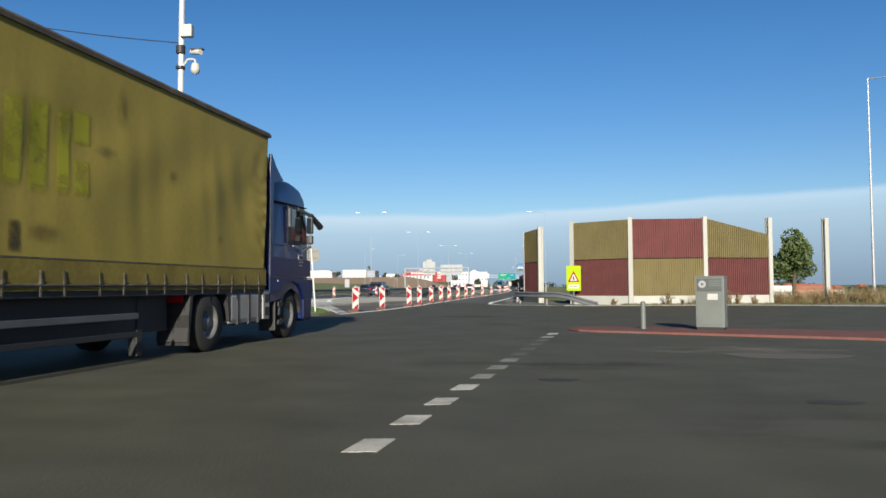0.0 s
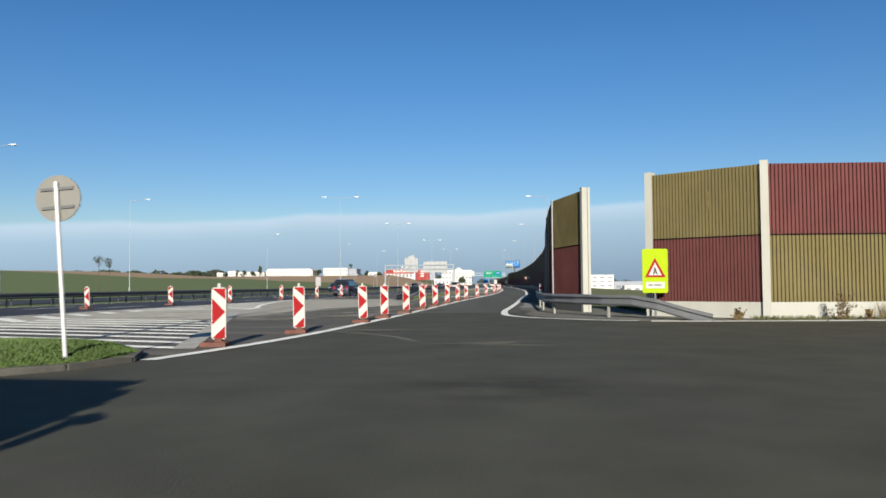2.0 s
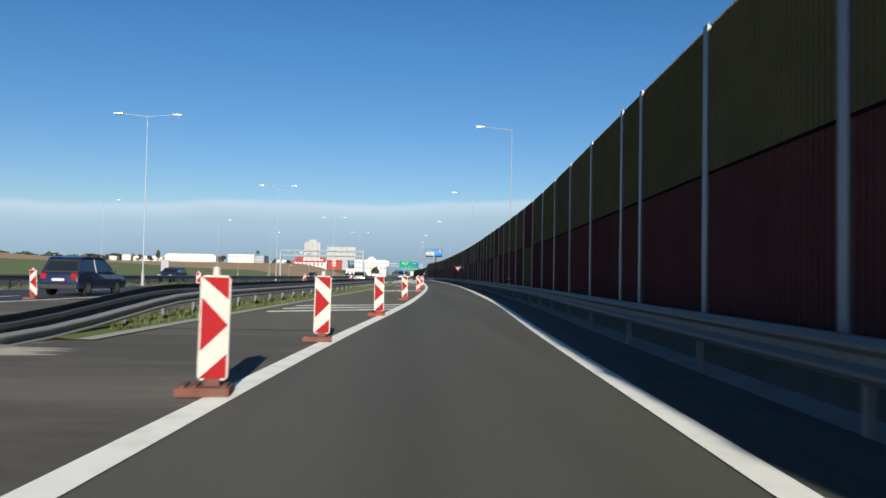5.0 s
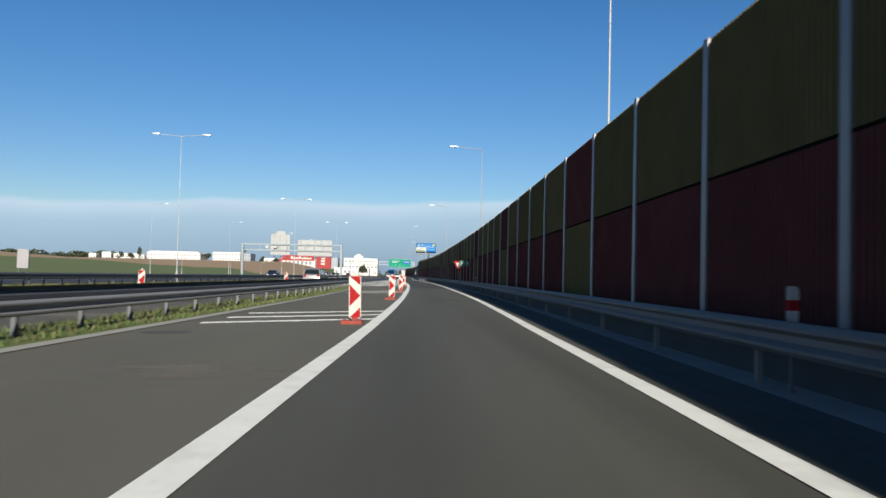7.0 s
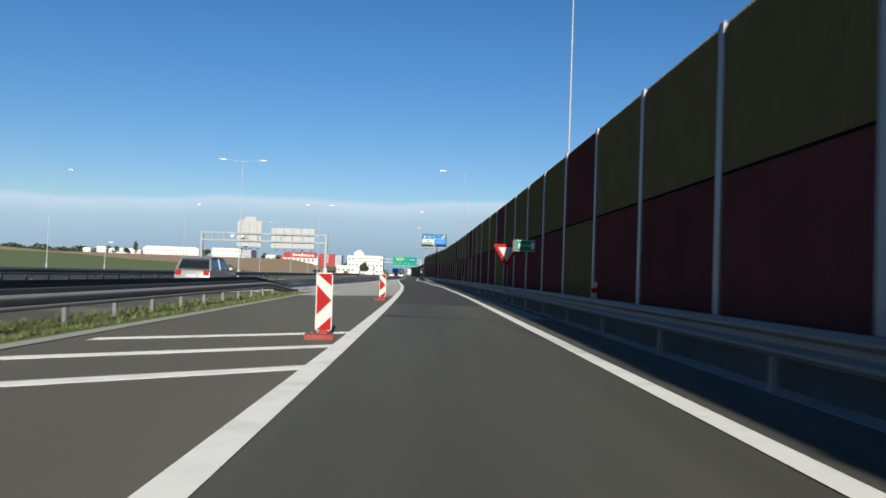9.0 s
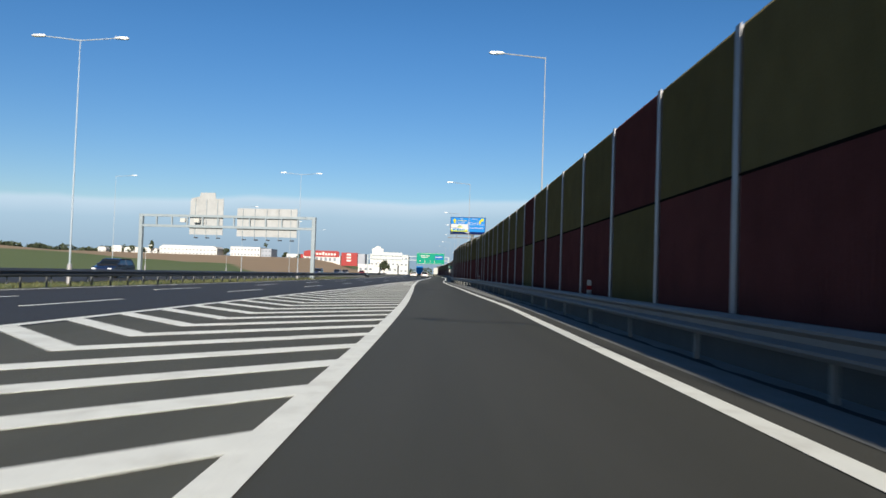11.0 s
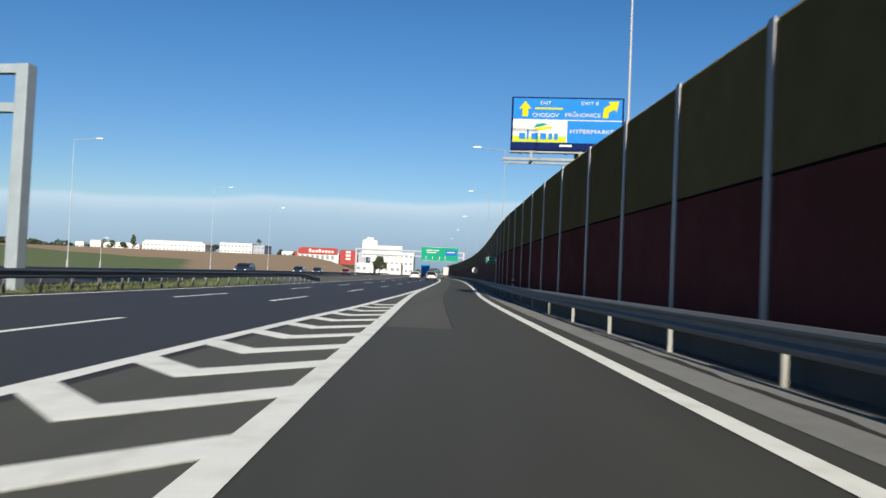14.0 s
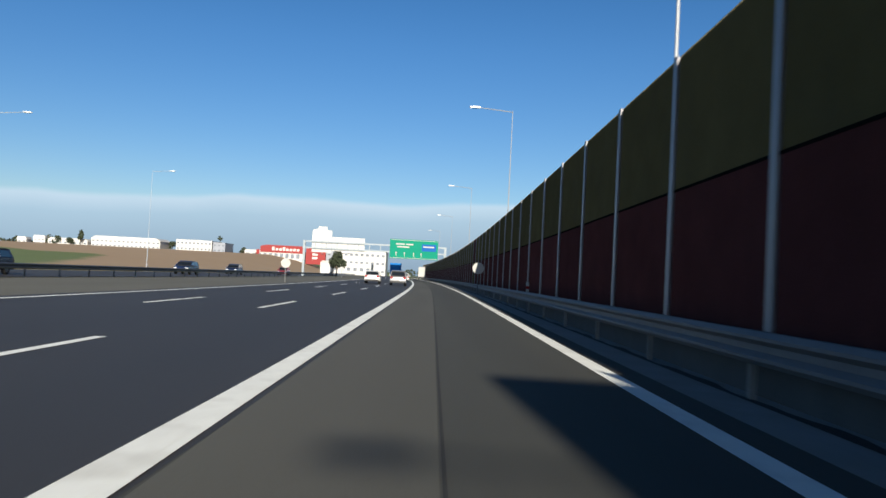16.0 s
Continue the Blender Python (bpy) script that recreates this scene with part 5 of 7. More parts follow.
# ---- camera mast at the exit ----
def camera_mast():
    holder = thing("camera_mast", "white steel mast with surveillance cameras and a junction box", "camera mast", m=pose(-7.25, -30.6, 0))
    part("mast", rod_mesh("mast", (0, 0, -0.1), (0.06, 0.05, 12.5), 0.10, POLE_WHITE, 0.07, 16), holder)
    part("junction_box", box_mesh("junction_box", 0.05, 0.40, -0.14, 0.06, 8.25, 8.60, SIGN_WHITE, 0.02), holder, "white junction box")
    part("clamp", rod_mesh("clamp", (0.03, 0, 7.80), (0.03, 0, 8.02), 0.13, BLACK), holder, "black cable clamp")
    part("clamp", rod_mesh("clamp", (0.03, 0, 7.35), (0.03, 0, 7.42), 0.13, BLACK), holder, "black cable clamp")
    bm = bmesh.new()
    for a, b in (((0.1, 0, 7.42), (0.26, -0.02, 7.62)), ((0.26, -0.02, 7.62), (0.46, -0.03, 7.60)), ((0.46, -0.03, 7.60), (0.48, -0.03, 7.5))):
        rod(bm, a, b, 0.03, None, 8)
    part("bracket", bm_mesh("bracket", bm, SIGN_WHITE), holder)
    prof = [(-0.13, 0.02), (-0.12, 0.10), (0.05, 0.13), (0.09, 0.12), (0.16, 0.09), (0.2, 0.0)]
    dome = wheel_mesh("dome_camera", [(-x, r) for x, r in prof], SIGN_WHITE, 18)
    part("dome_camera", dome, holder, "white dome camera", pose(0.48, -0.03, 7.36, 0, -90, 0))
    part("bullet_camera", rod_mesh("bullet_camera", (0.38, -0.05, 7.82), (0.72, -0.25, 7.74), 0.075, SIGN_WHITE, 0.075, 14), holder, "white bullet camera")
    part("hood", box_mesh("hood", 0.40, 0.76, -0.24, -0.06, 7.84, 7.87, BLACK), holder, "dark sun hood")
    verts, faces = [], []
    for i in range(13):
        t = i / 12
        for k in range(6):
            a = math.pi * k / 3
            verts.append((-14 * t, -2 * t + 0.014 * math.cos(a), 8.1 + 4.0 * t - 0.9 * math.sin(math.pi * t) + 0.014 * math.sin(a)))
    faces = [(6 * i + k, 6 * i + (k + 1) % 6, 6 * i + 6 + (k + 1) % 6, 6 * i + 6 + k) for i in range(12) for k in range(6)]
    part("cable", mesh_of("cable", verts, faces, BLACK), holder, "black overhead cable")


camera_mast()


def roadside_cabinet(x, y):
    c = thing("roadside_cabinet", "pale grey control board on posts beyond the motorway", "cabinet", m=pose(x, y, land_z(x, y)))
    part("board", box_mesh("board", -0.55, 0.55, -0.12, 0.12, 1.0, 2.85, STEEL_PAINT, 0.02), c)
    for s in (-0.35, 0.35):
        part("leg", rod_mesh("leg", (s, 0, -0.2), (s, 0, 1.02), 0.05, STEEL_DARK), c)


roadside_cabinet(-35.55, 126.9)


def switch_cabinet(x, y):
    c = thing("switch_cabinet", "white switch cabinets stacked on a frame beside a lamp mast", "cabinet", m=pose(x, y, land_z(x, y), 0, 0, 20))
    for z0, z1 in ((1.62, 2.66), (1.30, 1.54), (0.55, 1.22)):
        part("box", box_mesh("box", -0.46, 0.46, -0.2, 0.2, z0, z1, POLE_WHITE, 0.02), c, "white steel box")
    for s in (-0.38, 0.38):
        part("leg", box_mesh("leg", s - 0.04, s + 0.04, -0.05, 0.05, -0.2, 1.64, STEEL_DARK), c)


switch_cabinet(-41.0, 30.4)


# ---- lorry ----
NUT = rod_mesh("wheel_nut", (-0.03, 0, 0), (0.03, 0, 0), 0.018, STEEL_DARK, None, 6)


def lorry_wheel(parent, x, y, r, out):
    tyre = part("wheel", wheel_mesh("wheel", [(-0.15, 0.28), (-0.15, r * 0.93), (-0.11, r), (0.11, r), (0.15, r * 0.93), (0.16, 0.31)], RUBBER), parent, "black dusty tyre", pose(x, y, r))
    k = 1 if out > 0 else -1
    part("rim", wheel_mesh("rim", [(k * 0.13, 0.315), (k * 0.150, 0.305), (k * 0.14, 0.28), (k * 0.06, 0.25), (k * 0.02, 0.21), (k * 0.03, 0.13), (k * 0.11, 0.11), (k * 0.12, 0.0)], RIM), tyre, "dull steel rim")
    for i in range(10):
        a = 2 * math.pi * i / 10
        part("wheel_nut", NUT, tyre, "", pose(k * 0.03, 0.165 * math.cos(a), 0.165 * math.sin(a)))


def build_lorry():
    k = 1.0
    lorry = thing("articulated_lorry", "lorry with a dark blue cab and an ochre tarpaulin trailer", "lorry", m=pose(-2.82, -36.6, 0, 0, 0, -5.6) @ Matrix.Diagonal((k, k, k, 1)))
    zb, zt, L = 1.13, 4.28, 13.6
    # curtain side with folds that deepen towards the front pull
    verts, faces = [], []
    n, mrow = 170, 80
    for j in range(mrow + 1):
        v = j / mrow
        for i in range(n + 1):
            y = -L + L * i / n
            edge = math.exp((y + 0.02) / 0.55)
            pull = math.exp((y + 0.02) / 0.30)
            fold = 0.030 * pull * smooth(-y / 0.16) * math.sin(v * 62 + y * 7 + 1.5 * math.sin(v * 11)) + 0.018 * edge * smooth(-y / 0.2) * math.sin(v * 17 - y * 9) * smooth((v - 0.55) / 0.3) + 0.016 * math.sin(y * 2.3 + 2.0 * math.sin(v * 5)) * math.sin(math.pi * v) + 0.0025 * math.sin(y * 9 + v * 3 + math.sin(y * 2.7)) + 0.004 * math.sin(y * 4.1 + 3 * math.sin(y * 1.3 + v * 4))
            verts.append((0.012 + fold * math.sin(math.pi * min(1, v * 1.02)), y + (0.26 * v - 0.14) * math.exp(y / 1.2), zb + (zt - 0.11 - zb) * v))
    for j in range(mrow):
        for i in range(n):
            a = j * (n + 1) + i
            faces.append((a, a + 1, a + n + 2, a + n + 1))
    part("side_curtain", mesh_of("side_curtain", verts, faces, TARP, True), lorry, "faded ochre side curtain")
    part("box_body", box_mesh("box_body", -2.50, -0.07, -L, -0.16, zb - 0.02, zt - 0.12, TARP, 0.03), lorry, "ochre trailer body")
    bm = bmesh.new()
    prism(bm, [(-2.55, zt - 0.11), (0.045, zt - 0.11), (0.05, zt - 0.05), (0.0, zt), (-2.5, zt), (-2.55, zt - 0.05)], L + 0.20, "y", -L)
    part("roof_rail", bm_mesh("roof_rail", bm, TARP_EDGE), lorry, "grimy roof edge")
    part("front_post", box_mesh("front_post", -0.08, -0.005, -0.16, -0.02, zb - 0.06, zt - 0.12, BLACK, 0.01), lorry, "black corner post")
    # worn print and grime on the curtain
    def on_curtain(name, y0, y1, z0, z1, material, label, lift):
        v, f = [], []
        for j in range(9):
            for i in range(13):
                y = y0 + (y1 - y0) * i / 12
                vv = ((z0 + (z1 - z0) * j / 8) - zb) / (zt - 0.11 - zb)
                fold = 0.016 * math.sin(y * 2.3 + 2.0 * math.sin(vv * 5)) * math.sin(math.pi * vv) + 0.0025 * math.sin(y * 9 + vv * 3 + math.sin(y * 2.7)) + 0.004 * math.sin(y * 4.1 + 3 * math.sin(y * 1.3 + vv * 4))
                v.append((0.012 + fold * math.sin(math.pi * min(1, vv * 1.02)) + lift, y, z0 + (z1 - z0) * j / 8))
        f = [(j * 13 + i, j * 13 + i + 1, (j + 1) * 13 + i + 1, (j + 1) * 13 + i) for j in range(8) for i in range(12)]
        me = mesh_of(name, v, f, material, True)
        me.attributes.new("cover", "FLOAT", "POINT").data.foreach_set("value", [smooth(1.6 * min(i, 12 - i) / 3) * smooth(1.6 * min(j, 8 - j) / 2) for j in range(9) for i in range(13)])
        part(name, me, lorry, label)

    # letters too worn to read: plain blocks and bars
    for y0, y1, z0, z1 in ((-7.32, -6.98, 2.25, 3.40), (-6.90, -6.52, 2.22, 3.45), (-6.40, -6.12, 2.25, 3.42), (-6.08, -5.70, 2.95, 3.42), (-6.08, -5.74, 2.28, 2.78),
                           (-8.3, -7.6, 2.2, 3.4), (-9.5, -8.6, 2.2, 3.45), (-10.6, -9.8, 2.2, 3.4), (-11.6, -10.9, 2.2, 3.4)):
        on_curtain("faded_print", y0, y1, z0, z1, PRINT_FILM, "faded yellow print", 0.009)
    on_curtain("dark_mark", -7.2, -7.0, 1.52, 1.92, GRIME_PLAIN, "dark worn mark", 0.011)
    for y, z, a, b in ((-5.4, 2.95, 0.35, 0.12), (-3.6, 2.85, 0.22, 0.16), (-2.0, 1.95, 0.14, 0.12), (-6.6, 1.78, 0.45, 0.18), (-5.0, 3.75, 0.2, 0.5)):
        on_curtain("grime_spot", y - a, y + a, z - b, min(z + b, 4.02), GRIME, "dark grime on the curtain", 0.010)
    # hem strip below a crease whose shade is a dark strip
    v, f = [], []
    for i in range(161):
        y = -L + L * i / 160
        w = 0.0012 * math.sin(y * 10.8 + 2 * math.sin(y * 1.7)) + 0.0008 * math.sin(y * 23 + 1)
        for x, z in ((0.022, zb + 0.335), (0.024 + w, zb + 0.30), (0.022 - w, zb + 0.19), (0.025 + w, zb + 0.16), (0.020 + 1.4 * w, zb + 0.04), (0.012 + 2 * w, zb - 0.05 + 1.2 * w)):
            v.append((x, y, z))
    f = [(6 * i + j, 6 * i + j + 1, 6 * i + j + 7, 6 * i + j + 6) for i in range(160) for j in range(5)]
    part("curtain_hem", mesh_of("curtain_hem", v, f, TARP_HEM, True), lorry, "loose ochre curtain hem")
    # the crease's shade, laid on as a thin dark strip
    part("crease", box_mesh("crease", 0.014, 0.026, -L, -0.02, zb + 0.335, zb + 0.355, TARP_EDGE), lorry, "dark strip painted as the shade of the crease")
    # straps and buckles along the hem
    strap = bmesh.new()
    box(strap, 0.028, 0.036, -0.016, 0.016, zb - 0.12, zb + 0.20, 0.003)
    box(strap, 0.030, 0.046, -0.024, 0.024, zb + 0.03, zb + 0.09, 0.004)
    strap = bm_mesh("strap", strap, TARP_EDGE)
    for i in range(23):
        part("strap", strap, lorry, "", pose(0.0, -0.35 - 0.58 * i + random.uniform(-0.08, 0.08), zb) @ pose(0, 0, 0, random.uniform(-7, 7)) @ pose(0, 0, -zb))
    part("tension_rail", rod_mesh("tension_rail", (0.02, -L, zb + 0.02), (0.02, 0, zb + 0.02), 0.022, TARP_EDGE), lorry)
    part("side_rave", box_mesh("side_rave", -2.5, -0.02, -L, 0.0, zb - 0.14, zb - 0.02, BLACK, 0.01), lorry, "dark side rave")
    part("chassis", box_mesh("chassis", -1.75, -0.75, -L, 1.5, 0.72, zb - 0.14, BLACK, 0.02), lorry, "dark chassis frame")
    part("side_guard", box_mesh("side_guard", -0.05, -0.01, -9.2, -4.5, 0.66, 0.75, STEEL_DARK, 0.01), lorry, "dull aluminium side guard")
    part("side_guard", box_mesh("side_guard", -0.05, -0.01, -9.2, -4.5, 0.40, 0.48, BLACK, 0.01), lorry, "dark side guard rail")
    # added black block that keeps the space under the trailer dark
    part("underframe", box_mesh("underframe", -2.30, -0.30, -13.2, -3.2, 0.42, zb - 0.10, BLACK, 0.03), lorry, "black block added for the shade under the trailer")
    part("landing_leg", box_mesh("landing_leg", -0.42, -0.28, -4.1, -3.95, 0.08, 0.95, BLACK, 0.01), lorry, "dark landing leg")
    # tractor
    lorry_wheel(lorry, -0.24, 1.50, 0.52, 1)
    lorry_wheel(lorry, -2.30, 1.50, 0.52, -1)
    lorry_wheel(lorry, -0.20, -2.22, 0.52, 1)
    lorry_wheel(lorry, -2.30, -2.22, 0.52, -1)
    for y in (-9.7, -11.0, -12.3):
        lorry_wheel(lorry, -0.18, y, 0.52, 1)
        lorry_wheel(lorry, -2.32, y, 0.52, -1)
    side = [(0.34, 0.98), (0.34, 3.36), (0.80, 3.40), (1.45, 3.42), (1.90, 3.42), (2.26, 3.34), (2.52, 3.16), (2.66, 2.92), (2.74, 2.60), (2.78, 2.00), (2.82, 1.42), (2.80, 1.34),
            (2.74, 1.28), (2.74, 0.44), (2.50, 0.36), (2.12, 0.40), (2.10, 0.80), (1.90, 1.08), (1.50, 1.20), (1.10, 1.08), (0.90, 0.86), (0.34, 0.80)]
    bm = bmesh.new()
    prism(bm, side, 2.44, "x", -2.47)
    for v in bm.verts:
        inward = 0.0
        if v.co.z > 2.9:
            inward += (v.co.z - 2.9) * 0.16
        if v.co.y > 2.4:
            inward += (v.co.y - 2.4) * 0.28
        v.co.x += -inward if v.co.x > -1.2 else inward
    bmesh.ops.bevel(bm, geom=[e for e in bm.edges if abs(e.verts[0].co.x - e.verts[1].co.x) < 0.3 and max(v.co.z for v in e.verts) > 1.2], offset=0.11, segments=5, affect="EDGES", profile=0.5)
    cab = part("cab", bm_mesh("cab", bm, CAB_BLUE, True), lorry, "dark blue sleeper cab")
    win = [(1.50, 2.14), (1.50, 2.84), (1.80, 2.84), (2.14, 2.76), (2.34, 2.46), (2.42, 2.14)]
    part("door_window", prism_mesh("door_window", win, 0.016, GLASS, "x", -0.030), cab, "dark door window")
    part("window_rubber", prism_mesh("window_rubber", [(1.30, 2.08), (1.30, 2.90), (1.82, 2.90), (2.18, 2.81), (2.40, 2.48), (2.48, 2.08)], 0.012, BLACK, "x", -0.034), cab, "black window surround")
    part("window_trim", prism_mesh("window_trim", [(1.34, 2.44), (1.34, 2.84), (1.46, 2.85), (1.46, 2.42)], 0.02, STEEL_PAINT, "x", -0.032), cab, "pale grey trim strip behind the door window")
    part("windscreen", prism_mesh("windscreen", [(-2.2, 2.05), (-0.30, 2.05), (-0.36, 2.80), (-2.1, 2.80)], 0.03, GLASS, "y", 2.70), cab, "dark windscreen", pose(0, 0, 0, -6) @ pose(0, 0.30, 0.0))
    for z, y0, y1 in ((1.30, 0.40, 2.72), (2.00, 0.42, 1.28)):
        part("door_seam", box_mesh("door_seam", -0.031, -0.024, y0, y1, z, z + 0.014, BLACK), cab)
    for y in (1.20, 2.56):
        part("door_seam", box_mesh("door_seam", -0.031, -0.024, y, y + 0.014, 1.31, 2.80 if y < 2 else 2.1, BLACK), cab)
    part("door_handle", box_mesh("door_handle", -0.032, 0.006, 1.56, 1.84, 2.005, 2.03, TANK, 0.006), cab, "thin bright door handle")
    for z, w in ((1.66, 0.26), (1.58, 0.20)):
        part("print_bar", box_mesh("print_bar", -0.031, -0.021, 1.96, 1.96 + w, z, z + 0.025, ALU), cab, "small pale print bar")
    part("logo_block", box_mesh("logo_block", -0.031, -0.021, 1.92, 2.22, 1.72, 1.83, ALU), cab, "small grey print block")
    part("logo_ground", box_mesh("logo_ground", -0.026, -0.018, 1.945, 2.195, 1.737, 1.813, CAB_DOOR), cab)
    part("mirror", box_mesh("mirror", 0.05, 0.20, 2.20, 2.34, 2.32, 2.72, MIRROR_SHELL, 0.05), cab, "grey main mirror shell")
    part("mirror", box_mesh("mirror", 0.05, 0.20, 2.20, 2.33, 2.08, 2.29, MIRROR_SHELL, 0.045), cab, "small grey wide-angle mirror shell")
    part("mirror_glass", box_mesh("mirror_glass", 0.07, 0.18, 2.188, 2.20, 2.35, 2.68, GLASS), cab, "mirror glass")
    part("mirror_arm", rod_mesh("mirror_arm", (-0.02, 1.86, 2.86), (0.15, 2.30, 2.74), 0.05, MIRROR_SHELL, 0.04), cab, "grey mirror arm")
    part("mirror_arm", rod_mesh("mirror_arm", (-0.02, 2.24, 1.94), (0.14, 2.28, 2.04), 0.03, BLACK), cab, "black mirror arm")
    part("front_mirror", rod_mesh("front_mirror", (0.12, 2.36, 2.76), (0.16, 2.86, 2.52), 0.05, BLACK, 0.08), cab, "black drooping front mirror")
    part("sun_visor", box_mesh("sun_visor", -2.2, -0.32, 2.52, 2.84, 2.92, 2.96, GLASS, 0.01), cab, "dark sun visor")
    part("rear_fairing", prism_mesh("rear_fairing", [(0.28, 0.98), (0.46, 0.98), (0.50, 3.30), (1.05, 3.40), (0.66, 3.62), (0.42, 3.88), (0.36, 3.88), (0.32, 3.3)], 0.05, CAB_BLUE, "x", -0.075, 0.012), cab, "blue side fairing with a fin")
    part("roof_fairing", prism_mesh("roof_fairing", [(0.38, 3.36), (1.35, 3.38), (0.98, 3.47), (0.62, 3.66), (0.38, 3.90)], 2.2, CAB_BLUE, "x", -2.33, 0.03), cab, "blue roof air deflector")
    part("skirt_panel", prism_mesh("skirt_panel", [(0.24, 0.98), (0.74, 0.98), (0.88, 1.10), (1.14, 1.20), (1.50, 1.24), (1.86, 1.18), (2.12, 1.00), (2.22, 0.84), (2.72, 0.84), (2.76, 1.27), (0.24, 1.32)], 0.035, CAB_SKIRT, "x", -0.028, 0.008), cab, "blue lower skirt panel")
    # dark band painted on the door as the reflection of the ground
    part("door_panel", prism_mesh("door_panel", [(0.42, 1.36), (2.70, 1.34), (2.70, 1.72), (0.42, 1.74)], 0.010, CAB_DOOR, "x", -0.032), cab, "lower door panel painted dark for the reflected ground")
    part("marker_lamp", rod_mesh("marker_lamp", (0.004, 0.66, 1.24), (0.014, 0.66, 1.24), 0.02, LAMP_LENS), cab, "small white marker lamp")
    part("roof_seam", box_mesh("roof_seam", -0.10, -0.026, 0.42, 2.50, 2.93, 2.945, BLACK), cab)
    part("mud_panel", box_mesh("mud_panel", -0.40, -0.03, 0.60, 0.66, 0.20, 0.98, BLACK, 0.02), cab, "dark mud panel behind the wheel")
    part("step_corner", prism_mesh("step_corner", [(2.20, 0.40), (2.70, 0.40), (2.74, 0.83), (2.22, 0.83)], 0.05, CAB_DOOR, "x", -0.060, 0.01), cab, "blue bumper corner")
    # added block that blackens the gap behind the cab in place of shade
    part("rear_housing", box_mesh("rear_housing", -2.30, -0.12, 0.06, 0.33, 0.95, 3.60, BLACK, 0.02), cab, "black block put in as the shade behind the cab")
    # the wall's shade is put into its black colour
    part("front_wall", box_mesh("front_wall", -2.45, -0.06, -0.16, -0.10, zb, zt - 0.14, BLACK), lorry, "trailer front wall, blackened for its shade")
    part("chrome_strip", rod_mesh("chrome_strip", (-0.02, 0.30, 1.3), (-0.03, 0.34, 3.5), 0.008, STEEL_DARK), cab, "thin vertical trim strip")
    part("air_deflector", box_mesh("air_deflector", -2.3, -0.12, 0.06, 0.38, 3.30, 3.88, BLACK, 0.06), cab, "black air deflector edge")
    arch = [(y, z) for y, z in [(1.50 + 0.66 * math.cos(a), 0.52 + 0.66 * math.sin(a)) for a in [math.pi * q / 12 for q in range(13)]]]
    arch += [(1.50 + 0.57 * math.cos(a), 0.52 + 0.57 * math.sin(a)) for a in [math.pi * (12 - q) / 12 for q in range(13)]]
    part("wheel_arch", prism_mesh("wheel_arch", arch, 0.30, BLACK, "x", -0.335), cab, "black wheel arch")
    part("bumper", box_mesh("bumper", -2.45, -0.05, 2.30, 2.80, 0.32, 0.84, CAB_BLUE, 0.06), cab, "blue front bumper")
    for z in (0.42, 0.80):
        part("cab_step", box_mesh("cab_step", -0.20, -0.02, 0.78, 1.02, z - 0.1, z, BLACK, 0.01), cab, "black cab step")
    box_s = part("step_box", box_mesh("step_box", -0.60, -0.02, -0.02, 0.30, 0.46, 1.06, TANK, 0.03), lorry, "pale step box beside the tank")
    for z in (0.54, 0.80):
        # no hollow is cut; black plates paint the shade of the steps
        part("step_recess", box_mesh("step_recess", -0.30, -0.012, 0.04, 0.24, z, z + 0.17, BLACK, 0.01), box_s, "black plate standing in for a shaded step recess")
    tank = bmesh.new()
    box(tank, -0.72, -0.03, -1.50, -0.06, 0.42, 1.04, 0.10)
    tank = part("fuel_tank", bm_mesh("fuel_tank", tank, TANK), lorry, "dull aluminium fuel tank")
    for y in (-1.2, -0.72, -0.28):
        part("tank_strap", box_mesh("tank_strap", -0.74, -0.015, y, y + 0.07, 0.405, 1.035, BLACK, 0.02), tank, "black tank strap")
    part("tank_cap", rod_mesh("tank_cap", (-0.25, -0.95, 1.0), (-0.25, -0.95, 1.08), 0.06, BLACK), tank)
    part("mudguard", prism_mesh("mudguard", [(-3.05, 0.22), (-2.98, 0.22), (-2.86, 0.95), (-2.5, 1.10), (-1.9, 1.10), (-1.6, 0.95), (-1.53, 0.5), (-1.48, 0.5), (-1.5, 1.0), (-1.85, 1.16), (-2.55, 1.16), (-2.95, 1.0)], 0.55, BLACK, "x", -0.58), lorry, "black mudguard")
    part("mud_flap", box_mesh("mud_flap", -0.58, -0.02, -3.02, -2.99, 0.16, 0.66, RUBBER, 0.005), lorry, "grey mud flap")
    part("rear_light", box_mesh("rear_light", -0.42, -0.12, -3.04, -3.02, 0.86, 1.0, SIGN_RED, 0.01), lorry, "red tail light")


build_lorry()


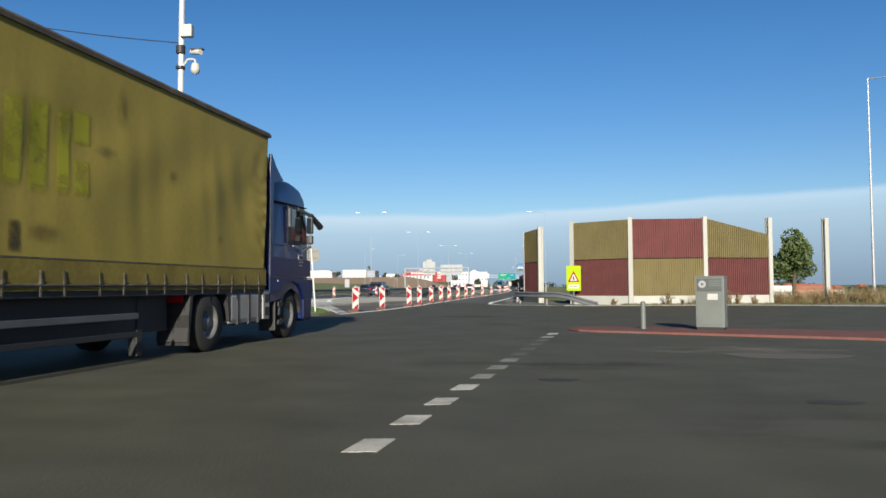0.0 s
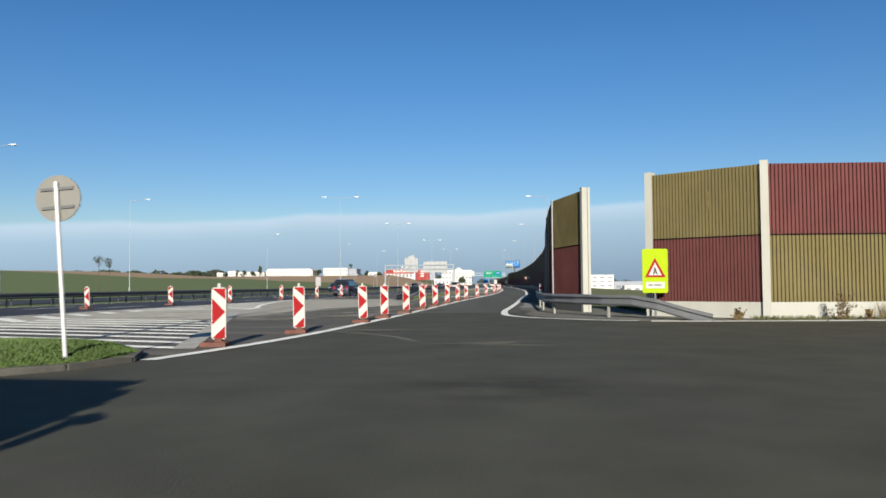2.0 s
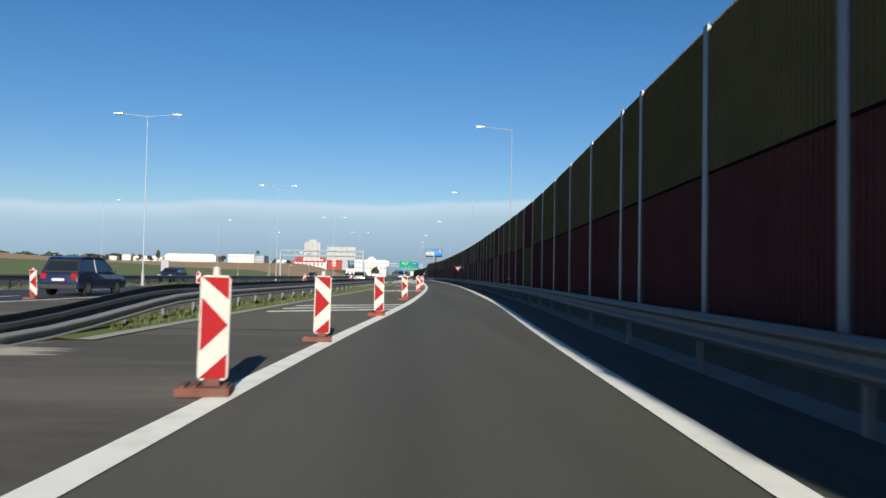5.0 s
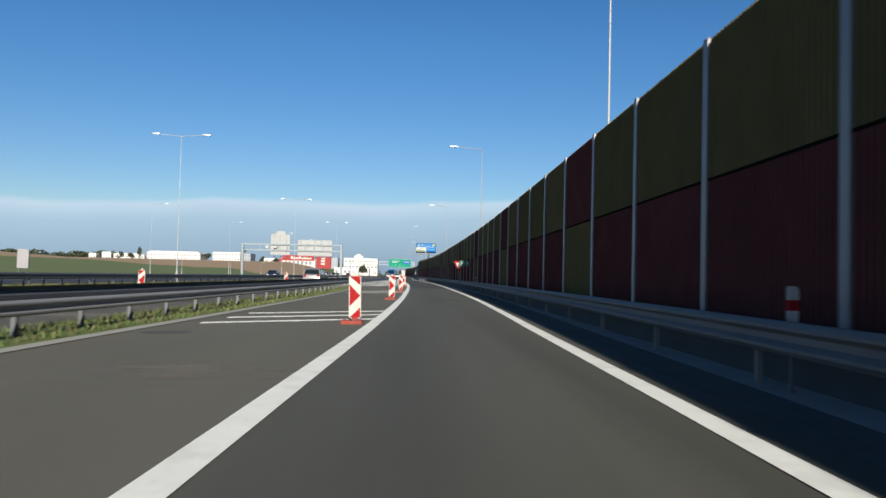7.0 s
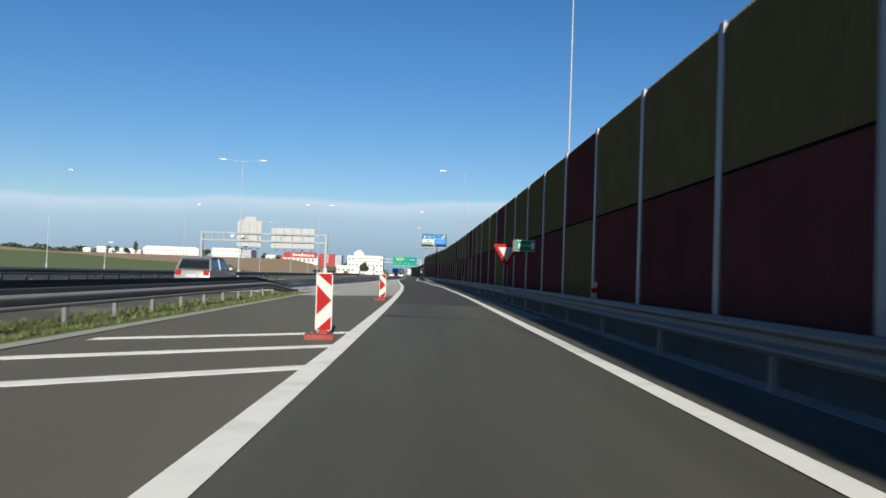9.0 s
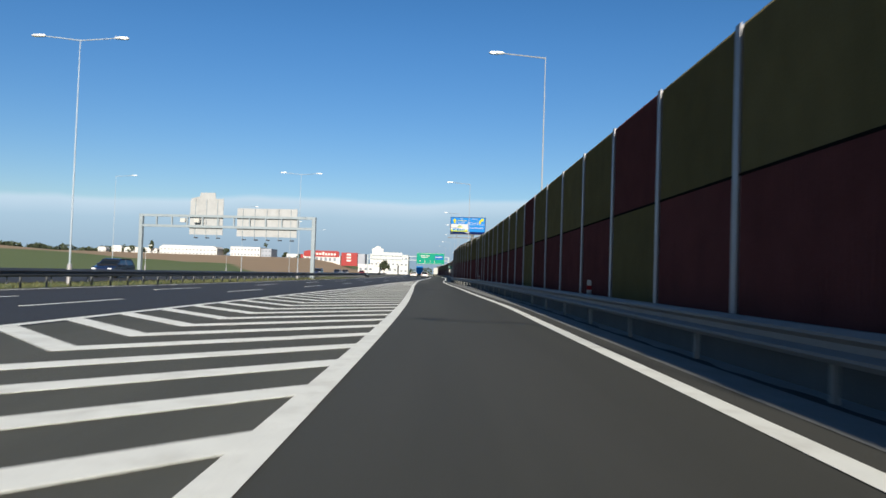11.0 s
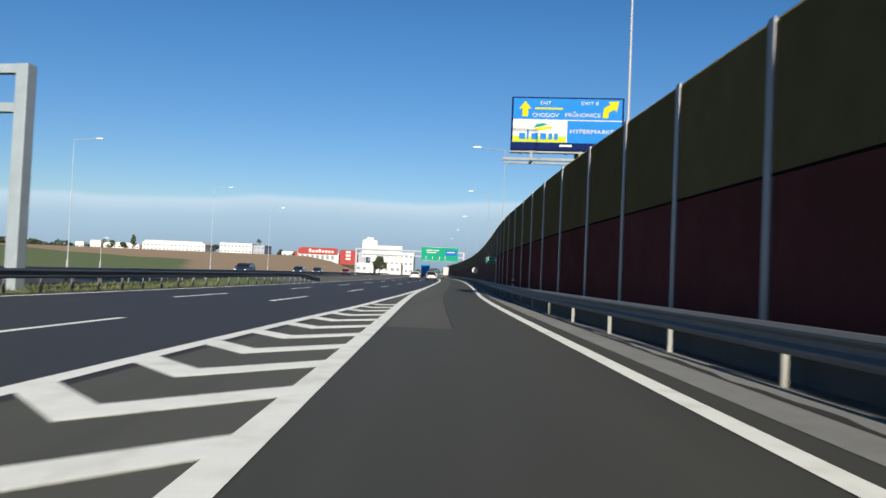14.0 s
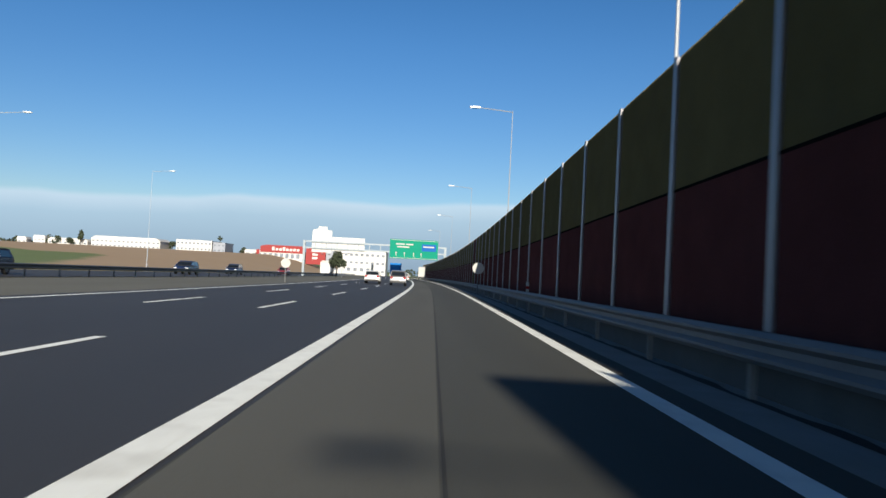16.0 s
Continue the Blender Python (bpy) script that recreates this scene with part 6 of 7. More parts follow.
# ---- air and water post, bollard ----
def build_kiosk():
    kiosk = thing("air_water_kiosk", "grey metal air and water cabinet with a dial", "kiosk", m=pose(6.78, -33.2, 0.05, 0, 0, -24))
    part("body", box_mesh("body", -0.32, 0.32, -0.20, 0.20, 0.06, 1.22, KIOSK, 0.015), kiosk)
    part("plinth", box_mesh("plinth", -0.30, 0.30, -0.18, 0.18, -0.01, 0.07, BLACK), kiosk, "dark base plinth")
    part("lid", box_mesh("lid", -0.335, 0.335, -0.215, 0.215, 1.22, 1.25, KIOSK, 0.008), kiosk)
    part("control_panel", box_mesh("control_panel", -0.28, 0.28, -0.215, -0.19, 0.90, 1.19, KIOSK_PANEL, 0.008), kiosk, "darker grey control panel")
    part("dial", rod_mesh("dial", (-0.16, -0.235, 1.06), (-0.16, -0.21, 1.06), 0.085, ALU, None, 24), kiosk, "pale round pressure dial")
    part("dial_hub", rod_mesh("dial_hub", (-0.16, -0.242, 1.06), (-0.16, -0.23, 1.06), 0.03, KIOSK_PANEL, None, 16), kiosk)
    for z, w in ((1.12, 0.26), (1.07, 0.22), (1.02, 0.26)):
        part("print_bar", box_mesh("print_bar", 0.0, w, -0.222, -0.213, z, z + 0.022, STEEL), kiosk, "small grey print bar")
    part("paper_notice", box_mesh("paper_notice", -0.05, 0.18, -0.208, -0.198, 0.70, 0.84, SIGN_WHITE), kiosk, "white paper notice")
    part("door", box_mesh("door", -0.27, 0.27, -0.209, -0.199, 0.12, 0.66, KIOSK, 0.004), kiosk, "grey service door")
    bollard = thing("bollard", "grey steel bollard on the red paving", "bollard", m=pose(5.28, -32.75, 0.045))
    part("tube", rod_mesh("tube", (0, 0, -0.02), (0, 0, 0.64), 0.06, KIOSK, 0.06, 18), bollard)
    part("cap", rod_mesh("cap", (0, 0, 0.64), (0, 0, 0.665), 0.062, KIOSK, 0.04, 18), bollard)
    part("foot_plate", rod_mesh("foot_plate", (0, 0, -0.01), (0, 0, 0.012), 0.11, STEEL_DARK, None, 18), bollard)


build_kiosk()


# ---- road signs ----
def warning_sign():
    s = thing("roadworks_sign", "fluorescent yellow board with a roadworks warning triangle", "traffic sign", m=pose(5.66, -6.35, 0, 0, 0, -2))
    part("pole", rod_mesh("pole", (0, 0.06, -0.3), (0, 0.06, 2.1), 0.035, STEEL), s)
    o = [(-0.37, 0.78), (0.37, 0.78), (0.41, 0.82), (0.41, 2.18), (0.37, 2.22), (-0.37, 2.22), (-0.41, 2.18), (-0.41, 0.82)]
    b = part("board", prism_mesh("board", o, 0.03, SIGN_YELLOW, "y", 0.0, 0.005), s)
    part("triangle", prism_mesh("triangle", [(-0.31, 1.30), (0.31, 1.30), (0.30, 1.26), (-0.30, 1.26), (-0.33, 1.29), (0.0, 1.93), (0.33, 1.29)][4:] , 0.006, SIGN_RED, "y", -0.007), b, "red triangle border")
    part("triangle_field", prism_mesh("triangle_field", [(-0.21, 1.355), (0.21, 1.355), (0.0, 1.77)], 0.006, SIGN_WHITE, "y", -0.013), b, "white triangle field")
    part("symbol", prism_mesh("symbol", [(-0.06, 1.38), (-0.02, 1.38), (0.0, 1.46), (0.05, 1.38), (0.09, 1.38), (0.045, 1.5), (0.03, 1.6), (-0.03, 1.62), (-0.05, 1.5)], 0.004, SIGN_BLACK, "y", -0.017), b, "black symbol")
    part("plate", prism_mesh("plate", [(-0.30, 0.93), (0.30, 0.93), (0.30, 1.14), (-0.30, 1.14)], 0.006, SIGN_WHITE, "y", -0.008), b, "white supplementary plate")
    for x0, x1 in ((-0.22, -0.08), (-0.04, 0.20)):
        part("print_bar", prism_mesh("print_bar", [(x0, 1.01), (x1, 1.01), (x1, 1.06), (x0, 1.06)], 0.004, STEEL, "y", -0.011), b, "grey print bar")


def round_sign():
    s = thing("round_sign_back", "round traffic sign seen from its bare aluminium back", "traffic sign", m=pose(-5.44, -22.05, -0.05, 0, -4.0, 0))
    part("pole", rod_mesh("pole", (0, 0.03, -0.1), (0, 0.03, 2.63), 0.030, POLE_WHITE), s)
    o = [(0.325 * math.cos(a), 2.40 + 0.325 * math.sin(a)) for a in [2 * math.pi * i / 40 for i in range(40)]]
    d = part("disc", prism_mesh("disc", o, 0.02, SIGN_BACK, "y", 0.06, 0.004), s, "bare aluminium disc")
    for z in (2.27, 2.53):
        part("rail", box_mesh("rail", -0.235, 0.235, 0.035, 0.06, z - 0.02, z + 0.02, STEEL_DARK), d, "mounting rail")


def give_way_sign():
    y = 121.8
    x = RAIL(y) - 0.12
    s = thing("give_way_sign", "white triangle sign with a red border in front of the wall", "traffic sign", m=pose(x, y, 0, 0, 0, -4))
    part("pole", rod_mesh("pole", (0.05, 0.05, -0.2), (0.05, 0.05, 2.45), 0.035, STEEL), s)
    b = part("board", prism_mesh("board", [(-0.52, 2.52), (-0.56, 2.46), (-0.04, 1.58), (0.04, 1.58), (0.56, 2.46), (0.52, 2.52)], 0.02, SIGN_RED, "y", -0.01, 0.004), s, "red border board")
    part("field", prism_mesh("field", [(-0.37, 2.39), (0.0, 1.79), (0.37, 2.39)], 0.006, SIGN_WHITE, "y", -0.017), b, "white triangle field")


def exit_sign(y):
    x = WALL(y) - 0.12
    s = thing("escape_sign", "small green and white escape sign bracketed to the noise wall", "traffic sign", "escape signs", m=pose(x, y, 0, 0, 0, -4))
    part("bracket", box_mesh("bracket", -0.30, 0.12, 0.0, 0.03, 2.27, 2.31, STEEL), s)
    b = part("board", box_mesh("board", -0.66, 0.02, -0.03, 0.0, 2.07, 2.49, SIGN_GREEN, 0.006), s, "green board")
    part("side_board", prism_mesh("side_board", [(-0.66, -0.03), (-0.665, 0.0), (-0.755, 0.28), (-0.775, 0.26)], 0.42, SIGN_WHITE, "z", 2.07), s, "white angled side face")
    part("rim", box_mesh("rim", -0.65, 0.01, -0.034, -0.03, 2.46, 2.48, SIGN_WHITE), b)
    part("rim", box_mesh("rim", -0.65, 0.01, -0.034, -0.03, 2.08, 2.10, SIGN_WHITE), b)
    part("arrow", prism_mesh("arrow", [(-0.42, 2.27), (-0.22, 2.27), (-0.22, 2.24), (-0.15, 2.285), (-0.22, 2.33), (-0.22, 2.30), (-0.42, 2.30)], 0.005, SIGN_WHITE, "y", -0.036), b, "white arrow")
    part("symbol", box_mesh("symbol", -0.13, -0.02, -0.036, -0.03, 2.16, 2.40, LAMP_LENS), b, "pale door symbol")
    part("symbol", prism_mesh("symbol", [(-0.58, 2.15), (-0.54, 2.15), (-0.51, 2.25), (-0.46, 2.22), (-0.48, 2.32), (-0.55, 2.38), (-0.60, 2.30)], 0.005, SIGN_WHITE, "y", -0.036), b, "white symbol shape")


warning_sign()
round_sign()
give_way_sign()
exit_sign(117.0)
exit_sign(263.0)


def escape_door(y):
    """A steel escape door set in the narrow bay of the noise wall."""
    d = thing("door_escape", "olive yellow steel escape door in the noise wall", "door", kind="structure", m=pose(WALL(y) - 0.09, y, 0, 0, 0, 0))
    leaf = part("door_leaf", box_mesh("door_leaf", -0.05, 0.0, 0.06, 0.98, 0.46, 2.02, DOOR_OLIVE, 0.008), d)
    part("door_handle", box_mesh("door_handle", -0.10, -0.05, 0.14, 0.26, 1.20, 1.24, BLACK, 0.008), leaf, "black handle")
    for a, b, c, e in ((0.0, 0.05, 0.42, 2.08), (0.99, 1.04, 0.42, 2.08), (0.051, 0.989, 2.03, 2.08)):
        part("door_frame", box_mesh("door_frame", -0.06, 0.0, a, b, c, e, STEEL_PAINT, 0.004), d, "grey steel frame")


escape_door(263.62)


def sign_backs():
    s = thing("round_sign_back", "white round sign back far along the wall", "traffic sign", m=pose(RAIL(318) - 0.1, 318, 0))
    part("pole", rod_mesh("pole", (0, 0.03, -0.1), (0, 0.03, 2.2), 0.035, STEEL), s)
    part("disc", prism_mesh("disc", [(0.42 * math.cos(a), 1.9 + 0.42 * math.sin(a)) for a in [2 * math.pi * i / 32 for i in range(32)]], 0.02, SIGN_WHITE, "y", -0.01), s)
    for x, y in ((-12.6, 396), (-10.2, 327.4)):
        q = thing("round_sign_back", "white round sign on the median", "traffic sign", m=pose(x, y, 0))
        part("pole", rod_mesh("pole", (0, 0.03, -0.1), (0, 0.03, 2.0), 0.04, STEEL), q)
        part("disc", prism_mesh("disc", [(0.40 * math.cos(a), 1.65 + 0.40 * math.sin(a)) for a in [2 * math.pi * i / 32 for i in range(32)]], 0.02, SIGN_WHITE, "y", -0.01), q)


sign_backs()


# ---- gantries ----
def truss(bm, x0, x1, z0, z1, y, posts, t=0.16):
    box(bm, x0, x1, y - t, y + t, z1 - 2 * t, z1)
    box(bm, x0, x1, y - t, y + t, z0, z0 + 2 * t)
    for i in range(posts + 1):
        x = x0 + (x1 - x0) * i / posts
        box(bm, x - 0.09, x + 0.09, y - 0.1, y + 0.1, z0 + 2 * t, z1 - 2 * t)


def sign_back(parent, x0, x1, z0, z1, y, crest=False, sheet=None):
    if crest:
        w = (x1 - x0)
        h = (z1 - z0)
        o = [(x0, z0), (x1, z0), (x1, z0 + h * 0.86), (x1 - w * 0.24, z0 + h * 0.86), (x1 - w * 0.26, z1), (x0 + w * 0.30, z1), (x0 + w * 0.28, z0 + h * 0.91), (x0 + w * 0.04, z0 + h * 0.86), (x0, z0 + h * 0.8)]
    else:
        o = [(x0, z0), (x1, z0), (x1, z1), (x0, z1)]
    b = part("sign_panel", prism_mesh("sign_panel", o, 0.06, sheet or ALU, "y", y), parent, "pale bare back of a direction sign")
    k = max(3, int((x1 - x0) / 1.4))
    for i in range(k):
        x = x0 + (x1 - x0) * (i + 0.5) / k
        part("stiffener", box_mesh("stiffener", x - 0.035, x + 0.035, y - 0.10, y, z0 - 0.35, z1 - (0.9 if crest else 0.05), GANTRY_PAINT), b)
        part("floodlight", box_mesh("floodlight", x + 0.05, x + 0.55, y - 0.30, y - 0.1, z0 - 0.50, z0 - 0.36, BLACK, 0.02), b, "dark floodlight under the sign")


def gantry_near():
    g = thing("sign_gantry", "grey steel gantry with sign backs over the opposite lanes", "sign gantry", m=pose(-13.54, 235.4, 0, 0, 0, -10.2))
    bm = bmesh.new()
    truss(bm, -24.25, 0.0, 6.2, 7.9, 0, 11)
    part("beam", bm_mesh("beam", bm, GANTRY_PAINT), g, "pale grey ladder beam")
    for x in (-24.25, 0.0):
        part("column", box_mesh("column", x - 0.24, x + 0.24, -0.24, 0.24, -0.2, 7.9, GANTRY_PAINT, 0.03), g, "pale grey column")
    sign_back(g, -17.4, -12.7, 5.3, 10.9, 0.22, True)
    sign_back(g, -10.7, -2.4, 5.2, 8.9, 0.22)
    for x in (-18.4, -16.4):
        part("camera_box", box_mesh("camera_box", x, x + 0.7, -0.55, -0.15, 6.85, 7.4, SIGN_WHITE, 0.03), g, "white camera box")


def gantry_far():
    g = thing("sign_gantry", "far grey gantry with sign backs and green direction signs", "sign gantry", m=pose(0, 432.0, 0, 0, 0, 1))
    bm = bmesh.new()
    truss(bm, -24.6, 5.8, 5.9, 7.6, 0, 13)
    part("beam", bm_mesh("beam", bm, GANTRY_PAINT), g, "pale grey ladder beam")
    for x in (-24.6, 5.8):
        part("column", box_mesh("column", x - 0.25, x + 0.25, -0.25, 0.25, -0.2, 7.6, GANTRY_PAINT, 0.03), g, "pale grey column")
    sign_back(g, -23.0, -18.8, 5.2, 10.75, 0.25, True, WALL_WHITE)
    sign_back(g, -18.7, -11.7, 5.6, 8.6, 0.25, False, WALL_WHITE)
    b = part("green_sign", box_mesh("green_sign", -6.2, 4.2, -0.36, -0.24, 4.7, 8.9, SIGN_GREEN, 0.02), g, "green direction sign")
    part("border", box_mesh("border", -6.0, 4.0, -0.375, -0.36, 8.68, 8.76, SIGN_WHITE), b)
    part("border", box_mesh("border", -6.0, 4.0, -0.375, -0.36, 4.84, 4.92, SIGN_WHITE), b)
    part("blue_field", box_mesh("blue_field", 0.7, 3.8, -0.385, -0.36, 6.5, 8.0, SIGN_BLUE), b, "blue inset field")
    for x0, x1, z in ((-4.9, -3.0, 7.7), (-2.7, -1.2, 7.7), (-4.6, -2.0, 7.1), (1.0, 3.3, 7.3)):
        part("print_bar", box_mesh("print_bar", x0, x1, -0.395, -0.375, z, z + 0.28, SIGN_WHITE), b, "white print bar")
    for x in (-4.8, -3.0, -1.0, 0.6):
        part("arrow", prism_mesh("arrow", [(x - 0.06, 5.2), (x + 0.06, 5.2), (x + 0.06, 5.85), (x + 0.22, 5.85), (x, 6.15), (x - 0.22, 5.85), (x - 0.06, 5.85)], 0.02, SIGN_WHITE, "y", -0.385), b, "white arrow")


gantry_near()
gantry_far()


# ---- billboard ----
def billboard():
    turn = -6.0
    b = thing("billboard", "blue and yellow advertising billboard on a steel pole behind the wall", "billboard", m=pose(6.53, 242.05, 0, 0, 0, turn))
    part("pole", rod_mesh("pole", (0.6, 0.7, -1.0), (0.6, 0.7, 7.2), 0.25, STEEL_DARK, 0.22, 18), b, "dark steel pole")
    bm = bmesh.new()
    box(bm, -2.45, 2.45, 0.05, 0.35, 6.62, 6.72)
    box(bm, -2.7, 1.6, -0.75, -0.60, 6.16, 6.27)
    box(bm, -2.7, 1.6, 0.30, 0.42, 6.16, 6.24)
    for x in (-1.5, 0.6):
        box(bm, x - 0.05, x + 0.05, -0.7, 0.4, 6.22, 6.30)
        box(bm, x - 0.05, x + 0.05, 0.0, 0.1, 6.24, 6.70)
    for x in (-2.0, 0.0, 2.0):
        box(bm, x - 0.06, x + 0.06, 0.25, 0.40, 6.6, 8.9)
    box(bm, -0.2, 1.2, 0.3, 0.9, 6.75, 6.95)
    part("catwalk", bm_mesh("catwalk", bm, STEEL_DARK), b, "dark catwalk frame")
    part("frame", box_mesh("frame", -2.42, 2.42, -0.06, 0.12, 6.72, 9.05, BOARD_NAVY, 0.02), b, "navy frame")
    face = part("face", box_mesh("face", -2.34, 2.34, -0.075, -0.06, 6.80, 8.98, BOARD_SKY), b, "sky blue printed face")

    def patch(x0, x1, z0, z1, mat, d=0.083, label=""):
        part("print_field", box_mesh("print_field", x0, x1, -d, -0.07, z0, z1, mat), face, label)
    patch(-2.34, 2.34, 6.80, 7.05, BOARD_NAVY, 0.080, "navy foot strip")
    patch(-2.34, 0.0, 7.06, 8.02, BOARD_WHITE, 0.079, "white field")
    patch(-2.34, 0.0, 7.06, 7.32, BOARD_LIME, 0.083, "lime field")
    patch(-2.34, 2.34, 8.02, 8.06, BOARD_WHITE, 0.084, "white rule")
    patch(-0.02, 0.02, 7.06, 8.02, BOARD_WHITE, 0.084, "white rule")
    patch(-0.3, 0.25, 6.88, 6.97, BOARD_WHITE, 0.085, "white block")
    # the shop's mark as plain shapes
    part("logo_shape", prism_mesh("logo_shape", [(-1.45, 7.62), (-1.1, 7.58), (-0.7, 7.66), (-0.62, 7.74), (-0.9, 7.76), (-1.2, 7.72)], 0.012, BOARD_YELLOW, "y", -0.088), face, "yellow leaf shape")
    part("logo_shape", prism_mesh("logo_shape", [(-1.45, 7.68), (-1.3, 7.86), (-1.0, 7.90), (-0.8, 7.84), (-1.1, 7.76)], 0.012, SIGN_GREEN, "y", -0.088), face, "green leaf shape")
    for x, w in ((-2.05, 0.26), (-1.72, 0.08), (-1.52, 0.28), (-1.14, 0.26), (-0.78, 0.16), (-0.54, 0.16)):
        part("logo_shape", box_mesh("logo_shape", x, x + w, -0.090, -0.075, 7.18, 7.45 if w > 0.1 else 7.6, BOARD_SKY), face, "blue bar")
    part("arrow", prism_mesh("arrow", [(-1.95, 8.18), (-1.70, 8.18), (-1.70, 8.52), (-1.56, 8.52), (-1.83, 8.86), (-2.10, 8.52), (-1.95, 8.52)], 0.012, BOARD_YELLOW, "y", -0.088), face, "yellow arrow")
    part("arrow", prism_mesh("arrow", [(1.50, 8.16), (1.74, 8.16), (1.78, 8.42), (2.02, 8.55), (2.10, 8.42), (2.20, 8.90), (1.72, 8.88), (1.84, 8.76), (1.56, 8.60)], 0.012, BOARD_YELLOW, "y", -0.088), face, "yellow bent arrow")

    def text(words, x, z, size, mat, width):
        lettering(words, size, mat, face, pose(x, -0.086, z, 90, 0, 0), "", width)
    text("CHODOV", -0.95, 8.24, 0.25, BOARD_WHITE, 1.15)
    text("PR\u016eHONICE", 0.66, 8.26, 0.25, BOARD_WHITE, 1.50)
    text("HYPERMARKET", 1.16, 7.55, 0.26, BOARD_WHITE, 2.05)
    text("EXIT", -0.95, 8.78, 0.20, BOARD_WHITE, 0.45)
    text("EXIT 8", 0.95, 8.78, 0.20, BOARD_WHITE, 0.75)
    patch(-1.4, -0.2, 8.50, 8.58, BOARD_YELLOW, 0.085, "yellow print bar")


billboard()


# ---- vehicles on the motorway ----
def car(name, label, paint, m, tall=0.0, group="cars"):
    c = thing(name, label, "car", group, m=m)
    h = 1.46 + tall
    arch = lambda y0: [(y0 + 0.37 * math.cos(a), 0.30 + 0.37 * math.sin(a)) for a in [math.pi * (1 - k / 6) for k in range(7)]]
    low = [(-2.12, 0.28), *arch(-1.3), *arch(1.32), (2.08, 0.28), (2.16, 0.50), (2.10, 0.74), (1.80, 0.86), (1.00, 0.97), (-1.95, 1.00), (-2.10, 0.92), (-2.18, 0.60)]
    bm = bmesh.new()
    prism(bm, low, 1.74, "x", -0.87)
    for v in bm.verts:
        v.co.x *= 1.0 - 0.05 * max(0.0, (v.co.z - 0.55)) - 0.06 * max(0.0, abs(v.co.y) - 1.7)
    bmesh.ops.bevel(bm, geom=[e for e in bm.edges if e.calc_length() > 0.3], offset=0.05, segments=3, affect="EDGES", profile=0.5)
    body = part("body", bm_mesh("body", bm, paint, True), c)
    bm = bmesh.new()
    prism(bm, [(-1.98, 0.98), (-1.66, h - 0.06), (-1.30, h - 0.01), (0.10, h - 0.02), (0.42, h - 0.12), (1.10, 0.96)], 1.60, "x", -0.80)
    for v in bm.verts:
        v.co.x *= 1.0 - 0.30 * max(0.0, v.co.z - 0.98)
    part("cabin", bm_mesh("cabin", bm, BLACK), body, "dark cabin frame")

    def pane(name, corners):
        """A thin glass pane that stands just proud of the cabin frame."""
        q = [Vector(p) for p in corners]
        out = (q[1] - q[0]).cross(q[2] - q[0]).normalized()
        if out.dot(q[0] - Vector((0, -0.4, 1.1))) < 0:
            out = -out
        k = len(q)
        verts = [p + out * 0.002 for p in q] + [p + out * 0.010 for p in q]
        faces = [tuple(range(k, 2 * k)), tuple(range(k))[::-1]] + [(i, (i + 1) % k, k + (i + 1) % k, k + i) for i in range(k)]
        part(name, mesh_of(name, verts, faces, GLASS), body, "dark glass")

    wide = lambda z: 0.80 * (1.0 - 0.30 * (z - 0.98))
    for s in (-1, 1):
        for run in ([(-1.84, 1.02), (-1.60, h - 0.12), (-0.60, h - 0.10), (-0.60, 1.02)], [(-0.50, 1.02), (-0.50, h - 0.10), (0.08, h - 0.11), (0.36, h - 0.18), (0.96, 1.02)]):
            pane("side_window", [(s * wide(z), y, z) for y, z in run])
    z0, z1 = 1.04, h - 0.18
    back = lambda z: -1.98 + 0.32 * (z - 0.98) / (h - 1.04)
    front = lambda z: 1.10 - 0.68 * (z - 0.96) / (h - 1.08)
    pane("rear_window", [(-wide(z0) + 0.08, back(z0), z0), (wide(z0) - 0.08, back(z0), z0), (wide(z1) - 0.08, back(z1), z1), (-wide(z1) + 0.08, back(z1), z1)])
    pane("windscreen", [(-wide(z0) + 0.06, front(z0), z0), (wide(z0) - 0.06, front(z0), z0), (wide(z1) - 0.06, front(z1), z1), (-wide(z1) + 0.06, front(z1), z1)])
    bm = bmesh.new()
    prism(bm, [(-1.76, h - 0.10), (-1.62, h - 0.02), (-1.26, h + 0.02), (0.08, h + 0.01), (0.34, h - 0.07), (0.08, h - 0.05), (-1.3, h - 0.05)], 1.40, "x", -0.70)
    bmesh.ops.bevel(bm, geom=list(bm.edges), offset=0.012, segments=2, affect="EDGES")
    part("roof", bm_mesh("roof", bm, paint, True), body)
    for s in (-1, 1):
        for (y0, z0), (y1, z1) in (((-1.98, 0.98), (-1.66, h - 0.05)), ((-0.55, 0.98), (-0.55, h - 0.04)), ((1.08, 0.97), (0.30, h - 0.06))):
            k = lambda z: s * 0.80 * (1.0 - 0.30 * (z - 0.98))
            part("pillar", rod_mesh("pillar", (k(z0), y0, z0), (k(z1), y1, z1), 0.05, paint, 0.04, 8), body)
        part("tail_light", box_mesh("tail_light", s * 0.66 - 0.13, s * 0.66 + 0.13, -2.17, -2.04, 0.70, 0.94, SIGN_RED, 0.03), body, "red tail light")
        part("headlight", box_mesh("headlight", s * 0.62 - 0.16, s * 0.62 + 0.16, 1.98, 2.14, 0.62, 0.76, LAMP_LENS, 0.03), body, "clear headlight")
        part("wing_mirror", box_mesh("wing_mirror", s * 0.94 - 0.09, s * 0.94 + 0.09, 0.62, 0.74, 0.98, 1.12, paint, 0.03), body)
    part("number_plate", box_mesh("number_plate", -0.26, 0.26, -2.20, -2.16, 0.62, 0.73, SIGN_WHITE), body, "pale plate")
    part("bumper", box_mesh("bumper", -0.80, 0.80, -2.22, -2.05, 0.28, 0.48, BLACK, 0.04), body, "dark rear bumper")
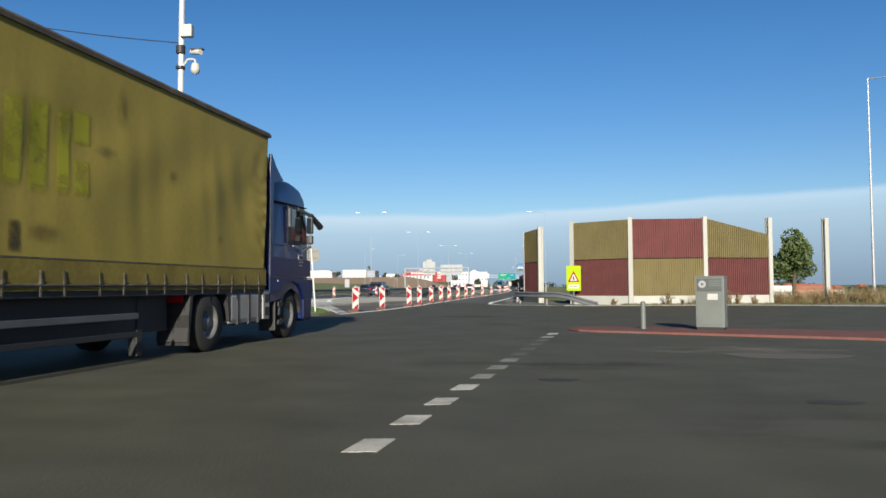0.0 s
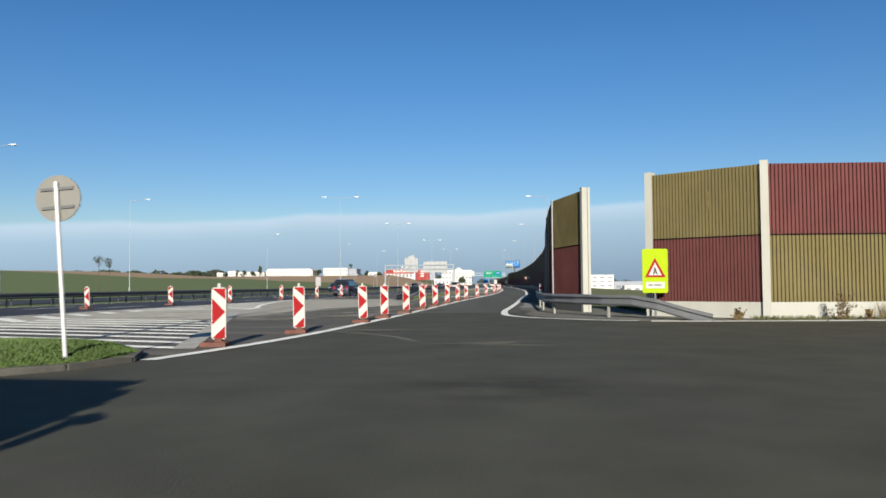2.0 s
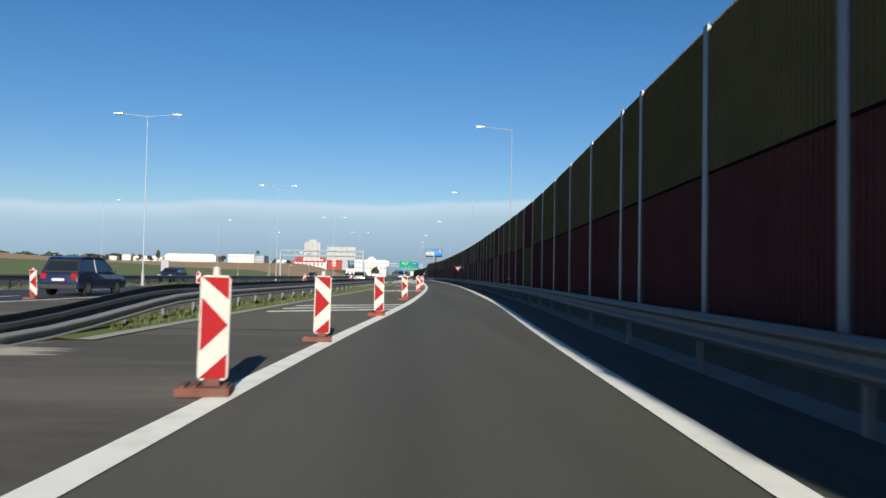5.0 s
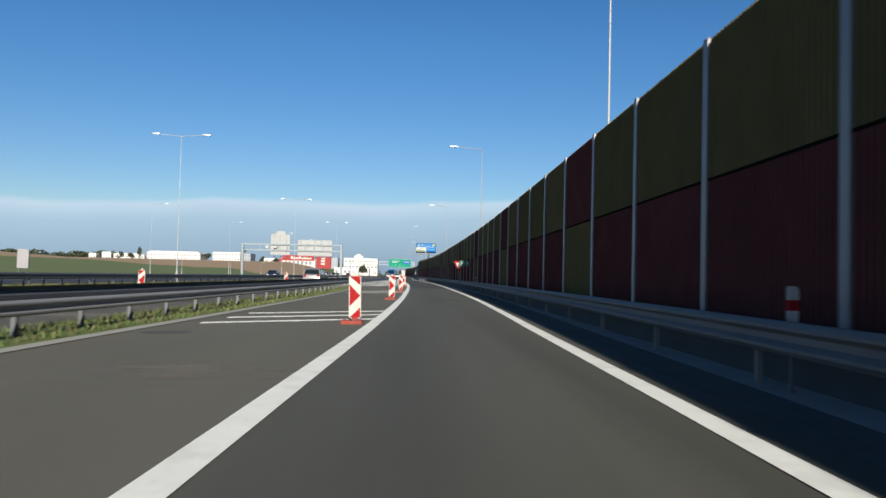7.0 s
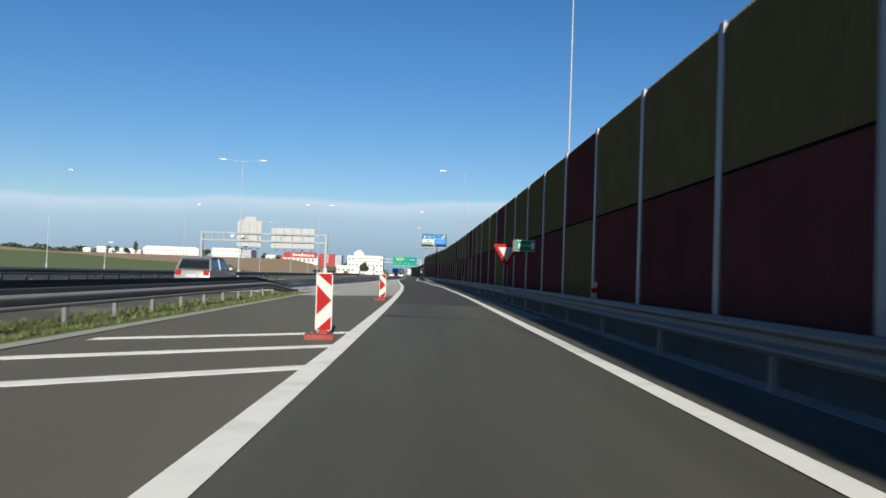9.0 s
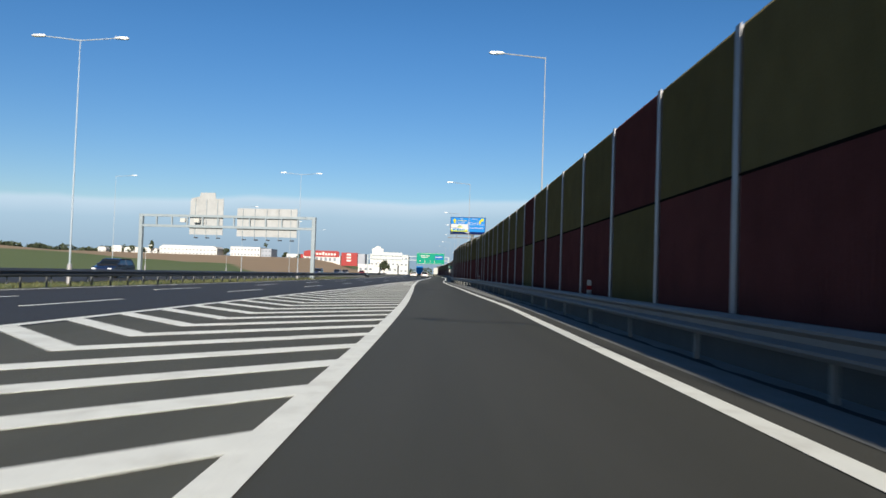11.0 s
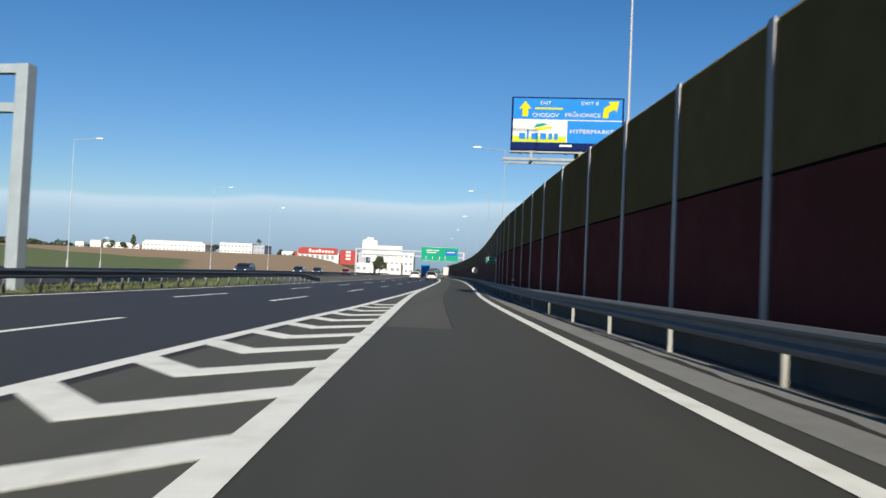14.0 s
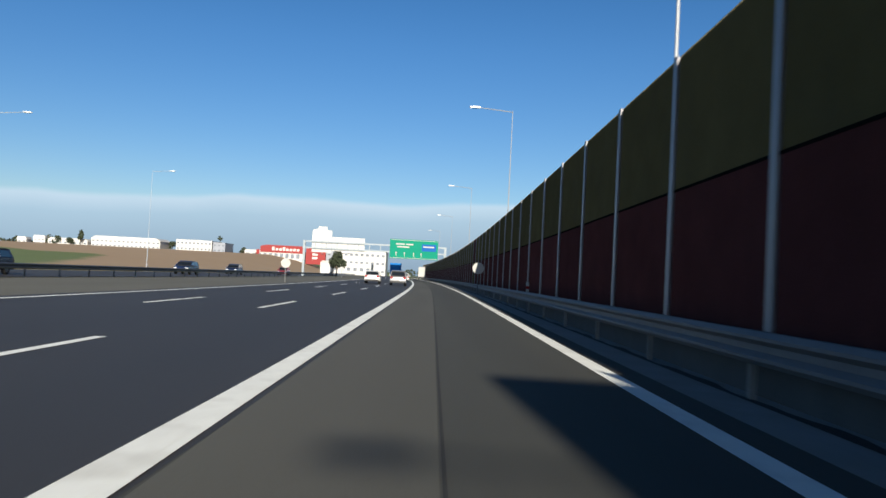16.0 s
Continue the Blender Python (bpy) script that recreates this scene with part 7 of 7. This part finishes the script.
    for s in (-1, 1):
        for y in (-1.3, 1.32):
            w = part("wheel", wheel_mesh("wheel", [(-0.1, 0.2), (-0.1, 0.30), (-0.07, 0.32), (0.07, 0.32), (0.1, 0.30), (0.1, 0.2)], RUBBER, 20), c, "black tyre", pose(s * 0.76, y, 0.32))
            part("rim", wheel_mesh("rim", [(s * 0.09, 0.21), (s * 0.10, 0.18), (s * 0.06, 0.06), (s * 0.07, 0.0)], RIM, 16), w, "grey rim")
    return c


SILVER = surface("silver_car_paint", (0.3195, 0.328, 0.3365), 0.3, metal=0.5, vary=0.05, scale=2, fine=20, bump=0.0, coat=0.6)
NAVY = surface("navy_car_paint", (0.0106, 0.0177, 0.0497), 0.25, vary=0.1, scale=2, fine=20, bump=0.0, coat=0.8)
WHITE_CAR = surface("white_car_paint", (0.5495, 0.5495, 0.5495), 0.3, vary=0.04, scale=2, fine=20, bump=0.0, coat=0.7)
RED_CAR = surface("red_car_paint", (0.213, 0.0142, 0.0142), 0.3, vary=0.05, scale=2, fine=20, bump=0.0, coat=0.7)
heading = lambda y: math.degrees(math.atan2(-(MOTOR(y + 5) - MOTOR(y)), 5))
for y, off, paint, lab, tall in ((47.0, 2.0, NAVY, "dark blue people carrier in the near motorway lane", 0.18), (345.0, 1.5, SILVER, "silver estate car in the near motorway lane", 0.12),
                                 (352.0, 4.6, WHITE_CAR, "white hatchback in the middle motorway lane", 0.0), (392.0, 1.5, WHITE_CAR, "white saloon ahead on the motorway", 0.0),
                                 (128.0, 2.0, SILVER, "silver car on the motorway", 0.1)):
    car("car", lab, paint, pose(MOTOR(y) - off, y, 0.008, 0, 0, heading(y)), tall)
for y, off, paint, lab in ((98.0, 18.0, NAVY, "dark car on the opposite carriageway"), (196.0, 20.5, NAVY, "dark blue car on the opposite carriageway"), (350.0, 20.0, NAVY, "dark car on the opposite lanes"),
                           (378.0, 21.0, NAVY, "dark blue car on the opposite lanes"), (405.0, 18.0, RED_CAR, "red car on the opposite lanes"), (306.0, 18.5, NAVY, "dark car on the opposite lanes")):
    car("car", lab, paint, pose(MOTOR(y) - off - SHIFT(y), y, -0.018, 0, 0, heading(y) + 180), 0.05)


def far_lorry(x, y, paint, label, turn=0):
    q = thing("box_lorry", label, "lorry", "far lorries", m=pose(x, y, 0.008, 0, 0, turn))
    part("load_box", box_mesh("load_box", -1.25, 1.25, -4, 3, 0.95, 3.9, paint, 0.04), q)
    part("cab", box_mesh("cab", -1.2, 1.2, 3.1, 5.0, 0.5, 3.0, WHITE_CAR, 0.12), q, "white cab")
    part("chassis", box_mesh("chassis", -1.1, 1.1, -4, 4.6, 0.5, 0.95, BLACK), q)
    for yy in (-2.6, 3.9):
        for s in (-1, 1):
            part("wheel", wheel_mesh("wheel", [(-0.14, 0.2), (-0.14, 0.48), (0.14, 0.48), (0.14, 0.2)], RUBBER, 16), q, "", pose(s * 1.05, yy, 0.48))


far_lorry(-5.4, 452, BOARD_SKY, "small blue box lorry far ahead on the motorway")
far_lorry(1.0, 505, SIGN_WHITE, "white box lorry far ahead under the gantry")
far_lorry(-24, 470, SIGN_WHITE, "white box lorry on the opposite lanes", 180)


# ---- far buildings ----
def far_house(name, label, x, y, w, d, h, wall, rows, cols, roof=0.0, turn=0.0, z=None, category="building"):
    base = land_z(x, y) if z is None else z
    b = thing(name, label, category, m=pose(x, y, base, 0, 0, turn))
    part("wall", box_mesh("wall", -w / 2, w / 2, 0, d, -3, h, wall), b)
    if roof:
        part("roof", prism_mesh("roof", [(-w / 2 - 0.5, h), (w / 2 + 0.5, h), (w / 2 - w * 0.06, h + roof), (-w / 2 + w * 0.06, h + roof)], d + 0.6, WALL_WHITE if wall is WALL_WHITE else SHINGLE, "y", -0.3), b)
    else:
        part("parapet", box_mesh("parapet", -w / 2 - 0.15, w / 2 + 0.15, -0.15, d + 0.15, h, h + 0.4, wall), b)
    unit = box_mesh("window", -0.5, 0.5, -0.06, 0.05, 0, 1, WINDOW_FAR)
    for r in range(rows):
        for c in range(cols):
            part("window", unit, b, "", pose(-w / 2 + w * (c + 0.5) / cols, 0, h * (r + 0.35) / max(rows, 1)) @ Matrix.Diagonal((w / cols * 0.55, 1, h / rows * 0.32, 1)))
    return b


far_house("white_hall", "long low white industrial hall on the far field edge", -261, 960, 60, 30, 7.5, WALL_WHITE, 2, 16, 2.4)
far_house("white_hall", "white office block with two rows of windows", -201.5, 960, 31, 24, 10.0, WALL_WHITE, 2, 9, 0)
far_house("grey_annex", "grey annex beside the white office block", -180.3, 963, 10.6, 30, 9.0, WALL_GREY, 2, 3, 0)
far_house("white_hall", "low white sheds beyond the ploughed field", -309, 955, 34, 20, 4.4, WALL_WHITE, 1, 8, 1.8)
far_house("white_house", "small white house among the far trees", -335, 958, 10, 9, 5.0, WALL_WHITE, 2, 3, 2.6)
far_house("white_house", "small white house among the far trees", -352, 962, 8, 9, 3.6, WALL_WHITE, 1, 2, 2.2)
far_house("white_shed", "small white shed on the field edge", -160, 1000, 12, 10, 4.0, WALL_WHITE, 1, 2, 1.5)


far_house("white_works", "white works building with three rows of windows", 42, 330, 24, 14, 5.6, WALL_WHITE, 3, 7, 0)
far_house("grey_annex", "low grey annex beside the white works", 62, 332, 15, 12, 4.2, WALL_GREY, 1, 4, 0)
far_house("white_shed", "low white shed before the grey annex", 63, 322, 11, 6, 2.4, WALL_WHITE, 1, 3, 0)


def village_house(x, y, w, h, wall, turn, z):
    """A small far house with a gabled clay roof."""
    b = thing("village_house", "far village house with a red clay roof", "house", "village houses", m=pose(x, y, z, 0, 0, turn))
    part("wall", box_mesh("wall", -w / 2, w / 2, 0, 8, -4, h, wall), b)
    part("roof", prism_mesh("roof", [(-0.5, h - 0.2), (8.5, h - 0.2), (4, h + 3.2)], w + 0.8, ROOF_RED, "x", -w / 2 - 0.4), b, "red clay roof")
    unit = box_mesh("window", -0.5, 0.5, -0.06, 0.05, 0, 1.3, WINDOW_FAR)
    for k in range(3):
        part("window", unit, b, "", pose(-w / 2 + w * (k + 0.5) / 3, 0, h * 0.4) @ Matrix.Diagonal((1.1, 1, 1, 1)))


village = random.Random(21)
for i in range(34):
    village_house(108 + 5.4 * i + village.uniform(-3, 3), 640 + village.uniform(-40, 60), village.uniform(5.5, 9.5), village.uniform(2.8, 4.4), (WALL_GREY, WALL_PALE, WALL_WHITE)[i % 3], village.uniform(-40, 40), -6.5 + 4.0 * math.exp(-((i - 13) / 8) ** 2) + village.uniform(-1.0, 0.6))
for x, w, h in ((118, 22, 5.0), (152, 20, 5.5), (188, 34, 6.0), (232, 26, 5.0)):
    far_house("white_hall", "low white hall at the edge of the village", x, 560, w, 14, h, WALL_WHITE, 1, 6, 0, 0, -9.0)


def red_store():
    b = thing("red_store", "white store with a broad red sign band and grey annex", "building", m=pose(-99, 872, land_z(-99, 872), 0, 0, 0))
    part("wall", box_mesh("wall", -27, 8, 0, 30, -3, 6.0, WALL_WHITE), b)
    s = part("sign_band", prism_mesh("sign_band", [(-26, 4.6), (7, 4.6), (7, 9.4), (5.5, 10.3), (-22, 10.3), (-26, 9.2)], 0.8, WALL_RED, "y", -0.5), b, "red sign band")
    for i in range(8):
        part("logo_shape", box_mesh("logo_shape", -17 + 2.7 * i, -17 + 2.7 * i + 1.9, -0.7, -0.5, 6.2, 8.0 + (1.0 if i in (0, 3) else 0), WALL_WHITE), s, "white block of the mark")
    part("red_wing", box_mesh("red_wing", -29, -26.5, -0.3, 4, 3.0, 6.5, WALL_RED), b, "red wing")
    part("red_tower", box_mesh("red_tower", 9, 24, 0, 20, -3, 9.2, WALL_RED), b, "red tower block")
    part("grey_wing", box_mesh("grey_wing", 24.5, 31, 0, 20, -3, 8.5, WALL_GREY), b, "grey wing")
    unit = box_mesh("window", -0.5, 0.5, -0.08, 0.05, 0, 1, WALL_WHITE)
    for z in (1.0, 3.8, 6.6):
        part("window", unit, b, "pale window band", pose(16, 0, z) @ Matrix.Diagonal((4, 1, 1.6, 1)))
    dark = box_mesh("shop_window", -0.5, 0.5, -0.08, 0.05, 0, 1, WINDOW_FAR)
    for i in range(8):
        part("shop_window", dark, b, "", pose(-26.5 + 4.2 * i, 0, 0.6) @ Matrix.Diagonal((2.6, 1, 3.4, 1)))


red_store()
far_house("white_centre", "broad white shopping building beyond the gantry", -38, 760, 30, 30, 15.0, WALL_WHITE, 3, 9, 0)
far_house("white_centre", "white shopping hall beside the motorway", -42, 700, 28, 22, 6.0, WALL_WHITE, 1, 8, 0)
for i, (x, y, w, h, wall) in enumerate(((123.6, 330, 19, 5.4, WALL_WHITE), (105.3, 331, 14, 5.0, WALL_GREY), (90.0, 332, 15.5, 4.6, WALL_WHITE), (142, 330, 17, 5.4, WALL_PEACH), (116, 420, 18, 4.0, WALL_WHITE), (140, 520, 24, 9, WALL_GREY))):
    far_house("town_house", "far pale town building beyond the noise wall" if wall is WALL_WHITE else "far reddish town building beyond the wall", x, y, w, 14, h, wall, 2, max(3, int(w / 4)), 1.8 if i % 3 == 0 else 0)


# ---- plants ----
def leaf_cloud(clumps, count, size, seed):
    """Many small tilted leaf quads spread through ellipsoid clumps (x, y, z, rx, ry, rz)."""
    rnd = random.Random(seed)
    verts, faces = [], []
    total = sum(c[3] * c[4] * c[5] for c in clumps)
    for cx, cy, cz, rx, ry, rz in clumps:
        for _ in range(max(6, int(count * rx * ry * rz / total))):
            while True:
                p = Vector((rnd.uniform(-1, 1), rnd.uniform(-1, 1), rnd.uniform(-1, 1)))
                if p.length < 1:
                    break
            p = p.normalized() * (p.length ** 0.45)
            o = Vector((cx + p.x * rx, cy + p.y * ry, cz + p.z * rz))
            u = Vector((rnd.gauss(0, 1), rnd.gauss(0, 1), rnd.gauss(0, 1))).normalized()
            v = u.cross(Vector((rnd.gauss(0, 1), rnd.gauss(0, 1), rnd.gauss(0, 1)))).normalized()
            s = size * rnd.uniform(0.6, 1.4)
            k = len(verts)
            verts += [o - u * s, o + v * s * 0.55, o + u * s, o - v * s * 0.55]
            faces.append((k, k + 1, k + 2, k + 3))
    return verts, faces


def tree(name, label, x, y, h, spread, seed, leaves=2500, size=0.12, material=None, low=0.38, stout=0.03):
    rnd = random.Random(seed)
    t = thing(name, label, "tree", m=pose(x, y, land_z(x, y) - 0.1))
    bm = bmesh.new()
    rod(bm, (0, 0, -0.3), (0.1, 0, h * (low + 0.07)), h * stout, h * stout * 0.6, 10)
    clumps = []
    for i in range(9):
        a = 2 * math.pi * i / 9 + rnd.uniform(-0.3, 0.3)
        z = h * rnd.uniform(low, max(0.85, low + 0.15))
        r = spread * rnd.uniform(0.35, 0.75) * (1.2 - z / h)
        p = (r * math.cos(a), r * math.sin(a), z)
        rod(bm, (0.05, 0, h * rnd.uniform(low - 0.13, low + 0.07)), p, h * stout * 0.4, h * stout * 0.13, 6)
        q = spread * rnd.uniform(0.32, 0.52)
        clumps.append((*p, q, q, q * rnd.uniform(0.7, 1.0)))
    clumps.append((0, 0, h * 0.86, spread * 0.35, spread * 0.35, h * 0.14))
    part("trunk", bm_mesh("trunk", bm, BARK), t, "brown trunk with limbs")
    part("crown", mesh_of("crown", *leaf_cloud(clumps, leaves, size, seed), material or LEAF), t, "loose green crown")
    return t


tree("roadside_tree", "bushy green tree beyond the noise wall", 28.2, 24.0, 6.6, 2.9, 4, 5000, 0.15)
tree("young_tree", "thin sparse tree at the field edge", -61.3, 87.1, 6.0, 1.3, 5, 150, 0.13, LEAF_DARK, 0.80, 0.009)
tree("young_tree", "thin sparse tree at the field edge", -63.2, 94.2, 5.9, 1.2, 6, 140, 0.13, LEAF_DARK, 0.80, 0.009)
tree("motorway_tree", "round dark tree beside the far motorway", -20.0, 455, 6.8, 2.8, 7, 1400, 0.3, LEAF_DARK)
for i, (x, y, h, s) in enumerate(((-296, 950, 14, 3.6), (-318, 956, 8, 5), (-306, 954, 6, 5), (-190, 1000, 17, 4.5), (-228, 985, 9, 5), (-170, 1010, 7, 4), (-150, 990, 5, 5), (-330, 964, 8, 6))):
    tree("far_tree", "dark far tree beside the white halls", x, y, h, s, 20 + i, 500, 0.7, LEAF_DARK)


def far_woods(name, label, spots, seed, size):
    rnd = random.Random(seed)
    clumps = []
    for x0, y0, x1, y1, n, h in spots:
        for i in range(n):
            t = (i + rnd.random()) / n
            x, y = x0 + (x1 - x0) * t, y0 + (y1 - y0) * t + rnd.uniform(-40, 40)
            r = h * rnd.uniform(0.6, 1.1)
            clumps.append((x, y, land_z(x, y) + r * 0.6, r * 1.5, r * 1.5, r))
    tagged(new(name, mesh_of(name, *leaf_cloud(clumps, 42000, size, seed), LEAF_DARK)), label, "woods", kind="stuff")


far_woods("far_woods", "dark wooded ridge along the horizon", [(-2600, 1500, -760, 2140, 120, 20), (-760, 2140, -300, 2300, 34, 12), (-300, 2300, 900, 2400, 60, 11)], 3, 4.0)
far_woods("field_grove", "dark grove at the edge of the green field", [(158, 372, 330, 350, 30, 4.6)], 9, 0.45)
far_woods("right_woods", "hedge and trees beyond the fields right of the wall", [(60, 700, 700, 760, 50, 4), (500, 300, 1100, 250, 40, 8), (90, 480, 180, 490, 14, 2.4)], 8, 0.8)


def weed(name, label, x, y, h, seed, n=90, z=0.0):
    """Bent dry stems that fan out, with small leaves thinning out along each of them."""
    rnd = random.Random(seed)
    w = thing(name, label, "weed", "dry weeds", m=pose(x, y, z))
    bm = bmesh.new()
    clumps = []
    for i in range(18):
        a, lean, tall = rnd.uniform(0, 2 * math.pi), h * rnd.uniform(0.05, 0.55), h * rnd.uniform(0.45, 1.15)
        foot = Vector((rnd.gauss(0, 0.12) * h, rnd.gauss(0, 0.06) * h, -0.02))
        knee = foot + Vector((lean * 0.35 * math.cos(a), lean * 0.35 * math.sin(a), tall * 0.6))
        tip = foot + Vector((lean * math.cos(a), lean * math.sin(a), tall))
        rod(bm, foot, knee, 0.006, 0.004, 4)
        rod(bm, knee, tip, 0.004, 0.002, 4)
        for t in (0.25, 0.5, 0.7, 0.9):
            q = foot.lerp(knee, t / 0.6) if t < 0.6 else knee.lerp(tip, (t - 0.6) / 0.4)
            r = h * rnd.uniform(0.03, 0.10)
            clumps.append((q.x, q.y, q.z, r, r, r * 1.3))
    part("stems", bm_mesh("stems", bm, LEAF_DRY), w)
    part("leaves", mesh_of("leaves", *leaf_cloud(clumps, n * 5, 0.03, seed), LEAF_DRY), w)


for i, (x, y, h) in enumerate(((10.4, -9.0, 0.75), (13.6, -8.9, 0.8), (14.1, -8.85, 0.65), (15.0, -8.7, 0.5), (16.4, -8.4, 0.55), (17.2, -8.6, 0.7), (18.2, -8.6, 0.6), (11.2, -9.0, 0.3), (12.6, -8.95, 0.35), (19.5, -8.2, 0.9), (21, -8.0, 1.0), (22.5, -8.5, 0.8), (24, -7, 1.1), (26, -8, 0.9), (7.6, -8.6, 0.35), (23.2, -4, 1.0))):
    weed("dry_weed", "dry brown weeds on the verge before the noise wall", x, y, h, 40 + i)


def grass_patch(name, label, inside, n, h, seed, material, height=lambda x, y: 0.0):
    rnd = random.Random(seed)
    verts, faces = [], []
    for _ in range(n):
        x, y = inside(rnd)
        z = height(x, y)
        a = rnd.uniform(0, math.pi)
        w = 0.012 + 0.01 * rnd.random()
        hh = h * rnd.uniform(0.5, 1.3)
        lx, ly = rnd.gauss(0, 0.35) * hh, rnd.gauss(0, 0.35) * hh
        k = len(verts)
        verts += [(x - w * math.cos(a), y - w * math.sin(a), z - 0.01), (x + w * math.cos(a), y + w * math.sin(a), z - 0.01), (x + lx, y + ly, z + hh)]
        faces.append((k, k + 1, k + 2))
    tagged(new(name, mesh_of(name, verts, faces, material)), label, "grass", kind="stuff")


def in_island(r):
    x = -5.15 - 13 * r.random() ** 1.5
    return x, -21.2 + r.uniform(-0.97, 0.97) * island_half(x)


grass_patch("island_grass", "short green grass on the island", in_island, 34000, 0.045, 11, GRASS, lambda x, y: island_z(x, y))


def in_verge(r):
    y = r.uniform(26, 127)
    return VERGE(y) + r.uniform(-1.15, 0.3), y


grass_patch("verge_grass", "tufty grass under the inner guard rail", in_verge, 8000, 0.10, 12, GRASS, lambda x, y: 0.03)
grass_patch("verge_straw", "dry stalks among the verge grass", in_verge, 9000, 0.13, 16, GRASS_DRY, lambda x, y: 0.03)
grass_patch("corner_grass", "dry grass along the foot of the corner wall", lambda r: (r.uniform(8, 24), r.uniform(-9.0, -8.1)), 3500, 0.12, 13, GRASS_DRY)
grass_patch("dry_stand", "tall dry strawy grass in the gap of the corner wall", lambda r: (r.uniform(16.7, 24), r.gauss(-5.9, 0.7)), 2600, 0.8, 17, STRAW)
grass_patch("dry_tuft", "tuft of dry grass beside a concrete post", lambda r: (r.gauss(12.4, 0.3), r.gauss(-8.6, 0.12)), 420, 0.55, 18, STRAW)
grass_patch("gap_grass", "green grass in the gap between the walls", lambda r: (r.uniform(5.9, 10), r.uniform(-5.0, 4)), 9000, 0.15, 15, GRASS)
grass_patch("median_grass", "rough grass along the median rails", lambda r: (lambda y: (MOTOR(y) - r.uniform(10.1, 15.0), y))(r.uniform(60, 258)), 14000, 0.14, 14, GRASS_DRY, lambda x, y: -0.04)
